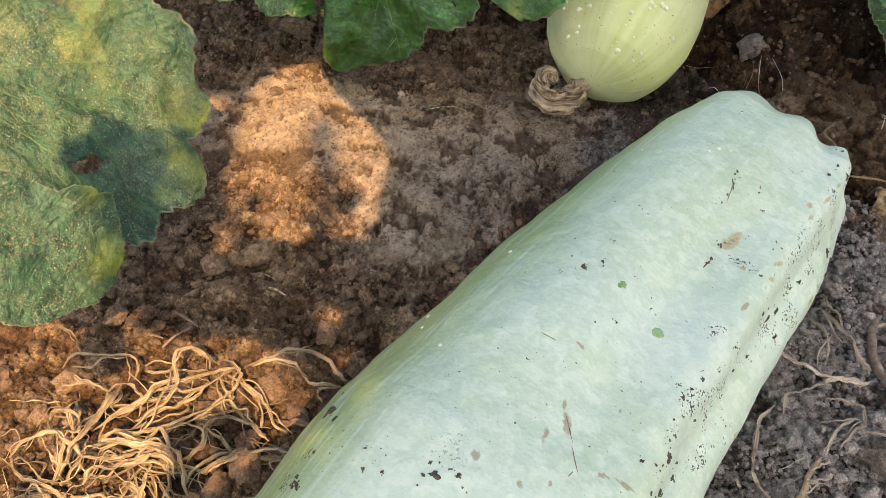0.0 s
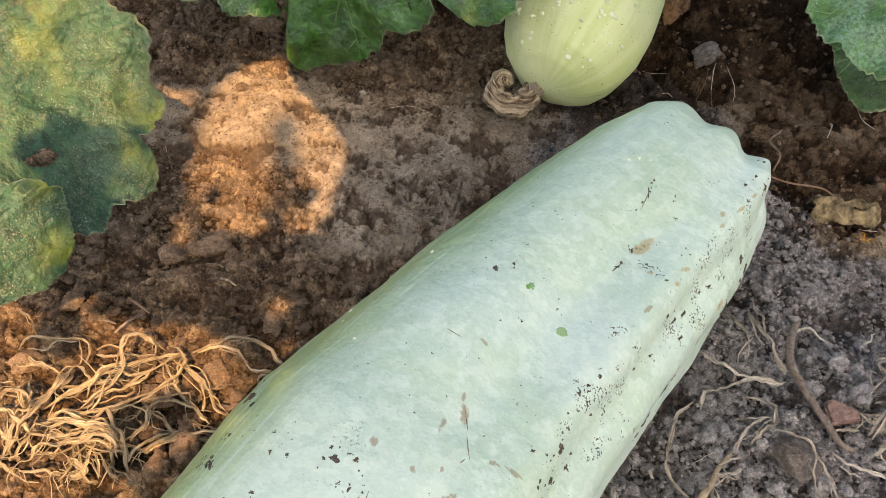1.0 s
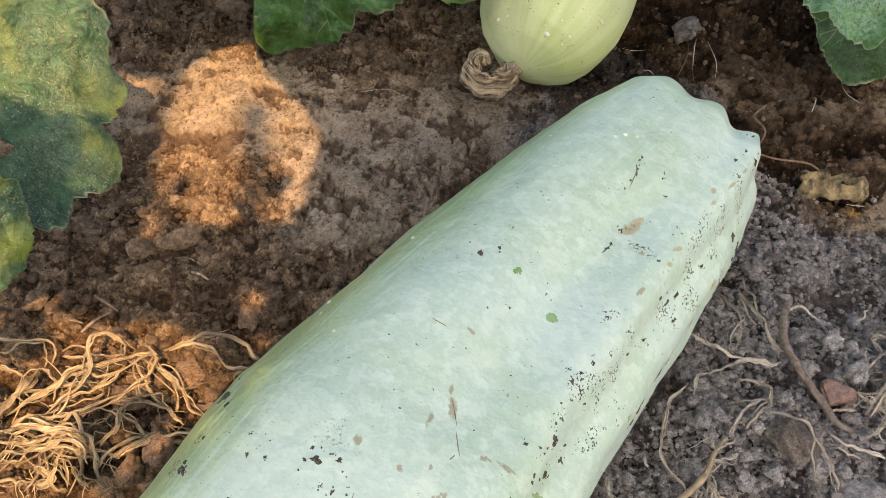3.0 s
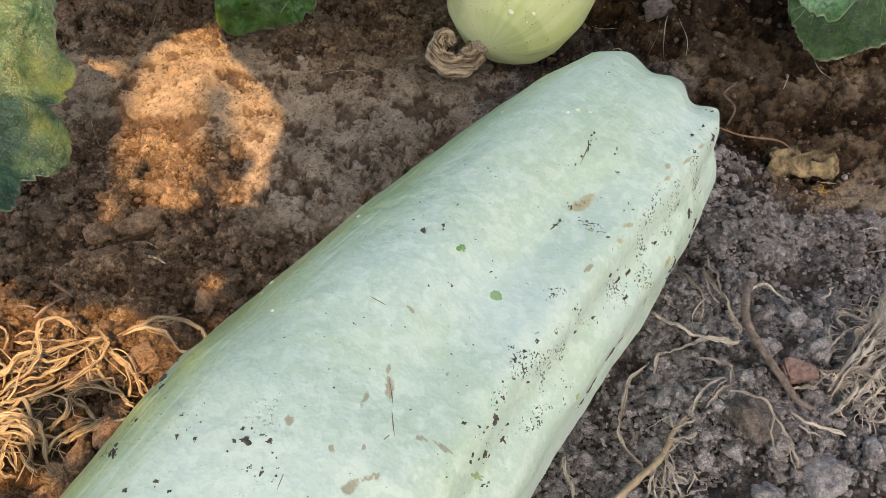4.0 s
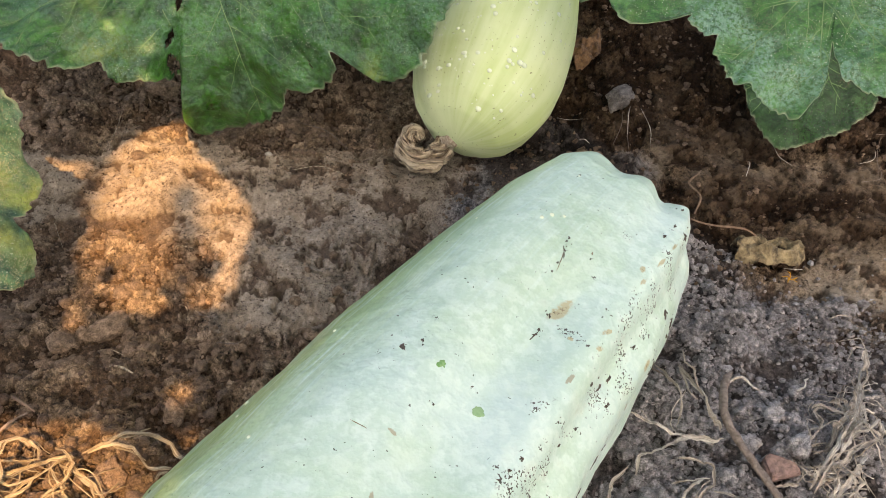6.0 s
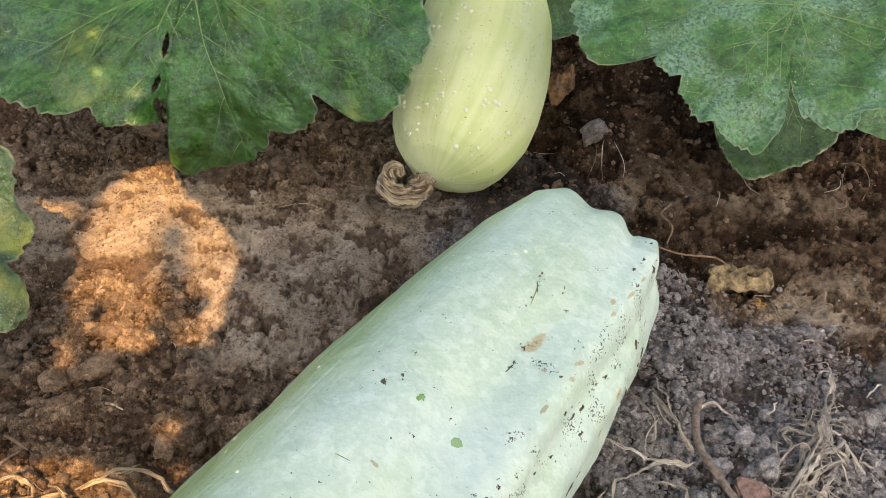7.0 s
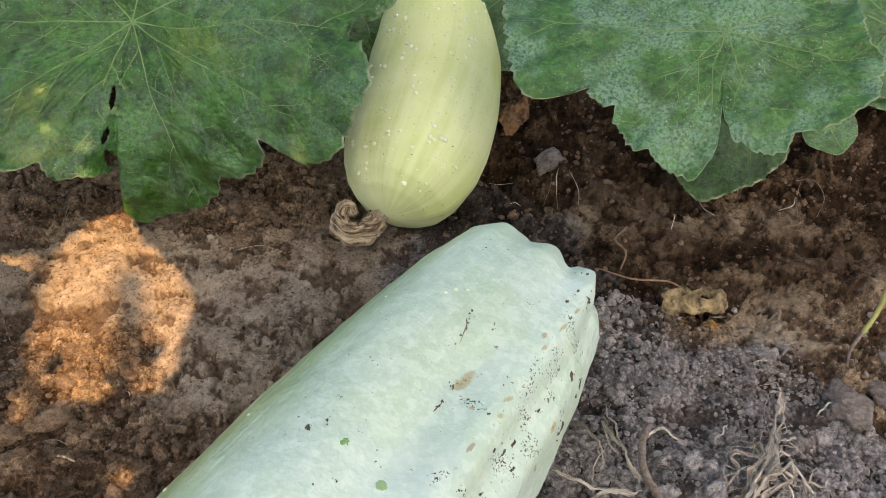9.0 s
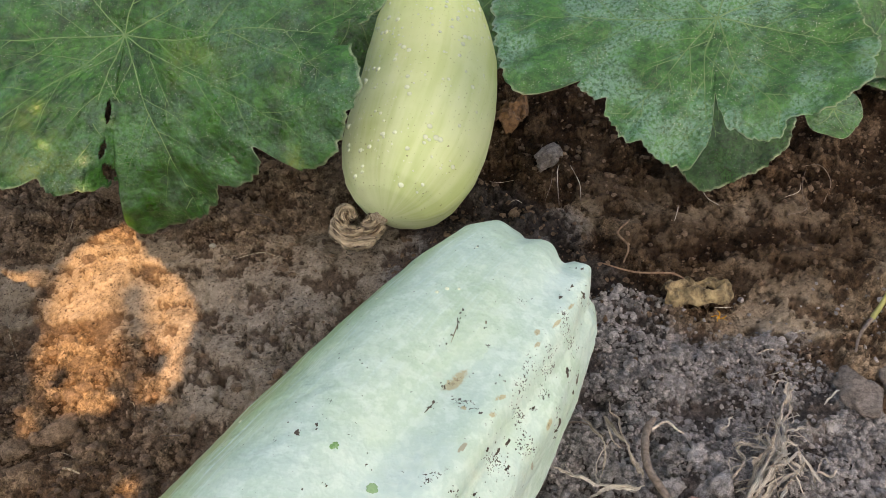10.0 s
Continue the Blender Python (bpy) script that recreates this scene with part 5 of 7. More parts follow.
small_leaf((0.632, 0.800, 0.11), (0.2, -0.6, 0.7), 26, 1.0, "dark green leaf behind a mildewed leaf", LEAF, 120)
small_leaf((0.120, 0.860, 0.10), (0.1, -0.6, 0.7), 27, 1.3, "dark green leaf behind the young squash", LEAF, 160)
small_leaf((0.275, 0.880, 0.11), (-0.1, -0.6, 0.7), 28, 1.3, "dark green leaf behind the young squash", LEAF, 40)
small_leaf((0.655, 0.600, 0.06), (-0.4, -0.3, 0.85), 23, 0.9, "green leaf at the bed's edge", LEAF_GREY, 180)
small_leaf((0.640, 0.800, 0.085), (-0.3, -0.3, 0.85), 24, 0.9, "dark green leaf in the shade", LEAF, 150)

# ---- dry straw tufts ----
def above(points):
    return [(x, y, float(base_height(np.array(x), np.array(y))) + 0.004 + h) for x, y, h in points]


def blade(points, width, mat, parent, seed):
    """One blade of a tuft, with now and then a shred torn off its edge."""
    rng = random.Random(seed)
    ribbon("blade", above(points), width * 0.85, mat, parent, twist=rng.uniform(-5, 5), start=rng.uniform(-0.5, 0.5), fold=rng.uniform(0.4, 1.1), seed=seed)
    # a thinner blade that runs beside it
    shift = [(x + rng.gauss(0, 0.004), y + rng.gauss(0, 0.004), max(0.001, h + rng.gauss(-0.002, 0.003))) for x, y, h in points]
    ribbon("blade", above(shift), width * rng.uniform(0.25, 0.6), mat, parent, twist=rng.uniform(-5, 5), start=1.0, fold=0.7, seed=seed + 57)
    for _ in range(3 if width > 0.0035 else 1):
        k = rng.randrange(len(points) - 1)
        x, y, h = points[k]
        g, long = rng.uniform(0, 6.28), rng.uniform(0.006, 0.022)
        shred = [(x, y, h), (x + long * 0.5 * math.cos(g), y + long * 0.5 * math.sin(g), h + rng.uniform(-0.003, 0.005)), (x + long * math.cos(g + 0.6), y + long * math.sin(g + 0.6), max(0.001, h - 0.006))]
        ribbon("blade", above(shred), rng.uniform(0.0006, 0.0014), mat, parent, twist=3, seed=seed + 31, count=14)


def strand(points, width, label, mat=STRAW_PALE, seed=0):
    rng = random.Random(seed)
    stem = ribbon("dry_strand", above(points), width * 0.8, mat, None, rng.uniform(-6, 6), 0.3, rng.uniform(0.4, 1.0), seed)
    # a shred that has come loose beside it
    if width > 0.0028 and len(points) > 3:
        k = rng.randrange(len(points) - 2)
        shift = [(x + rng.gauss(0, 0.0022), y + rng.gauss(0, 0.0022), max(0.001, h + rng.gauss(-0.001, 0.002))) for x, y, h in points[k:k + 3]]
        ribbon("shred", above(shift), width * rng.uniform(0.2, 0.4), mat, stem, rng.uniform(-4, 4), 0.6, 0.6, seed + 71, 24)
    return tagged(stem, label, "dry stem")


straw_tuft = empty("dry_tuft")
blade([(-0.12, 0.298, 0.012), (-0.114, 0.304, 0.016), (-0.105, 0.31, 0.02), (-0.1, 0.319, 0.026), (-0.104, 0.333, 0.03), (-0.101, 0.34, 0.032), (-0.094, 0.341, 0.03), (-0.087, 0.339, 0.026), (-0.085, 0.334, 0.022)], 0.0045, STRAW, straw_tuft, 100)
blade([(-0.144, 0.298, 0.008), (-0.131, 0.306, 0.012), (-0.117, 0.313, 0.018), (-0.108, 0.321, 0.02), (-0.097, 0.326, 0.02), (-0.085, 0.333, 0.018), (-0.076, 0.339, 0.014), (-0.073, 0.341, 0.014)], 0.0058, STRAW, straw_tuft, 101)
blade([(-0.079, 0.342, 0.02), (-0.073, 0.339, 0.022), (-0.068, 0.333, 0.02), (-0.07, 0.325, 0.016), (-0.076, 0.318, 0.014), (-0.087, 0.311, 0.012), (-0.097, 0.304, 0.012), (-0.106, 0.299, 0.012), (-0.116, 0.296, 0.012), (-0.131, 0.298, 0.01)], 0.004, STRAW, straw_tuft, 102)
blade([(-0.068, 0.334, 0.016), (-0.063, 0.33, 0.012), (-0.055, 0.324, 0.01), (-0.048, 0.315, 0.006), (-0.038, 0.308, 0.004)], 0.003, STRAW, straw_tuft, 103)
blade([(-0.082, 0.336, 0.014), (-0.075, 0.326, 0.01), (-0.068, 0.318, 0.008), (-0.06, 0.313, 0.006), (-0.052, 0.306, 0.004), (-0.047, 0.302, 0.003)], 0.003, STRAW, straw_tuft, 104)
blade([(-0.076, 0.335, 0.016), (-0.068, 0.331, 0.012), (-0.058, 0.324, 0.01), (-0.054, 0.317, 0.006), (-0.053, 0.31, 0.004)], 0.004, STRAW, straw_tuft, 105)
blade([(-0.13, 0.296, 0.01), (-0.117, 0.295, 0.012), (-0.105, 0.299, 0.012), (-0.092, 0.302, 0.012), (-0.083, 0.301, 0.01), (-0.083, 0.293, 0.01), (-0.088, 0.286, 0.008), (-0.097, 0.28, 0.006)], 0.004, STRAW, straw_tuft, 106)
blade([(-0.088, 0.285, 0.006), (-0.082, 0.295, 0.01), (-0.081, 0.304, 0.012), (-0.076, 0.309, 0.012), (-0.066, 0.311, 0.01), (-0.057, 0.31, 0.008), (-0.053, 0.306, 0.004)], 0.004, STRAW, straw_tuft, 107)
blade([(-0.081, 0.302, 0.012), (-0.076, 0.3, 0.01), (-0.069, 0.297, 0.006), (-0.061, 0.293, 0.006), (-0.052, 0.292, 0.004), (-0.038, 0.293, 0.004)], 0.0032, STRAW, straw_tuft, 108)
blade([(-0.096, 0.279, 0.008), (-0.085, 0.28, 0.008), (-0.075, 0.282, 0.01), (-0.065, 0.286, 0.012), (-0.056, 0.291, 0.012), (-0.043, 0.295, 0.012), (-0.033, 0.293, 0.01)], 0.005, STRAW, straw_tuft, 109)
blade([(-0.076, 0.278, 0.006), (-0.073, 0.28, 0.01), (-0.063, 0.284, 0.012), (-0.054, 0.288, 0.01), (-0.043, 0.29, 0.008), (-0.034, 0.292, 0.008)], 0.0045, STRAW, straw_tuft, 110)
blade([(-0.181, 0.278, 0.01), (-0.176, 0.283, 0.014), (-0.166, 0.287, 0.018), (-0.158, 0.288, 0.02), (-0.15, 0.284, 0.018), (-0.144, 0.28, 0.016), (-0.136, 0.28, 0.012), (-0.126, 0.284, 0.01)], 0.004, STRAW, straw_tuft, 111)
blade([(-0.153, 0.269, 0.006), (-0.148, 0.275, 0.014), (-0.144, 0.283, 0.02), (-0.142, 0.293, 0.02), (-0.139, 0.306, 0.016), (-0.137, 0.317, 0.012), (-0.138, 0.33, 0.006)], 0.006, STRAW, straw_tuft, 112)
blade([(-0.165, 0.295, 0.01), (-0.162, 0.297, 0.02), (-0.157, 0.301, 0.026), (-0.153, 0.301, 0.026), (-0.152, 0.296, 0.02), (-0.151, 0.292, 0.014)], 0.005, STRAW, straw_tuft, 113)
blade([(-0.132, 0.326, 0.014), (-0.123, 0.319, 0.018), (-0.118, 0.313, 0.016), (-0.12, 0.308, 0.01)], 0.003, STRAW, straw_tuft, 114)
blade([(-0.137, 0.29, 0.01), (-0.127, 0.294, 0.014), (-0.115, 0.289, 0.014), (-0.105, 0.291, 0.014), (-0.096, 0.287, 0.014), (-0.091, 0.281, 0.012), (-0.087, 0.278, 0.01), (-0.086, 0.27, 0.008), (-0.082, 0.264, 0.006)], 0.006, STRAW, straw_tuft, 115)
blade([(-0.138, 0.285, 0.012), (-0.127, 0.288, 0.014), (-0.114, 0.285, 0.014), (-0.106, 0.286, 0.014), (-0.097, 0.284, 0.014), (-0.093, 0.281, 0.01)], 0.007, STRAW, straw_tuft, 116)
blade([(-0.134, 0.28, 0.01), (-0.12, 0.279, 0.014), (-0.109, 0.283, 0.016), (-0.1, 0.285, 0.016), (-0.092, 0.281, 0.016)], 0.005, STRAW, straw_tuft, 117)
blade([(-0.138, 0.266, 0.008), (-0.133, 0.273, 0.014), (-0.123, 0.272, 0.016), (-0.114, 0.277, 0.016), (-0.107, 0.281, 0.016)], 0.006, STRAW, straw_tuft, 118)
blade([(-0.127, 0.269, 0.008), (-0.119, 0.274, 0.014), (-0.108, 0.277, 0.014), (-0.099, 0.278, 0.01), (-0.089, 0.277, 0.008)], 0.004, STRAW, straw_tuft, 119)
blade([(-0.182, 0.282, 0.01), (-0.174, 0.27, 0.01), (-0.166, 0.265, 0.01), (-0.156, 0.262, 0.01), (-0.147, 0.259, 0.008), (-0.139, 0.255, 0.006)], 0.004, STRAW, straw_tuft, 120)
blade([(-0.171, 0.254, 0.01), (-0.161, 0.256, 0.012), (-0.154, 0.258, 0.012), (-0.15, 0.256, 0.01)], 0.005, STRAW, straw_tuft, 121)
blade([(-0.175, 0.262, 0.008), (-0.163, 0.262, 0.008), (-0.154, 0.261, 0.008)], 0.003, STRAW, straw_tuft, 122)
blade([(-0.143, 0.26, 0.006), (-0.13, 0.26, 0.008), (-0.119, 0.259, 0.006)], 0.003, STRAW, straw_tuft, 123)
blade([(-0.162, 0.283, 0.012), (-0.155, 0.276, 0.012), (-0.152, 0.271, 0.008)], 0.006, STRAW, straw_tuft, 124)
blade([(-0.116, 0.275, 0.012), (-0.113, 0.266, 0.012), (-0.116, 0.261, 0.008), (-0.119, 0.257, 0.004)], 0.004, STRAW, straw_tuft, 125)
blade([(-0.105, 0.276, 0.01), (-0.101, 0.268, 0.008), (-0.099, 0.261, 0.004)], 0.003, STRAW, straw_tuft, 126)
blade([(-0.11, 0.276, 0.008), (-0.104, 0.269, 0.008), (-0.1, 0.262, 0.005)], 0.002, STRAW, straw_tuft, 127)
blade([(-0.099, 0.271, 0.006), (-0.094, 0.264, 0.006), (-0.088, 0.261, 0.004)], 0.002, STRAW, straw_tuft, 128)
blade([(-0.086, 0.265, 0.006), (-0.08, 0.262, 0.006), (-0.076, 0.26, 0.006)], 0.003, STRAW, straw_tuft, 129)
blade([(-0.152, 0.295, 0.012), (-0.152, 0.305, 0.012), (-0.158, 0.315, 0.008)], 0.0025, STRAW, straw_tuft, 130)
blade([(-0.18, 0.275, 0.01), (-0.174, 0.278, 0.01), (-0.167, 0.273, 0.01), (-0.16, 0.268, 0.01), (-0.15, 0.265, 0.01)], 0.003, STRAW, straw_tuft, 131)
blade([(-0.086, 0.331, 0.014), (-0.09, 0.321, 0.012), (-0.098, 0.314, 0.012), (-0.11, 0.31, 0.01), (-0.121, 0.304, 0.01)], 0.004, STRAW, straw_tuft, 132)
blade([(-0.126, 0.339, 0.008), (-0.115, 0.338, 0.01), (-0.102, 0.34, 0.01), (-0.09, 0.342, 0.01)], 0.003, STRAW, straw_tuft, 133)
blade([(-0.142, 0.313, 0.008), (-0.127, 0.314, 0.01), (-0.117, 0.315, 0.012), (-0.102, 0.321, 0.012)], 0.003, STRAW, straw_tuft, 134)
blade([(-0.142, 0.286, 0.012), (-0.144, 0.277, 0.012), (-0.147, 0.269, 0.008), (-0.148, 0.266, 0.005)], 0.006, STRAW, straw_tuft, 135)
blade([(-0.117, 0.267, 0.01), (-0.11, 0.266, 0.01), (-0.106, 0.262, 0.008), (-0.11, 0.258, 0.008), (-0.115, 0.259, 0.008)], 0.006, STRAW, straw_tuft, 136)
tagged(straw_tuft, "tangled tuft of dry golden straw on the soil", "dry grass")
strand([(-0.068, 0.346, 0.01), (-0.055, 0.347, 0.018), (-0.045, 0.351, 0.02), (-0.03, 0.353, 0.018), (-0.019, 0.351, 0.014), (-0.014, 0.345, 0.01), (-0.009, 0.342, 0.008)], 0.0045, "arched dry straw blade leaning on the squash", STRAW, 150)
strand([(-0.065, 0.346, 0.01), (-0.052, 0.349, 0.014), (-0.04, 0.346, 0.014), (-0.034, 0.341, 0.01), (-0.025, 0.338, 0.008), (-0.011, 0.336, 0.01)], 0.0035, "dry straw blade beside the squash", STRAW, 151)
strand([(-0.011, 0.335, 0.012), (-0.018, 0.334, 0.012), (-0.024, 0.332, 0.008), (-0.022, 0.327, 0.004)], 0.003, "curled straw end at the squash", STRAW, 152)
strand([(-0.034, 0.298, 0.008), (-0.029, 0.301, 0.01), (-0.025, 0.307, 0.012)], 0.005, "short straw end propped on the squash", STRAW, 153)
strand([(-0.06, 0.262, 0.006), (-0.052, 0.265, 0.01), (-0.043, 0.268, 0.012)], 0.003, "straight straw stem reaching the squash", STRAW, 154)
strand([(-0.176, 0.34, 0.004), (-0.17, 0.343, 0.012), (-0.161, 0.345, 0.014), (-0.147, 0.346, 0.012), (-0.137, 0.349, 0.008), (-0.133, 0.344, 0.006), (-0.133, 0.336, 0.004)], 0.003, "arched thin straw over brown soil", STRAW, 155)
strand([(-0.173, 0.337, 0.004), (-0.161, 0.33, 0.006), (-0.151, 0.328, 0.006), (-0.144, 0.322, 0.004)], 0.003, "limp straw shred on brown soil", STRAW, 156)
strand([(-0.18, 0.33, 0.004), (-0.168, 0.328, 0.006), (-0.15, 0.33, 0.006)], 0.0035, "flat straw shred on brown soil", STRAW, 157)
strand([(-0.171, 0.342, 0.004), (-0.159, 0.34, 0.008), (-0.151, 0.345, 0.01), (-0.14, 0.346, 0.01)], 0.002, "thin straw fibre on brown soil", STRAW, 158)
strand([(-0.187, 0.369, 0.006), (-0.177, 0.361, 0.01), (-0.172, 0.357, 0.008), (-0.17, 0.352, 0.004)], 0.003, "curled straw under the dusty leaf", STRAW, 159)
strand([(-0.14, 0.348, 0.008), (-0.135, 0.34, 0.008), (-0.137, 0.334, 0.004)], 0.002, "thin hanging straw fibre", STRAW, 160)
strand([(-0.129, 0.345, 0.004), (-0.122, 0.348, 0.006), (-0.115, 0.349, 0.004)], 0.002, "thin straw fibre on brown soil", STRAW, 161)
strand([(-0.199, 0.317, 0.003), (-0.187, 0.316, 0.006), (-0.178, 0.316, 0.005), (-0.169, 0.316, 0.005)], 0.0012, "hair-thin straw fibre on brown soil", STRAW, 162)
strand([(-0.187, 0.332, 0.002), (-0.177, 0.323, 0.004), (-0.17, 0.316, 0.004)], 0.001, "hair-thin straw fibre on brown soil", STRAW, 163)
stem_tuft = empty("dry_tuft")
blade([(0.241, 0.286, 0.008), (0.237, 0.276, 0.006), (0.234, 0.267, 0.003)], 0.003, STRAW_PALE, stem_tuft, 700)
blade([(0.245, 0.284, 0.008), (0.242, 0.272, 0.006), (0.24, 0.265, 0.003)], 0.004, STRAW_PALE, stem_tuft, 701)
blade([(0.249, 0.284, 0.008), (0.246, 0.275, 0.006), (0.248, 0.265, 0.003)], 0.0035, STRAW_PALE, stem_tuft, 702)
blade([(0.248, 0.296, 0.01), (0.257, 0.3, 0.008), (0.265, 0.305, 0.004)], 0.003, STRAW_PALE, stem_tuft, 703)
blade([(0.251, 0.303, 0.01), (0.258, 0.307, 0.008), (0.265, 0.313, 0.004)], 0.0025, STRAW_PALE, stem_tuft, 704)
blade([(0.247, 0.29, 0.009), (0.251, 0.281, 0.006), (0.257, 0.274, 0.003)], 0.0018, STRAW_PALE, stem_tuft, 705)
blade([(0.245, 0.289, 0.008), (0.249, 0.277, 0.006), (0.253, 0.268, 0.003)], 0.0025, STRAW_PALE, stem_tuft, 706)
blade([(0.24, 0.283, 0.007), (0.238, 0.273, 0.005), (0.239, 0.265, 0.003)], 0.002, STRAW_PALE, stem_tuft, 707)
blade([(0.261, 0.285, 0.003), (0.261, 0.278, 0.004), (0.256, 0.27, 0.003)], 0.0015, STRAW_PALE, stem_tuft, 708)
blade([(0.25, 0.3, 0.008), (0.246, 0.291, 0.008), (0.247, 0.281, 0.006)], 0.004, STRAW_PALE, stem_tuft, 709)
tagged(stem_tuft, "thin dry grass shreds beside a broken stem", "dry grass")
pale_tuft = empty("dry_tuft")
blade([(0.396, 0.403, 0.02), (0.382, 0.377, 0.02), (0.372, 0.366, 0.018), (0.362, 0.354, 0.014), (0.353, 0.344, 0.008), (0.346, 0.334, 0.003)], 0.005, STRAW_PALE, pale_tuft, 500)
blade([(0.39, 0.379, 0.016), (0.374, 0.362, 0.016), (0.364, 0.348, 0.012), (0.361, 0.335, 0.008), (0.35, 0.325, 0.004), (0.341, 0.32, 0.002)], 0.005, STRAW_PALE, pale_tuft, 501)
blade([(0.344, 0.348, 0.004), (0.354, 0.345, 0.008), (0.362, 0.346, 0.01), (0.374, 0.353, 0.014), (0.384, 0.36, 0.014)], 0.004, STRAW_PALE, pale_tuft, 502)
blade([(0.345, 0.339, 0.003), (0.355, 0.339, 0.006), (0.368, 0.342, 0.01), (0.383, 0.349, 0.01)], 0.0042, STRAW_PALE, pale_tuft, 503)
blade([(0.364, 0.361, 0.004), (0.369, 0.368, 0.01), (0.376, 0.376, 0.016), (0.387, 0.382, 0.018)], 0.0045, STRAW_PALE, pale_tuft, 504)
blade([(0.361, 0.33, 0.004), (0.368, 0.338, 0.008), (0.375, 0.344, 0.012), (0.383, 0.354, 0.014)], 0.0055, STRAW_PALE, pale_tuft, 505)
blade([(0.363, 0.324, 0.003), (0.371, 0.331, 0.008), (0.378, 0.337, 0.012)], 0.005, STRAW_PALE, pale_tuft, 506)
blade([(0.368, 0.32, 0.003), (0.373, 0.326, 0.006), (0.377, 0.327, 0.008)], 0.0045, STRAW_PALE, pale_tuft, 507)
blade([(0.348, 0.332, 0.003), (0.356, 0.341, 0.01), (0.362, 0.344, 0.014), (0.37, 0.34, 0.014), (0.378, 0.336, 0.01)], 0.0035, STRAW_PALE, pale_tuft, 508)
blade([(0.364, 0.324, 0.003), (0.367, 0.317, 0.003), (0.367, 0.311, 0.002)], 0.002, STRAW_PALE, pale_tuft, 509)
blade([(0.36, 0.352, 0.004), (0.371, 0.36, 0.01), (0.385, 0.371, 0.014)], 0.003, STRAW_PALE, pale_tuft, 510)
blade([(0.353, 0.344, 0.004), (0.36, 0.339, 0.006), (0.369, 0.335, 0.008), (0.379, 0.335, 0.008)], 0.003, STRAW_PALE, pale_tuft, 511)
blade([(0.419, 0.441, 0.012), (0.412, 0.427, 0.012), (0.403, 0.414, 0.012), (0.395, 0.401, 0.012), (0.392, 0.39, 0.01), (0.383, 0.374, 0.01), (0.371, 0.358, 0.01)], 0.006, STRAW_PALE, pale_tuft, 550)
blade([(0.364, 0.389, 0.006), (0.369, 0.39, 0.01), (0.377, 0.386, 0.01), (0.392, 0.391, 0.008)], 0.003, STRAW_PALE, pale_tuft, 551)
blade([(0.353, 0.365, 0.003), (0.358, 0.373, 0.006), (0.367, 0.378, 0.006), (0.364, 0.387, 0.006)], 0.003, STRAW_PALE, pale_tuft, 552)
blade([(0.363, 0.358, 0.004), (0.371, 0.369, 0.012), (0.382, 0.38, 0.014), (0.39, 0.385, 0.014)], 0.003, STRAW_PALE, pale_tuft, 553)
blade([(0.372, 0.361, 0.008), (0.381, 0.367, 0.016), (0.39, 0.371, 0.018), (0.397, 0.367, 0.014), (0.396, 0.361, 0.014)], 0.004, STRAW_PALE, pale_tuft, 554)
blade([(0.38, 0.359, 0.008), (0.388, 0.362, 0.012), (0.397, 0.367, 0.014), (0.403, 0.378, 0.012), (0.408, 0.37, 0.01), (0.412, 0.362, 0.006)], 0.004, STRAW_PALE, pale_tuft, 555)
blade([(0.411, 0.37, 0.006), (0.421, 0.367, 0.004), (0.43, 0.375, 0.003)], 0.0025, STRAW_PALE, pale_tuft, 556)
blade([(0.397, 0.395, 0.01), (0.408, 0.404, 0.006), (0.419, 0.406, 0.003)], 0.002, STRAW_PALE, pale_tuft, 557)
blade([(0.39, 0.388, 0.01), (0.399, 0.39, 0.01), (0.408, 0.391, 0.006)], 0.002, STRAW_PALE, pale_tuft, 558)
blade([(0.379, 0.396, 0.006), (0.384, 0.396, 0.01), (0.388, 0.393, 0.01), (0.387, 0.383, 0.01)], 0.006, STRAW_PALE, pale_tuft, 559)
blade([(0.389, 0.382, 0.008), (0.38, 0.37, 0.008), (0.374, 0.361, 0.004)], 0.007, STRAW_PALE, pale_tuft, 560)
blade([(0.405, 0.407, 0.008), (0.394, 0.387, 0.008), (0.388, 0.372, 0.006)], 0.005, STRAW_PALE, pale_tuft, 561)
blade([(0.416, 0.424, 0.006), (0.405, 0.41, 0.008), (0.398, 0.395, 0.008)], 0.003, STRAW_PALE, pale_tuft, 562)
tagged(pale_tuft, "pale dry grass tuft on grey soil", "dry grass")
strand([(0.272, 0.422, 0.004), (0.277, 0.407, 0.008), (0.281, 0.395, 0.008), (0.278, 0.381, 0.006), (0.274, 0.37, 0.004)], 0.003, "thin withered vine on grey soil", STRAW_PALE, 200)
strand([(0.287, 0.421, 0.004), (0.29, 0.404, 0.008), (0.294, 0.391, 0.01), (0.295, 0.383, 0.008), (0.298, 0.373, 0.006), (0.3, 0.368, 0.004)], 0.0045, "twisted withered vine on grey soil", STRAW_PALE, 201)
strand([(0.294, 0.438, 0.002), (0.292, 0.423, 0.004), (0.294, 0.415, 0.005), (0.294, 0.402, 0.004), (0.298, 0.396, 0.004)], 0.0025, "thin withered tendril on grey soil", STRAW_PALE, 202)
strand([(0.246, 0.378, 0.012), (0.257, 0.373, 0.01), (0.267, 0.367, 0.008), (0.278, 0.364, 0.006)], 0.0035, "pale dry root strand beside the squash", STRAW_PALE, 203)
strand([(0.246, 0.342, 0.002), (0.249, 0.352, 0.006), (0.255, 0.352, 0.008), (0.266, 0.356, 0.008), (0.277, 0.361, 0.008), (0.291, 0.36, 0.008), (0.298, 0.359, 0.008)], 0.005, "pale dry root strand with a ragged end", STRAW_PALE, 204)
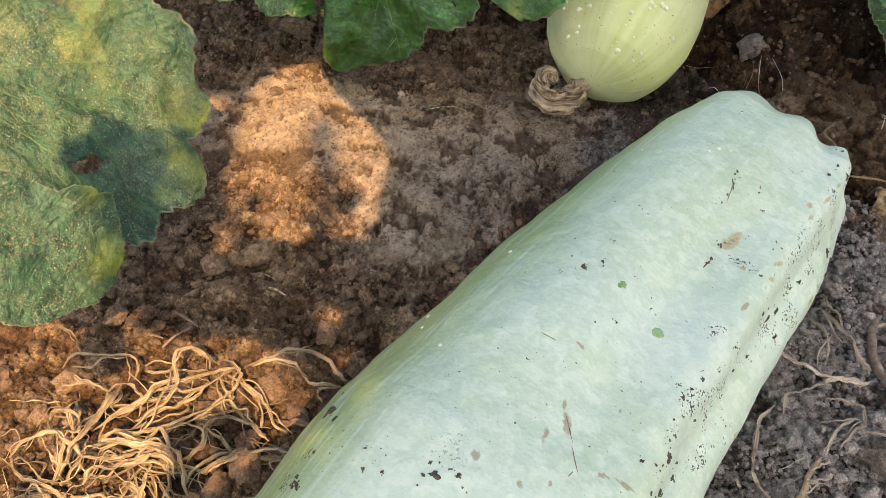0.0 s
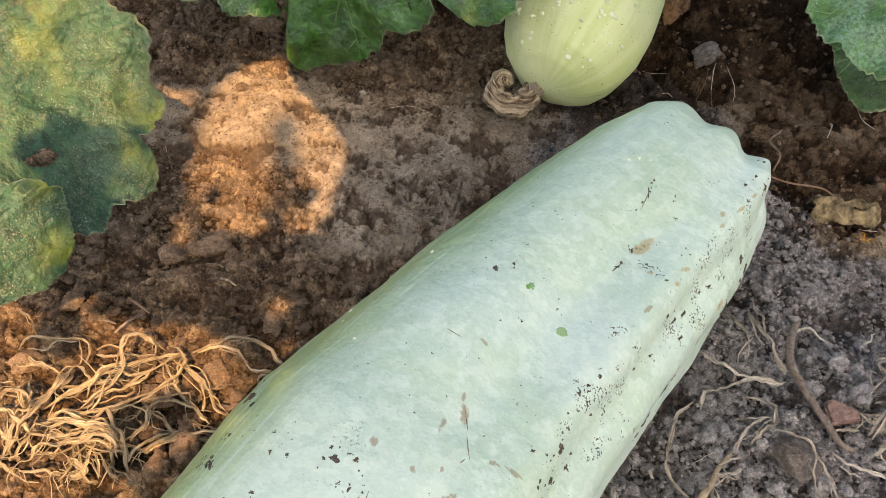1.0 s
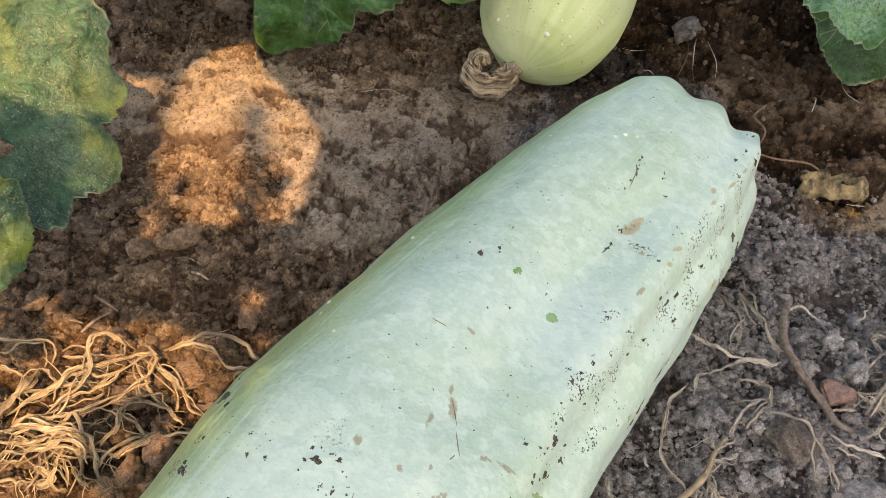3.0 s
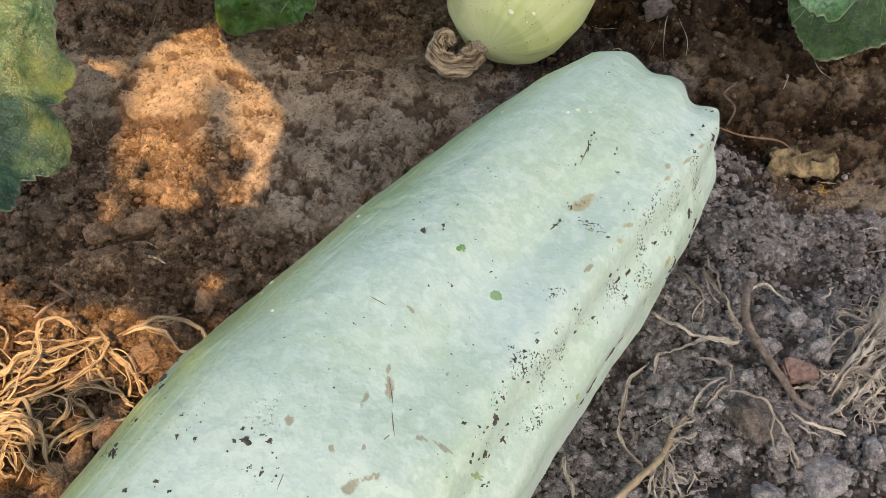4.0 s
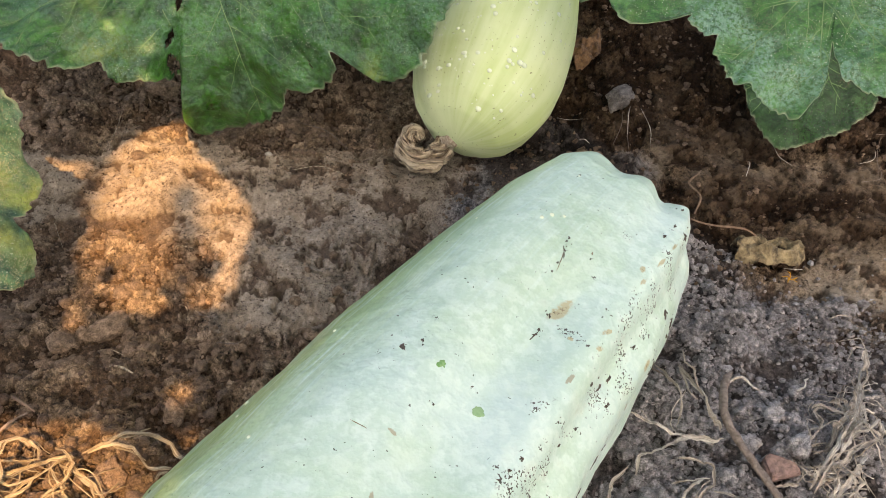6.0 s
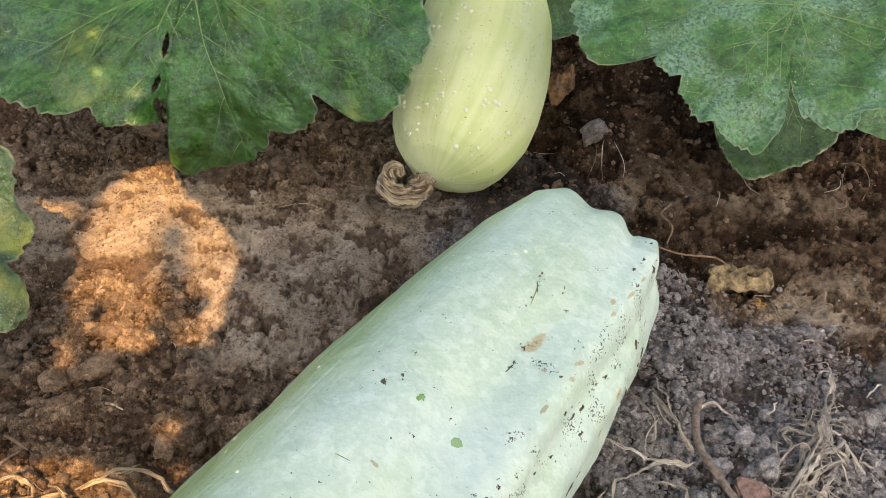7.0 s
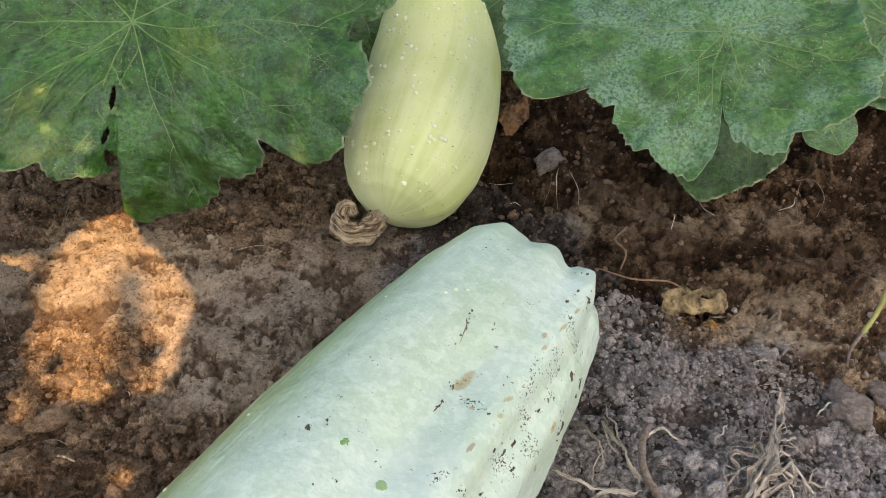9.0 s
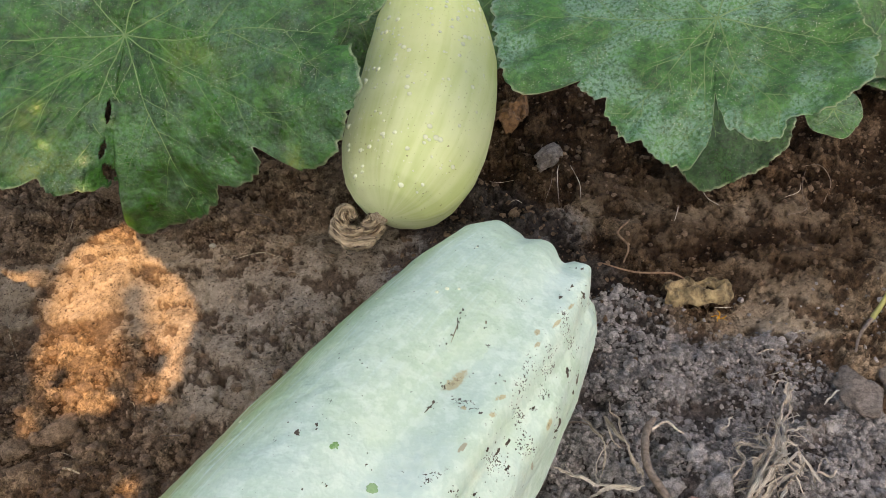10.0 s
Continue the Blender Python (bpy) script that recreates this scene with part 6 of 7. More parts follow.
strand([(0.271, 0.35, 0.004), (0.282, 0.347, 0.006), (0.288, 0.344, 0.006), (0.288, 0.333, 0.006), (0.279, 0.327, 0.006), (0.272, 0.321, 0.004)], 0.0035, "curled dry root strand on crumbs", STRAW_PALE, 205)
strand([(0.265, 0.336, 0.002), (0.276, 0.334, 0.006), (0.286, 0.336, 0.004)], 0.0025, "flat dry fibre on crumbs", STRAW_PALE, 206)
strand([(0.242, 0.347, 0.003), (0.232, 0.338, 0.006), (0.227, 0.326, 0.006), (0.223, 0.312, 0.006), (0.223, 0.299, 0.004), (0.228, 0.29, 0.004), (0.234, 0.281, 0.002)], 0.0045, "limp brown vine strand on grey soil", STRAW_PALE, 207)
strand([(0.264, 0.315, 0.004), (0.266, 0.322, 0.008), (0.274, 0.332, 0.006), (0.281, 0.335, 0.006)], 0.003, "bent dry strand on crumbs", STRAW_PALE, 208)
strand([(0.284, 0.325, 0.012), (0.292, 0.32, 0.018), (0.299, 0.315, 0.02), (0.304, 0.309, 0.016), (0.304, 0.302, 0.01), (0.307, 0.294, 0.004), (0.315, 0.293, 0.002)], 0.004, "dry ribbon draped over a clod", STRAW_PALE, 209)
strand([(0.304, 0.309, 0.016), (0.311, 0.304, 0.01), (0.317, 0.298, 0.006), (0.32, 0.288, 0.002)], 0.0035, "dry ribbon hanging beside a clod", STRAW_PALE, 210)
strand([(0.321, 0.319, 0.003), (0.329, 0.311, 0.006), (0.339, 0.309, 0.006), (0.351, 0.308, 0.003)], 0.0045, "flat dry straw piece on crumbs", STRAW_PALE, 211)
strand([(0.322, 0.332, 0.003), (0.33, 0.335, 0.005), (0.339, 0.337, 0.003)], 0.004, "pale straw flake below a brick piece", STRAW_PALE, 212)
strand([(0.351, 0.365, 0.003), (0.358, 0.369, 0.006), (0.367, 0.378, 0.006), (0.365, 0.386, 0.006), (0.371, 0.39, 0.008), (0.386, 0.387, 0.006)], 0.0035, "curled pale straw loop", STRAW_PALE, 213)
strand([(0.353, 0.361, 0.003), (0.36, 0.364, 0.004), (0.366, 0.365, 0.004)], 0.003, "short tan straw piece", STRAW_PALE, 214)
strand([(0.191, 0.288, 0.003), (0.191, 0.279, 0.004), (0.192, 0.272, 0.004), (0.193, 0.263, 0.002)], 0.0045, "brown straw flake beside the squash", STRAW_PALE, 215)
strand([(0.212, 0.3, 0.003), (0.213, 0.297, 0.004), (0.215, 0.295, 0.003)], 0.004, "small tan chip of stem on crumbs", STRAW_PALE, 216)
strand([(0.361, 0.405, 0.003), (0.367, 0.408, 0.004), (0.37, 0.414, 0.004), (0.374, 0.418, 0.003)], 0.002, "tiny curled white straw", PAPER_STRAW, 369)
strand([(0.436, 0.42, 0.01), (0.445, 0.428, 0.01), (0.452, 0.433, 0.01)], 0.003, "straw piece on a large clod", PAPER_STRAW, 370)


def rest_at(x, y, r=0.004):
    """Height at which a small flat thing comes to rest."""
    gx, gy = np.meshgrid(np.linspace(x - r, x + r, 7), np.linspace(y - r, y + r, 7))
    return float(np.percentile(soil_height(gx, gy), 85))


def on_soil(points, rise):
    return [(x, y, rest_at(x, y) + rise + h) for x, y, h in points]


tagged(tube("broken_twig", above([(x, y, h + 0.004) for x, y, h in ((0.318, 0.413, 0.003), (0.311, 0.403, 0.005), (0.305, 0.389, 0.006), (0.303, 0.372, 0.005), (0.306, 0.360, 0.005), (0.312, 0.347, 0.004), (0.319, 0.333, 0.004), (0.324, 0.324, 0.004), (0.333, 0.320, 0.003))]), [0.0013, 0.0027, 0.0026, 0.0025, 0.0024, 0.0023, 0.0022, 0.0018, 0.0012], TWIG, knots=0.35, seed=3), "bent grey-brown twig lying on grey soil", "twig")
tagged(tube("twig_fibre", on_soil([(0.318, 0.413, 0.004), (0.328, 0.416, 0.006), (0.334, 0.408, 0.003), (0.340, 0.404, 0.0)], 0.002), [0.0011, 0.0008, 0.0005], STRAW_PALE, seed=4), "thin pale root fibre beside a twig", "root")
tagged(tube("straw_stick", above([(0.205, 0.250, 0.002), (0.217, 0.264, 0.004), (0.230, 0.276, 0.006), (0.244, 0.289, 0.008), (0.251, 0.302, 0.008), (0.260, 0.313, 0.006)]), [0.0021, 0.0020, 0.0019, 0.0018, 0.0014, 0.0008], TAN_STEM, knots=0.3, seed=5), "straight tan dry stem on grey soil", "dry stem")
tagged(tube("thin_twig", above([(-0.123, 0.360, 0.003), (-0.117, 0.368, 0.005), (-0.110, 0.377, 0.003)]), [0.0007, 0.0008, 0.0004], TWIG, seed=41), "thin dry twig on brown soil", "twig")
tagged(tube("thin_twig", above([(-0.123, 0.389, 0.003), (-0.114, 0.383, 0.004), (-0.106, 0.378, 0.003)]), [0.0009, 0.0010, 0.0005], REDTWIG, seed=42), "thin reddish twig on brown soil", "twig")
tagged(tube("thin_twig", above([(-0.136, 0.370, 0.002), (-0.130, 0.369, 0.003), (-0.125, 0.368, 0.002)]), [0.0006, 0.0007, 0.0004], TWIG, seed=43), "thin dry twig on brown soil", "twig")
tagged(tube("dry_straw", above([(-0.073, 0.416, 0.002), (-0.066, 0.414, 0.004), (-0.058, 0.411, 0.002)]), [0.0006, 0.0008, 0.0005], STRAW, seed=44), "short golden straw stem on brown soil", "dry stem")
tagged(ribbon("bark_chip", above([(-0.047, 0.316, 0.004), (-0.036, 0.314, 0.006), (-0.026, 0.314, 0.005)]), 0.007, REDTWIG, None, 0.2, 0.1, 0.15, 5), "flat reddish bark chip beside the squash", "bark chip")
stalk = empty("withered_stalk")
tube("lower_stalk", on_soil([(0.480, 0.469, 0.0), (0.494, 0.490, 0.006), (0.512, 0.508, 0.010)], 0.003), [0.0009, 0.0013, 0.0016], TWIG, stalk, seed=6)
tube("upper_stalk", on_soil([(0.512, 0.508, 0.010), (0.532, 0.528, 0.016), (0.562, 0.566, 0.022), (0.60, 0.60, 0.03)], 0.003), [0.0019, 0.0021, 0.0021, 0.0021], STALK, stalk, seed=7)
tagged(stalk, "thin stalk, yellow-green above and brown below", "stalk")
tagged(tube("dry_tendril", on_soil([(0.318, 0.583, 0.002), (0.345, 0.572, 0.006), (0.375, 0.567, 0.010), (0.392, 0.562, 0.008)], 0.002), [0.0005, 0.0008, 0.0008, 0.0005], REDTWIG, seed=8), "thin dry tendril over a shrivelled leaf", "twig")
tagged(tube("curled_root", on_soil([(0.338, 0.585, 0.0), (0.345, 0.600, 0.004), (0.340, 0.618, 0.005), (0.350, 0.630, 0.004), (0.356, 0.640, 0.0)], 0.002), [0.0006, 0.0010, 0.0009, 0.0005], REDTWIG, seed=9), "short curled root on dark soil", "root")
for k, (x0, y0, x1, y1, r) in enumerate([(0.262, 0.425, 0.285, 0.408, 0.0018), (-0.136, 0.63, -0.131, 0.685, 0.0009), (-0.160, 0.60, -0.138, 0.53, 0.0009), (0.06, 0.65, 0.018, 0.68, 0.0012), (0.018, 0.62, 0.06, 0.615, 0.0011), (0.044, 0.492, 0.058, 0.497, 0.0012), (-0.012, 0.438, 0.005, 0.446, 0.0012), (-0.085, 0.434, -0.066, 0.428, 0.001), (0.068, 0.535, 0.08, 0.528, 0.0009), (0.118, 0.565, 0.128, 0.552, 0.0009), (-0.055, 0.52, -0.042, 0.528, 0.0008), (0.24, 0.70, 0.262, 0.70, 0.0008), (0.47, 0.42, 0.486, 0.436, 0.0012), (0.445, 0.505, 0.462, 0.51, 0.0016), (0.405, 0.545, 0.42, 0.545, 0.0012), (0.40, 0.415, 0.41, 0.425, 0.0014), (0.44, 0.655, 0.432, 0.683, 0.0008), (0.5, 0.66, 0.52, 0.675, 0.0012), (0.51, 0.64, 0.535, 0.70, 0.0007), (0.305, 0.71, 0.300, 0.68, 0.0009), (0.315, 0.71, 0.318, 0.67, 0.0008), (-0.03, 0.47, -0.014, 0.462, 0.001), (-0.045, 0.48, -0.035, 0.462, 0.0009)]):
    mx, my = (x0 + x1) / 2 + 0.004 * math.sin(k * 2.3), (y0 + y1) / 2 + 0.004 * math.cos(k * 1.7)
    tagged(tube("straw_bit", on_soil([(x0, y0, 0), (mx, my, 0.001), (x1, y1, 0)], 0.0012), [r * 0.2, r * 0.36, r * 0.16], (STRAW_PALE if x0 > 0.2 else STRAW) if k % 3 else TWIG, seed=k + 20, sides=7, count=16), "small dry straw bit on the soil", "straw bit", group="straw bits")

for label, points, r in (
        ("thin curled root fibre on damp soil", [(0.531, 0.702), (0.546, 0.697), (0.547, 0.674), (0.533, 0.652)], 0.0007),
        ("fine root fibre on damp soil", [(0.493, 0.635), (0.511, 0.639), (0.517, 0.665)], 0.0005),
        ("short pale straw standing in damp soil", [(0.396, 0.64), (0.402, 0.653), (0.406, 0.664)], 0.0007),
        ("fine root hanging from a clod", [(0.298, 0.704), (0.294, 0.687), (0.287, 0.674)], 0.0005),
        ("fine root hanging from a clod", [(0.301, 0.7), (0.3, 0.682), (0.298, 0.663)], 0.0005),
        ("pale straw bit on damp soil", [(0.257, 0.676), (0.262, 0.677), (0.267, 0.677)], 0.0006),
        ("pale dry stick on damp soil", [(0.415, 0.483), (0.424, 0.486), (0.432, 0.486)], 0.0009)):
    tagged(tube("root_fibre", on_soil([(x, y, 0.0015 * (k % 2)) for k, (x, y) in enumerate(points)], 0.0015), [0.35 * r, 0.6 * r, 0.3 * r], STRAW_PALE if "straw" in label or "stick" in label else TWIG, seed=len(points) + 60, sides=7, count=24), label, "root")

# ---- shrivelled leaf with a hole ----
def crumpled(name, place, long, wide, mat, seed, turn, hole=True, high=0.008):
    n, m = 34, 30
    u, v = np.meshgrid(np.linspace(-1, 1, n), np.linspace(-1, 1, m), indexing="ij")
    x = u * long / 2 * (1 + 0.12 * perlin(v * 1.5, u * 0 + seed, seed))
    y = v * wide / 2 * (1 - 0.45 * np.abs(u) ** 2.5) * (1 + 0.25 * perlin(u * 2, v * 0 + seed, seed + 1))
    z = high * (1 - v ** 2) * 0.8 + 0.0075 * fbm(u * 1.5 + seed, v * 1.2, 4, seed + 2, 0.5)
    c, s = math.cos(turn), math.sin(turn)
    px, py = place[0] + x * c - y * s, place[1] + x * s + y * c
    verts = np.stack([px, py, z + place[2]], -1).reshape(-1, 3)
    f = grid_faces(n, m)
    if hole:
        uc, vc = u.reshape(-1)[f].mean(1), v.reshape(-1)[f].mean(1)
        f = f[((uc - 0.35) / 0.16) ** 2 + ((vc + 0.05) / 0.28) ** 2 > 1]
    ob = mesh_object(name, verts, f.tolist(), mat, vectors={"flat": verts})
    sol = ob.modifiers.new("thickness", "SOLIDIFY")
    sol.thickness, sol.offset = 0.0007, 0
    return ob


tagged(crumpled("shrivelled_leaf", (0.392, 0.556, rest_at(0.392, 0.556, 0.02) + 0.004), 0.054, 0.028, TANLEAF, 4, 0.05, high=0.007), "shrivelled tan leaf with a hole on dark soil", "dry leaf")
tagged(crumpled("shrivelled_flower", (0.268, 0.775, ground_at(0.268, 0.775) + 0.002), 0.046, 0.030, BROWN_DRY, 9, 0.9, False, 0.016), "small shrivelled brown blossom on dark soil", "dry flower")
blossom = empty("blossom_scrap")
for k in range(5):
    a = k * 1.25
    x, y = 0.403, 0.529
    z = rest_at(x, y) + 0.002
    ribbon("petal", [(x, y, z), (x + 0.003 * math.cos(a), y + 0.003 * math.sin(a), z + 0.002), (x + 0.006 * math.cos(a + 0.4), y + 0.006 * math.sin(a + 0.4), z + 0.001)], 0.0014, BLOSSOM, blossom, 1.0, 0.2, 0.3, k, 12)
tagged(blossom, "tiny orange petal scrap on the soil", "petal")

# ---- clods and stones ----
for x, y, w, d, h, mat, label in [
    (0.298, 0.315, 0.029, 0.025, 0.021, CLOD_TAUPE, "grey-brown soil clod under a dry ribbon"), (0.337, 0.286, 0.030, 0.025, 0.018, CLOD_GREY, "broad grey soil clod"), (0.304, 0.274, 0.019, 0.016, 0.013, CLOD_GREY, "rough grey soil clod"),
    (0.470, 0.432, 0.038, 0.032, 0.012, CLOD_TAUPE, "large brown soil clod with a straw on it"), (0.505, 0.447, 0.030, 0.028, 0.012, CLOD_TAUPE, "broken brown soil clod"), (0.53, 0.48, 0.026, 0.022, 0.010, CLOD_TAUPE, "broken brown soil clod"),
    (0.249, 0.326, 0.0123, 0.0107, 0.0093, CLOD_GREY, "round grey soil lump"), (0.252, 0.315, 0.0107, 0.009, 0.0085, CLOD_GREY, "round grey soil lump"), (0.242, 0.3, 0.0115, 0.0098, 0.0093, CLOD_GREY, "round grey soil lump"), (0.338, 0.384, 0.0148, 0.0123, 0.011, CLOD_GREY, "small grey soil clod"), (0.35, 0.382, 0.0115, 0.0098, 0.0093, CLOD_GREY, "small grey soil clod"), (0.319, 0.365, 0.0123, 0.0107, 0.0093, CLOD_GREY, "small grey soil clod beside a twig"), (0.347, 0.361, 0.0164, 0.0139, 0.0127, CLOD_GREY, "grey soil clod behind a brick piece"), (0.314, 0.303, 0.0164, 0.0139, 0.0127, CLOD_GREY, "small grey soil clod"), (0.327, 0.3, 0.0115, 0.0098, 0.0093, CLOD_GREY, "small grey soil clod"), (0.286, 0.297, 0.0115, 0.0098, 0.0093, CLOD_GREY, "small grey soil clod"), (0.271, 0.293, 0.0131, 0.0115, 0.0102, CLOD_GREY, "small grey soil clod"), (0.369, 0.303, 0.0164, 0.0139, 0.0127, CLOD_GREY, "dark grey soil clod"), (0.298, 0.34, 0.0098, 0.0082, 0.0076, CLOD_GREY, "small grey soil clod"), (0.237, 0.296, 0.0082, 0.0074, 0.0059, CLOD_GREY, "round grey soil lump"), (0.26, 0.33, 0.0098, 0.0082, 0.0076, CLOD_GREY, "round grey soil lump"), (0.313, 0.287, 0.0082, 0.0074, 0.0059, CLOD_GREY, "round grey soil lump"), (0.29, 0.355, 0.0082, 0.0074, 0.0059, CLOD_GREY, "small grey soil clod"), (0.365, 0.41, 0.0115, 0.0098, 0.0093, CLOD_GREY, "small grey soil clod"),
    (0.258, 0.663, 0.012, 0.010, 0.010, CLOD_BROWN, "pale pinkish pebble on dark soil"), (0.298, 0.722, 0.022, 0.036, 0.020, CLOD_TAUPE, "root-bound brown clod with fine roots"),
    (-0.084, 0.456, 0.028, 0.022, 0.016, CLOD_BROWN, "smooth rounded hump of brown soil"), (-0.113, 0.441, 0.020, 0.016, 0.018, CLOD_BROWN, "sunlit brown soil clod"), (-0.099, 0.447, 0.012, 0.010, 0.012, CLOD_BROWN, "sunlit brown soil clod"), (-0.028, 0.388, 0.018, 0.013, 0.014, CLOD_BROWN, "sunlit brown soil clod"),
    (-0.056, 0.284, 0.020, 0.018, 0.018, CLOD_DARKISH, "rough brown soil clod"), (-0.070, 0.274, 0.018, 0.016, 0.016, CLOD_DARKISH, "rough brown soil clod"), (-0.062, 0.306, 0.016, 0.014, 0.013, CLOD_DARKISH, "brown soil clod under straw"), (-0.037, 0.325, 0.020, 0.012, 0.012, CLOD_DARKISH, "brown soil clod beside the squash"), (-0.056, 0.340, 0.024, 0.018, 0.014, CLOD_DARKISH, "brown soil clod under straw"), (-0.088, 0.323, 0.022, 0.018, 0.012, CLOD_DARKISH, "brown soil clod under straw"), (-0.178, 0.309, 0.012, 0.011, 0.010, CLOD_BROWN, "small brown soil clod"), (-0.161, 0.397, 0.010, 0.008, 0.008, CLOD_BROWN, "small brown soil clod"),
    (-0.17, 0.335, 0.02, 0.018, 0.014, CLOD_BROWN, "small brown soil clod"), (-0.105, 0.715, 0.034, 0.02, 0.014, CLOD_BROWN, "flat dark stone in shade"), (-0.16, 0.385, 0.016, 0.014, 0.012, CLOD_BROWN, "small brown soil clod")]:
    tagged(lump("soil_clod", (x, y, rest_at(x, y, w * 0.4)), (w, d, h), mat, int(x * 1000 + y * 77), 4, 0.55, None, 0.32, x * 30), label, "clod", group="soil clods")
for k, (x, y, w) in enumerate([(-0.003, 0.637, 0.006), (-0.12, 0.330, 0.004)]):
    tagged(lump("pale_chip", (x, y, rest_at(x, y)), (w, w * 0.8, w * 0.7), PAPER, k + 3, 2, 0.3, None, 0.2, k), "tiny bleached chip on the soil", "chip", group="pale chips")


def build_brick_scrap():
    bm = bmesh.new()
    for p in ((-0.011, -0.007), (0.012, -0.008), (0.009, 0.001), (-0.004, 0.010), (-0.009, 0.006)):
        for z in (-0.004, 0.004):
            bm.verts.new((p[0] * 0.92, p[1] * 0.92, z + 0.0006 * math.sin(p[0] * 900)))
    bmesh.ops.convex_hull(bm, input=bm.verts)
    bmesh.ops.bevel(bm, geom=bm.edges[:], offset=0.0012, segments=2, affect="EDGES")
    me = bpy.data.meshes.new("brick_scrap")
    bm.to_mesh(me)
    bm.free()
    me.materials.append(BRICK)
    ob = new("brick_scrap", me)
    ob.matrix_world = pose(0.330, 0.346, rest_at(0.330, 0.346, 0.01) + 0.0045, 14, -8, 15)
    tagged(ob, "small broken piece of red brick on grey soil", "brick piece")


build_brick_scrap()


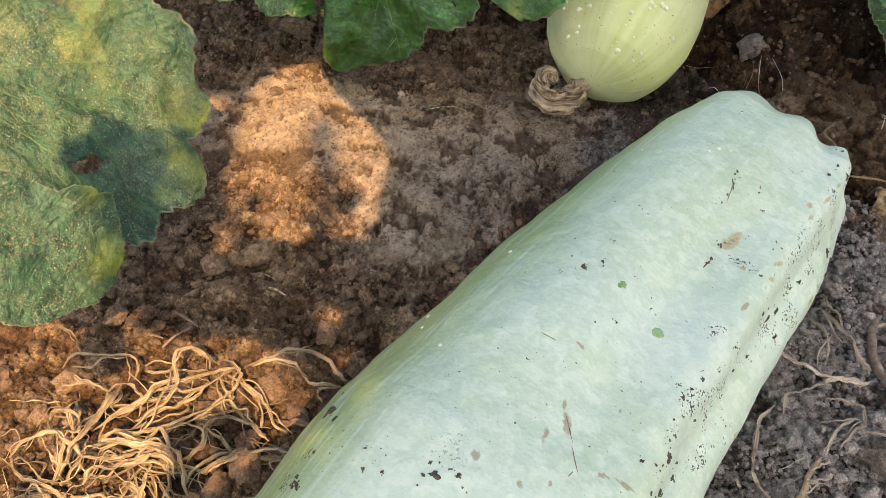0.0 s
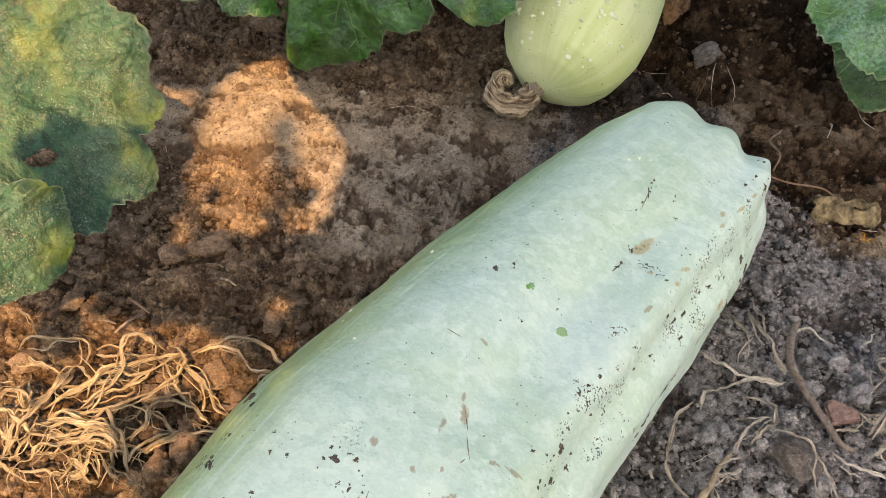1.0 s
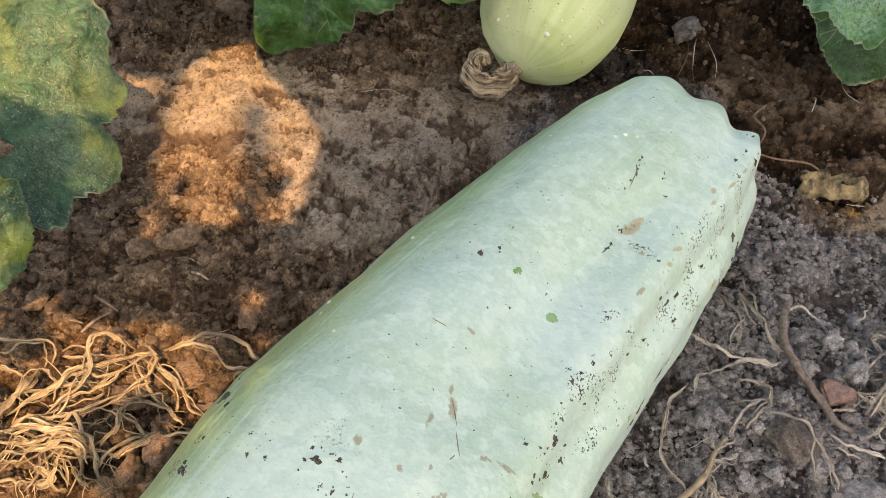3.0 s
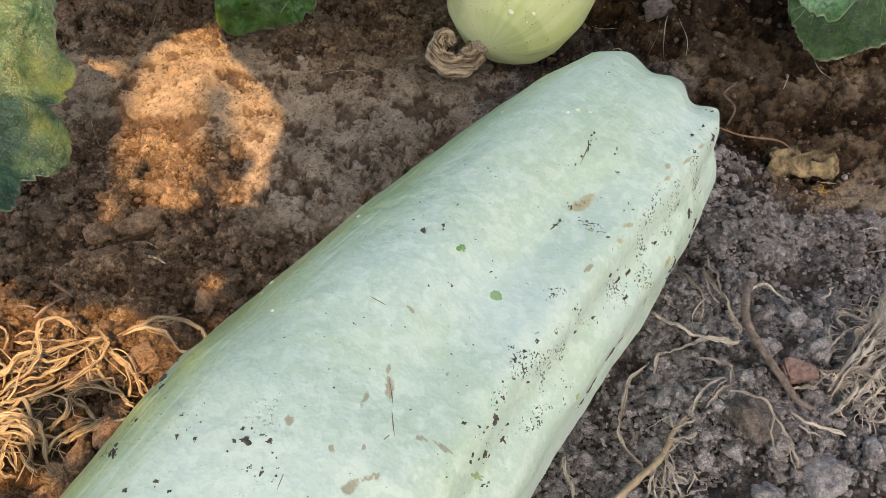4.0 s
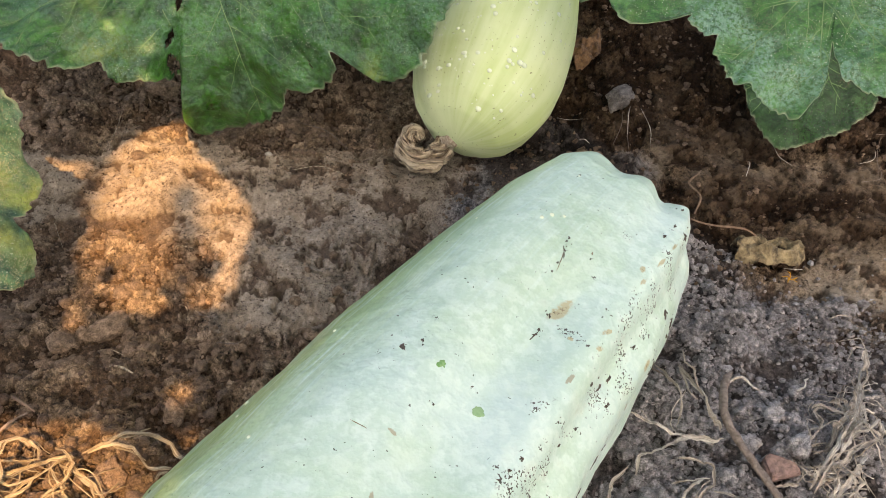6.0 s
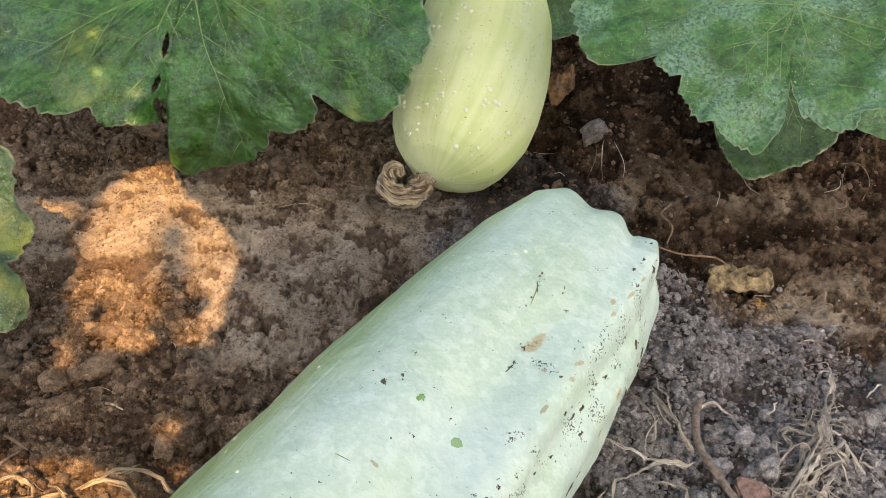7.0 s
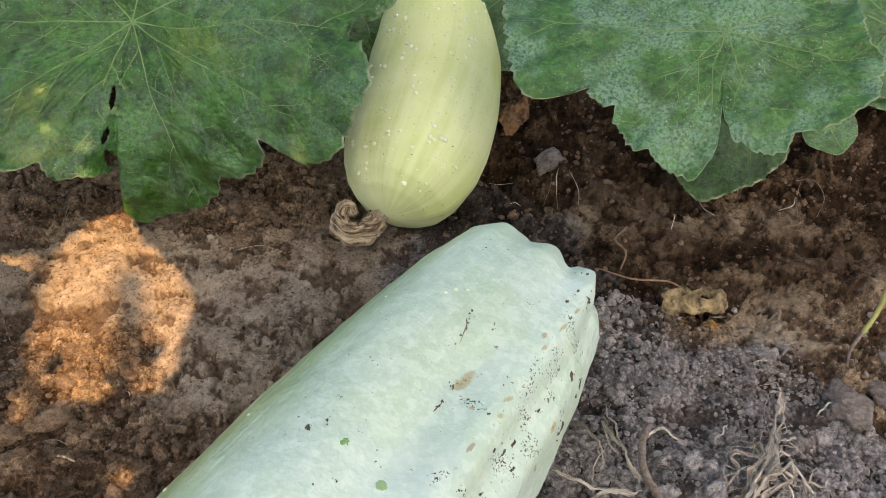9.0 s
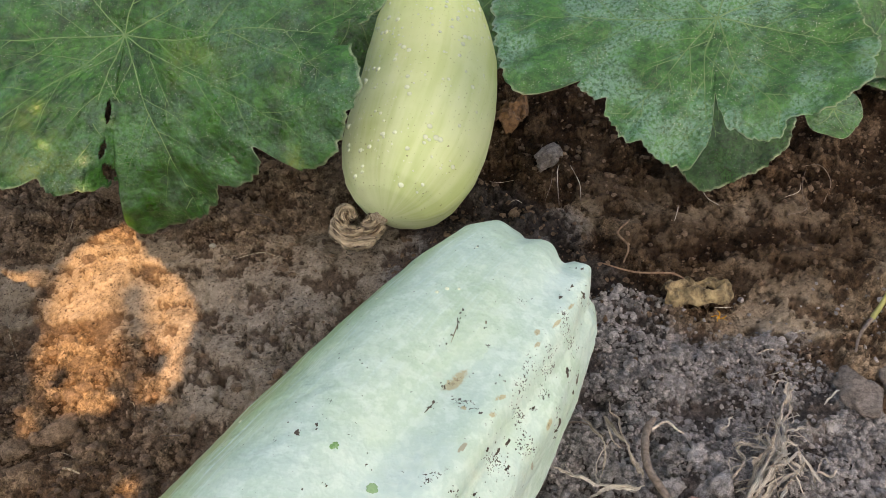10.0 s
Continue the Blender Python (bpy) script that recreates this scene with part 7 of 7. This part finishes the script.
# ---- unseen leaves and a stem, added behind the camera to shade the bed ----
def build_shade_blockers():
    plant = empty("unseen_shade_leaves")
    rng = random.Random(12)
    tube("stem", [(0.75, -0.95, -0.01), (0.72, -0.80, 0.35), (0.62, -0.85, 0.95), (0.45, -1.2, 1.9), (0.40, -1.5, 2.7)], [0.03, 0.028, 0.024, 0.018, 0.008], STALK, plant, seed=2)
    proto = leaf("leaf", (0, 0, 0), (0, 0, 1), [(a, r, z) for a, r, z in SMALL_ROWS], SMALL_VEINS, LEAF, 31, rings=3, spokes=28)
    mesh = proto.data
    bpy.data.objects.remove(proto)
    sun_q = SUN_WAY.to_track_quat("Z", "Y").to_matrix().to_4x4()
    # sunny gaps, as places on the soil
    patch = [(-0.27, 0.48), (-0.165, 0.474), (-0.10, 0.466), (-0.012, 0.473), (-0.008, 0.560), (-0.026, 0.597), (-0.060, 0.628), (-0.076, 0.668), (-0.100, 0.676), (-0.117, 0.640), (-0.150, 0.612), (-0.20, 0.624), (-0.27, 0.64)]
    straw = [(-0.40, 0.10), (-0.095, 0.10), (-0.060, 0.30), (-0.010, 0.345), (-0.014, 0.370), (-0.148, 0.376), (-0.165, 0.465), (-0.40, 0.47)]

    def inside(p, poly):
        hit = False
        for (x0, y0), (x1, y1) in zip(poly, poly[1:] + poly[:1]):
            if (y0 > p[1]) != (y1 > p[1]) and p[0] < x0 + (p[1] - y0) * (x1 - x0) / (y1 - y0):
                hit = not hit
        return hit

    def far_from(p, poly, d):
        if inside(p, poly):
            return False
        for (x0, y0), (x1, y1) in zip(poly, poly[1:] + poly[:1]):
            dx, dy = x1 - x0, y1 - y0
            k = min(1, max(0, ((p[0] - x0) * dx + (p[1] - y0) * dy) / (dx * dx + dy * dy)))
            if math.hypot(p[0] - x0 - k * dx, p[1] - y0 - k * dy) < d:
                return False
        return True

    def hang(p, size, along, lean):
        ob = new("leaf", mesh)
        ob.parent = plant
        ob.matrix_local = Matrix.Translation(Vector((p[0], p[1], 0)) + SUN_WAY * along) @ sun_q @ pose(0, 0, 0, rng.uniform(-lean, lean), rng.uniform(-lean, lean), rng.uniform(0, 360)) @ Matrix.Scale(size, 4)

    # small leaves added out of view to cast the shadow on the dusty leaf
    shaded = [(-0.191, 0.494), (-0.168, 0.519), (-0.150, 0.518), (-0.144, 0.497), (-0.143, 0.475), (-0.140, 0.453), (-0.147, 0.439), (-0.163, 0.451), (-0.172, 0.474)]
    for gx in np.arange(-0.190, -0.138, 0.008):
        for gy in np.arange(0.440, 0.522, 0.008):
            if inside((gx, gy), shaded):
                hang((gx + rng.uniform(-0.002, 0.002), gy + rng.uniform(-0.002, 0.002)), rng.uniform(0.09, 0.13), rng.uniform(0.72, 0.82), 15)
    for gy in np.arange(0.485, 0.66, 0.027):
        hang((-0.133 + rng.uniform(-0.005, 0.005), gy), rng.uniform(0.15, 0.22), rng.uniform(2.2, 2.6), 20)
    for gx, gy, size in ((-0.062, 0.585, 0.22), (-0.054, 0.555, 0.20), (-0.048, 0.525, 0.20), (-0.045, 0.497, 0.18)):
        hang((gx, gy), size, 2.6, 15)
    for k in range(8):
        hang((rng.uniform(-0.055, -0.02), rng.uniform(0.600, 0.640)), rng.uniform(0.05, 0.10), rng.uniform(0.8, 1.1), 25)
    for k in range(17):
        hang((rng.uniform(-0.20, -0.03), rng.uniform(0.20, 0.40)), rng.uniform(0.10, 0.26), rng.uniform(0.9, 1.2), 25)
    for k in range(9):
        hang((rng.uniform(-0.10, -0.01), rng.uniform(0.470, 0.515)), rng.uniform(0.05, 0.11), rng.uniform(0.75, 0.95), 25)
    for layer in (0, 1):
        for gx in np.arange(0.17 + 0.05 * layer, 0.85, 0.115):
            for gy in np.arange(0.12 + 0.06 * layer, 1.20, 0.125):
                hang((gx + rng.uniform(-0.02, 0.02), gy + rng.uniform(-0.02, 0.02)), 1.7, rng.uniform(3.2, 3.9), 15)
    gaps = [(-0.108, 0.450, 0.005), (-0.028, 0.399, 0.006), (-0.088, 0.405, 0.001), (-0.128, 0.712, 0.003), (-0.098, 0.702, 0.003), (-0.135, 0.748, 0.003), (-0.085, 0.735, 0.002)]
    for size in (0.9, 0.5, 0.25, 0.14, 0.08):
        r = 0.072 * size
        for gx in np.arange(-0.24, 0.17, r * 1.0):
            for gy in np.arange(0.12, 1.05, r * 1.2):
                p = (gx + rng.uniform(-0.2, 0.2) * r, gy + rng.uniform(-0.2, 0.2) * r)
                near = min(math.hypot(p[0] - ax, p[1] - ay) - ar for ax, ay, ar in gaps)
                if near < r * 1.02 or not (far_from(p, patch, r * 1.02) and far_from(p, straw, r * 1.02)):
                    continue
                if size < 0.8 and near > r * 3.2 and far_from(p, patch, r * 2.6) and far_from(p, straw, r * 2.6):
                    continue
                hang(p, size, rng.uniform(0.95, 1.2), 20)
    tagged(plant, "unseen leaves added to shade the bed", "plant")


build_shade_blockers()
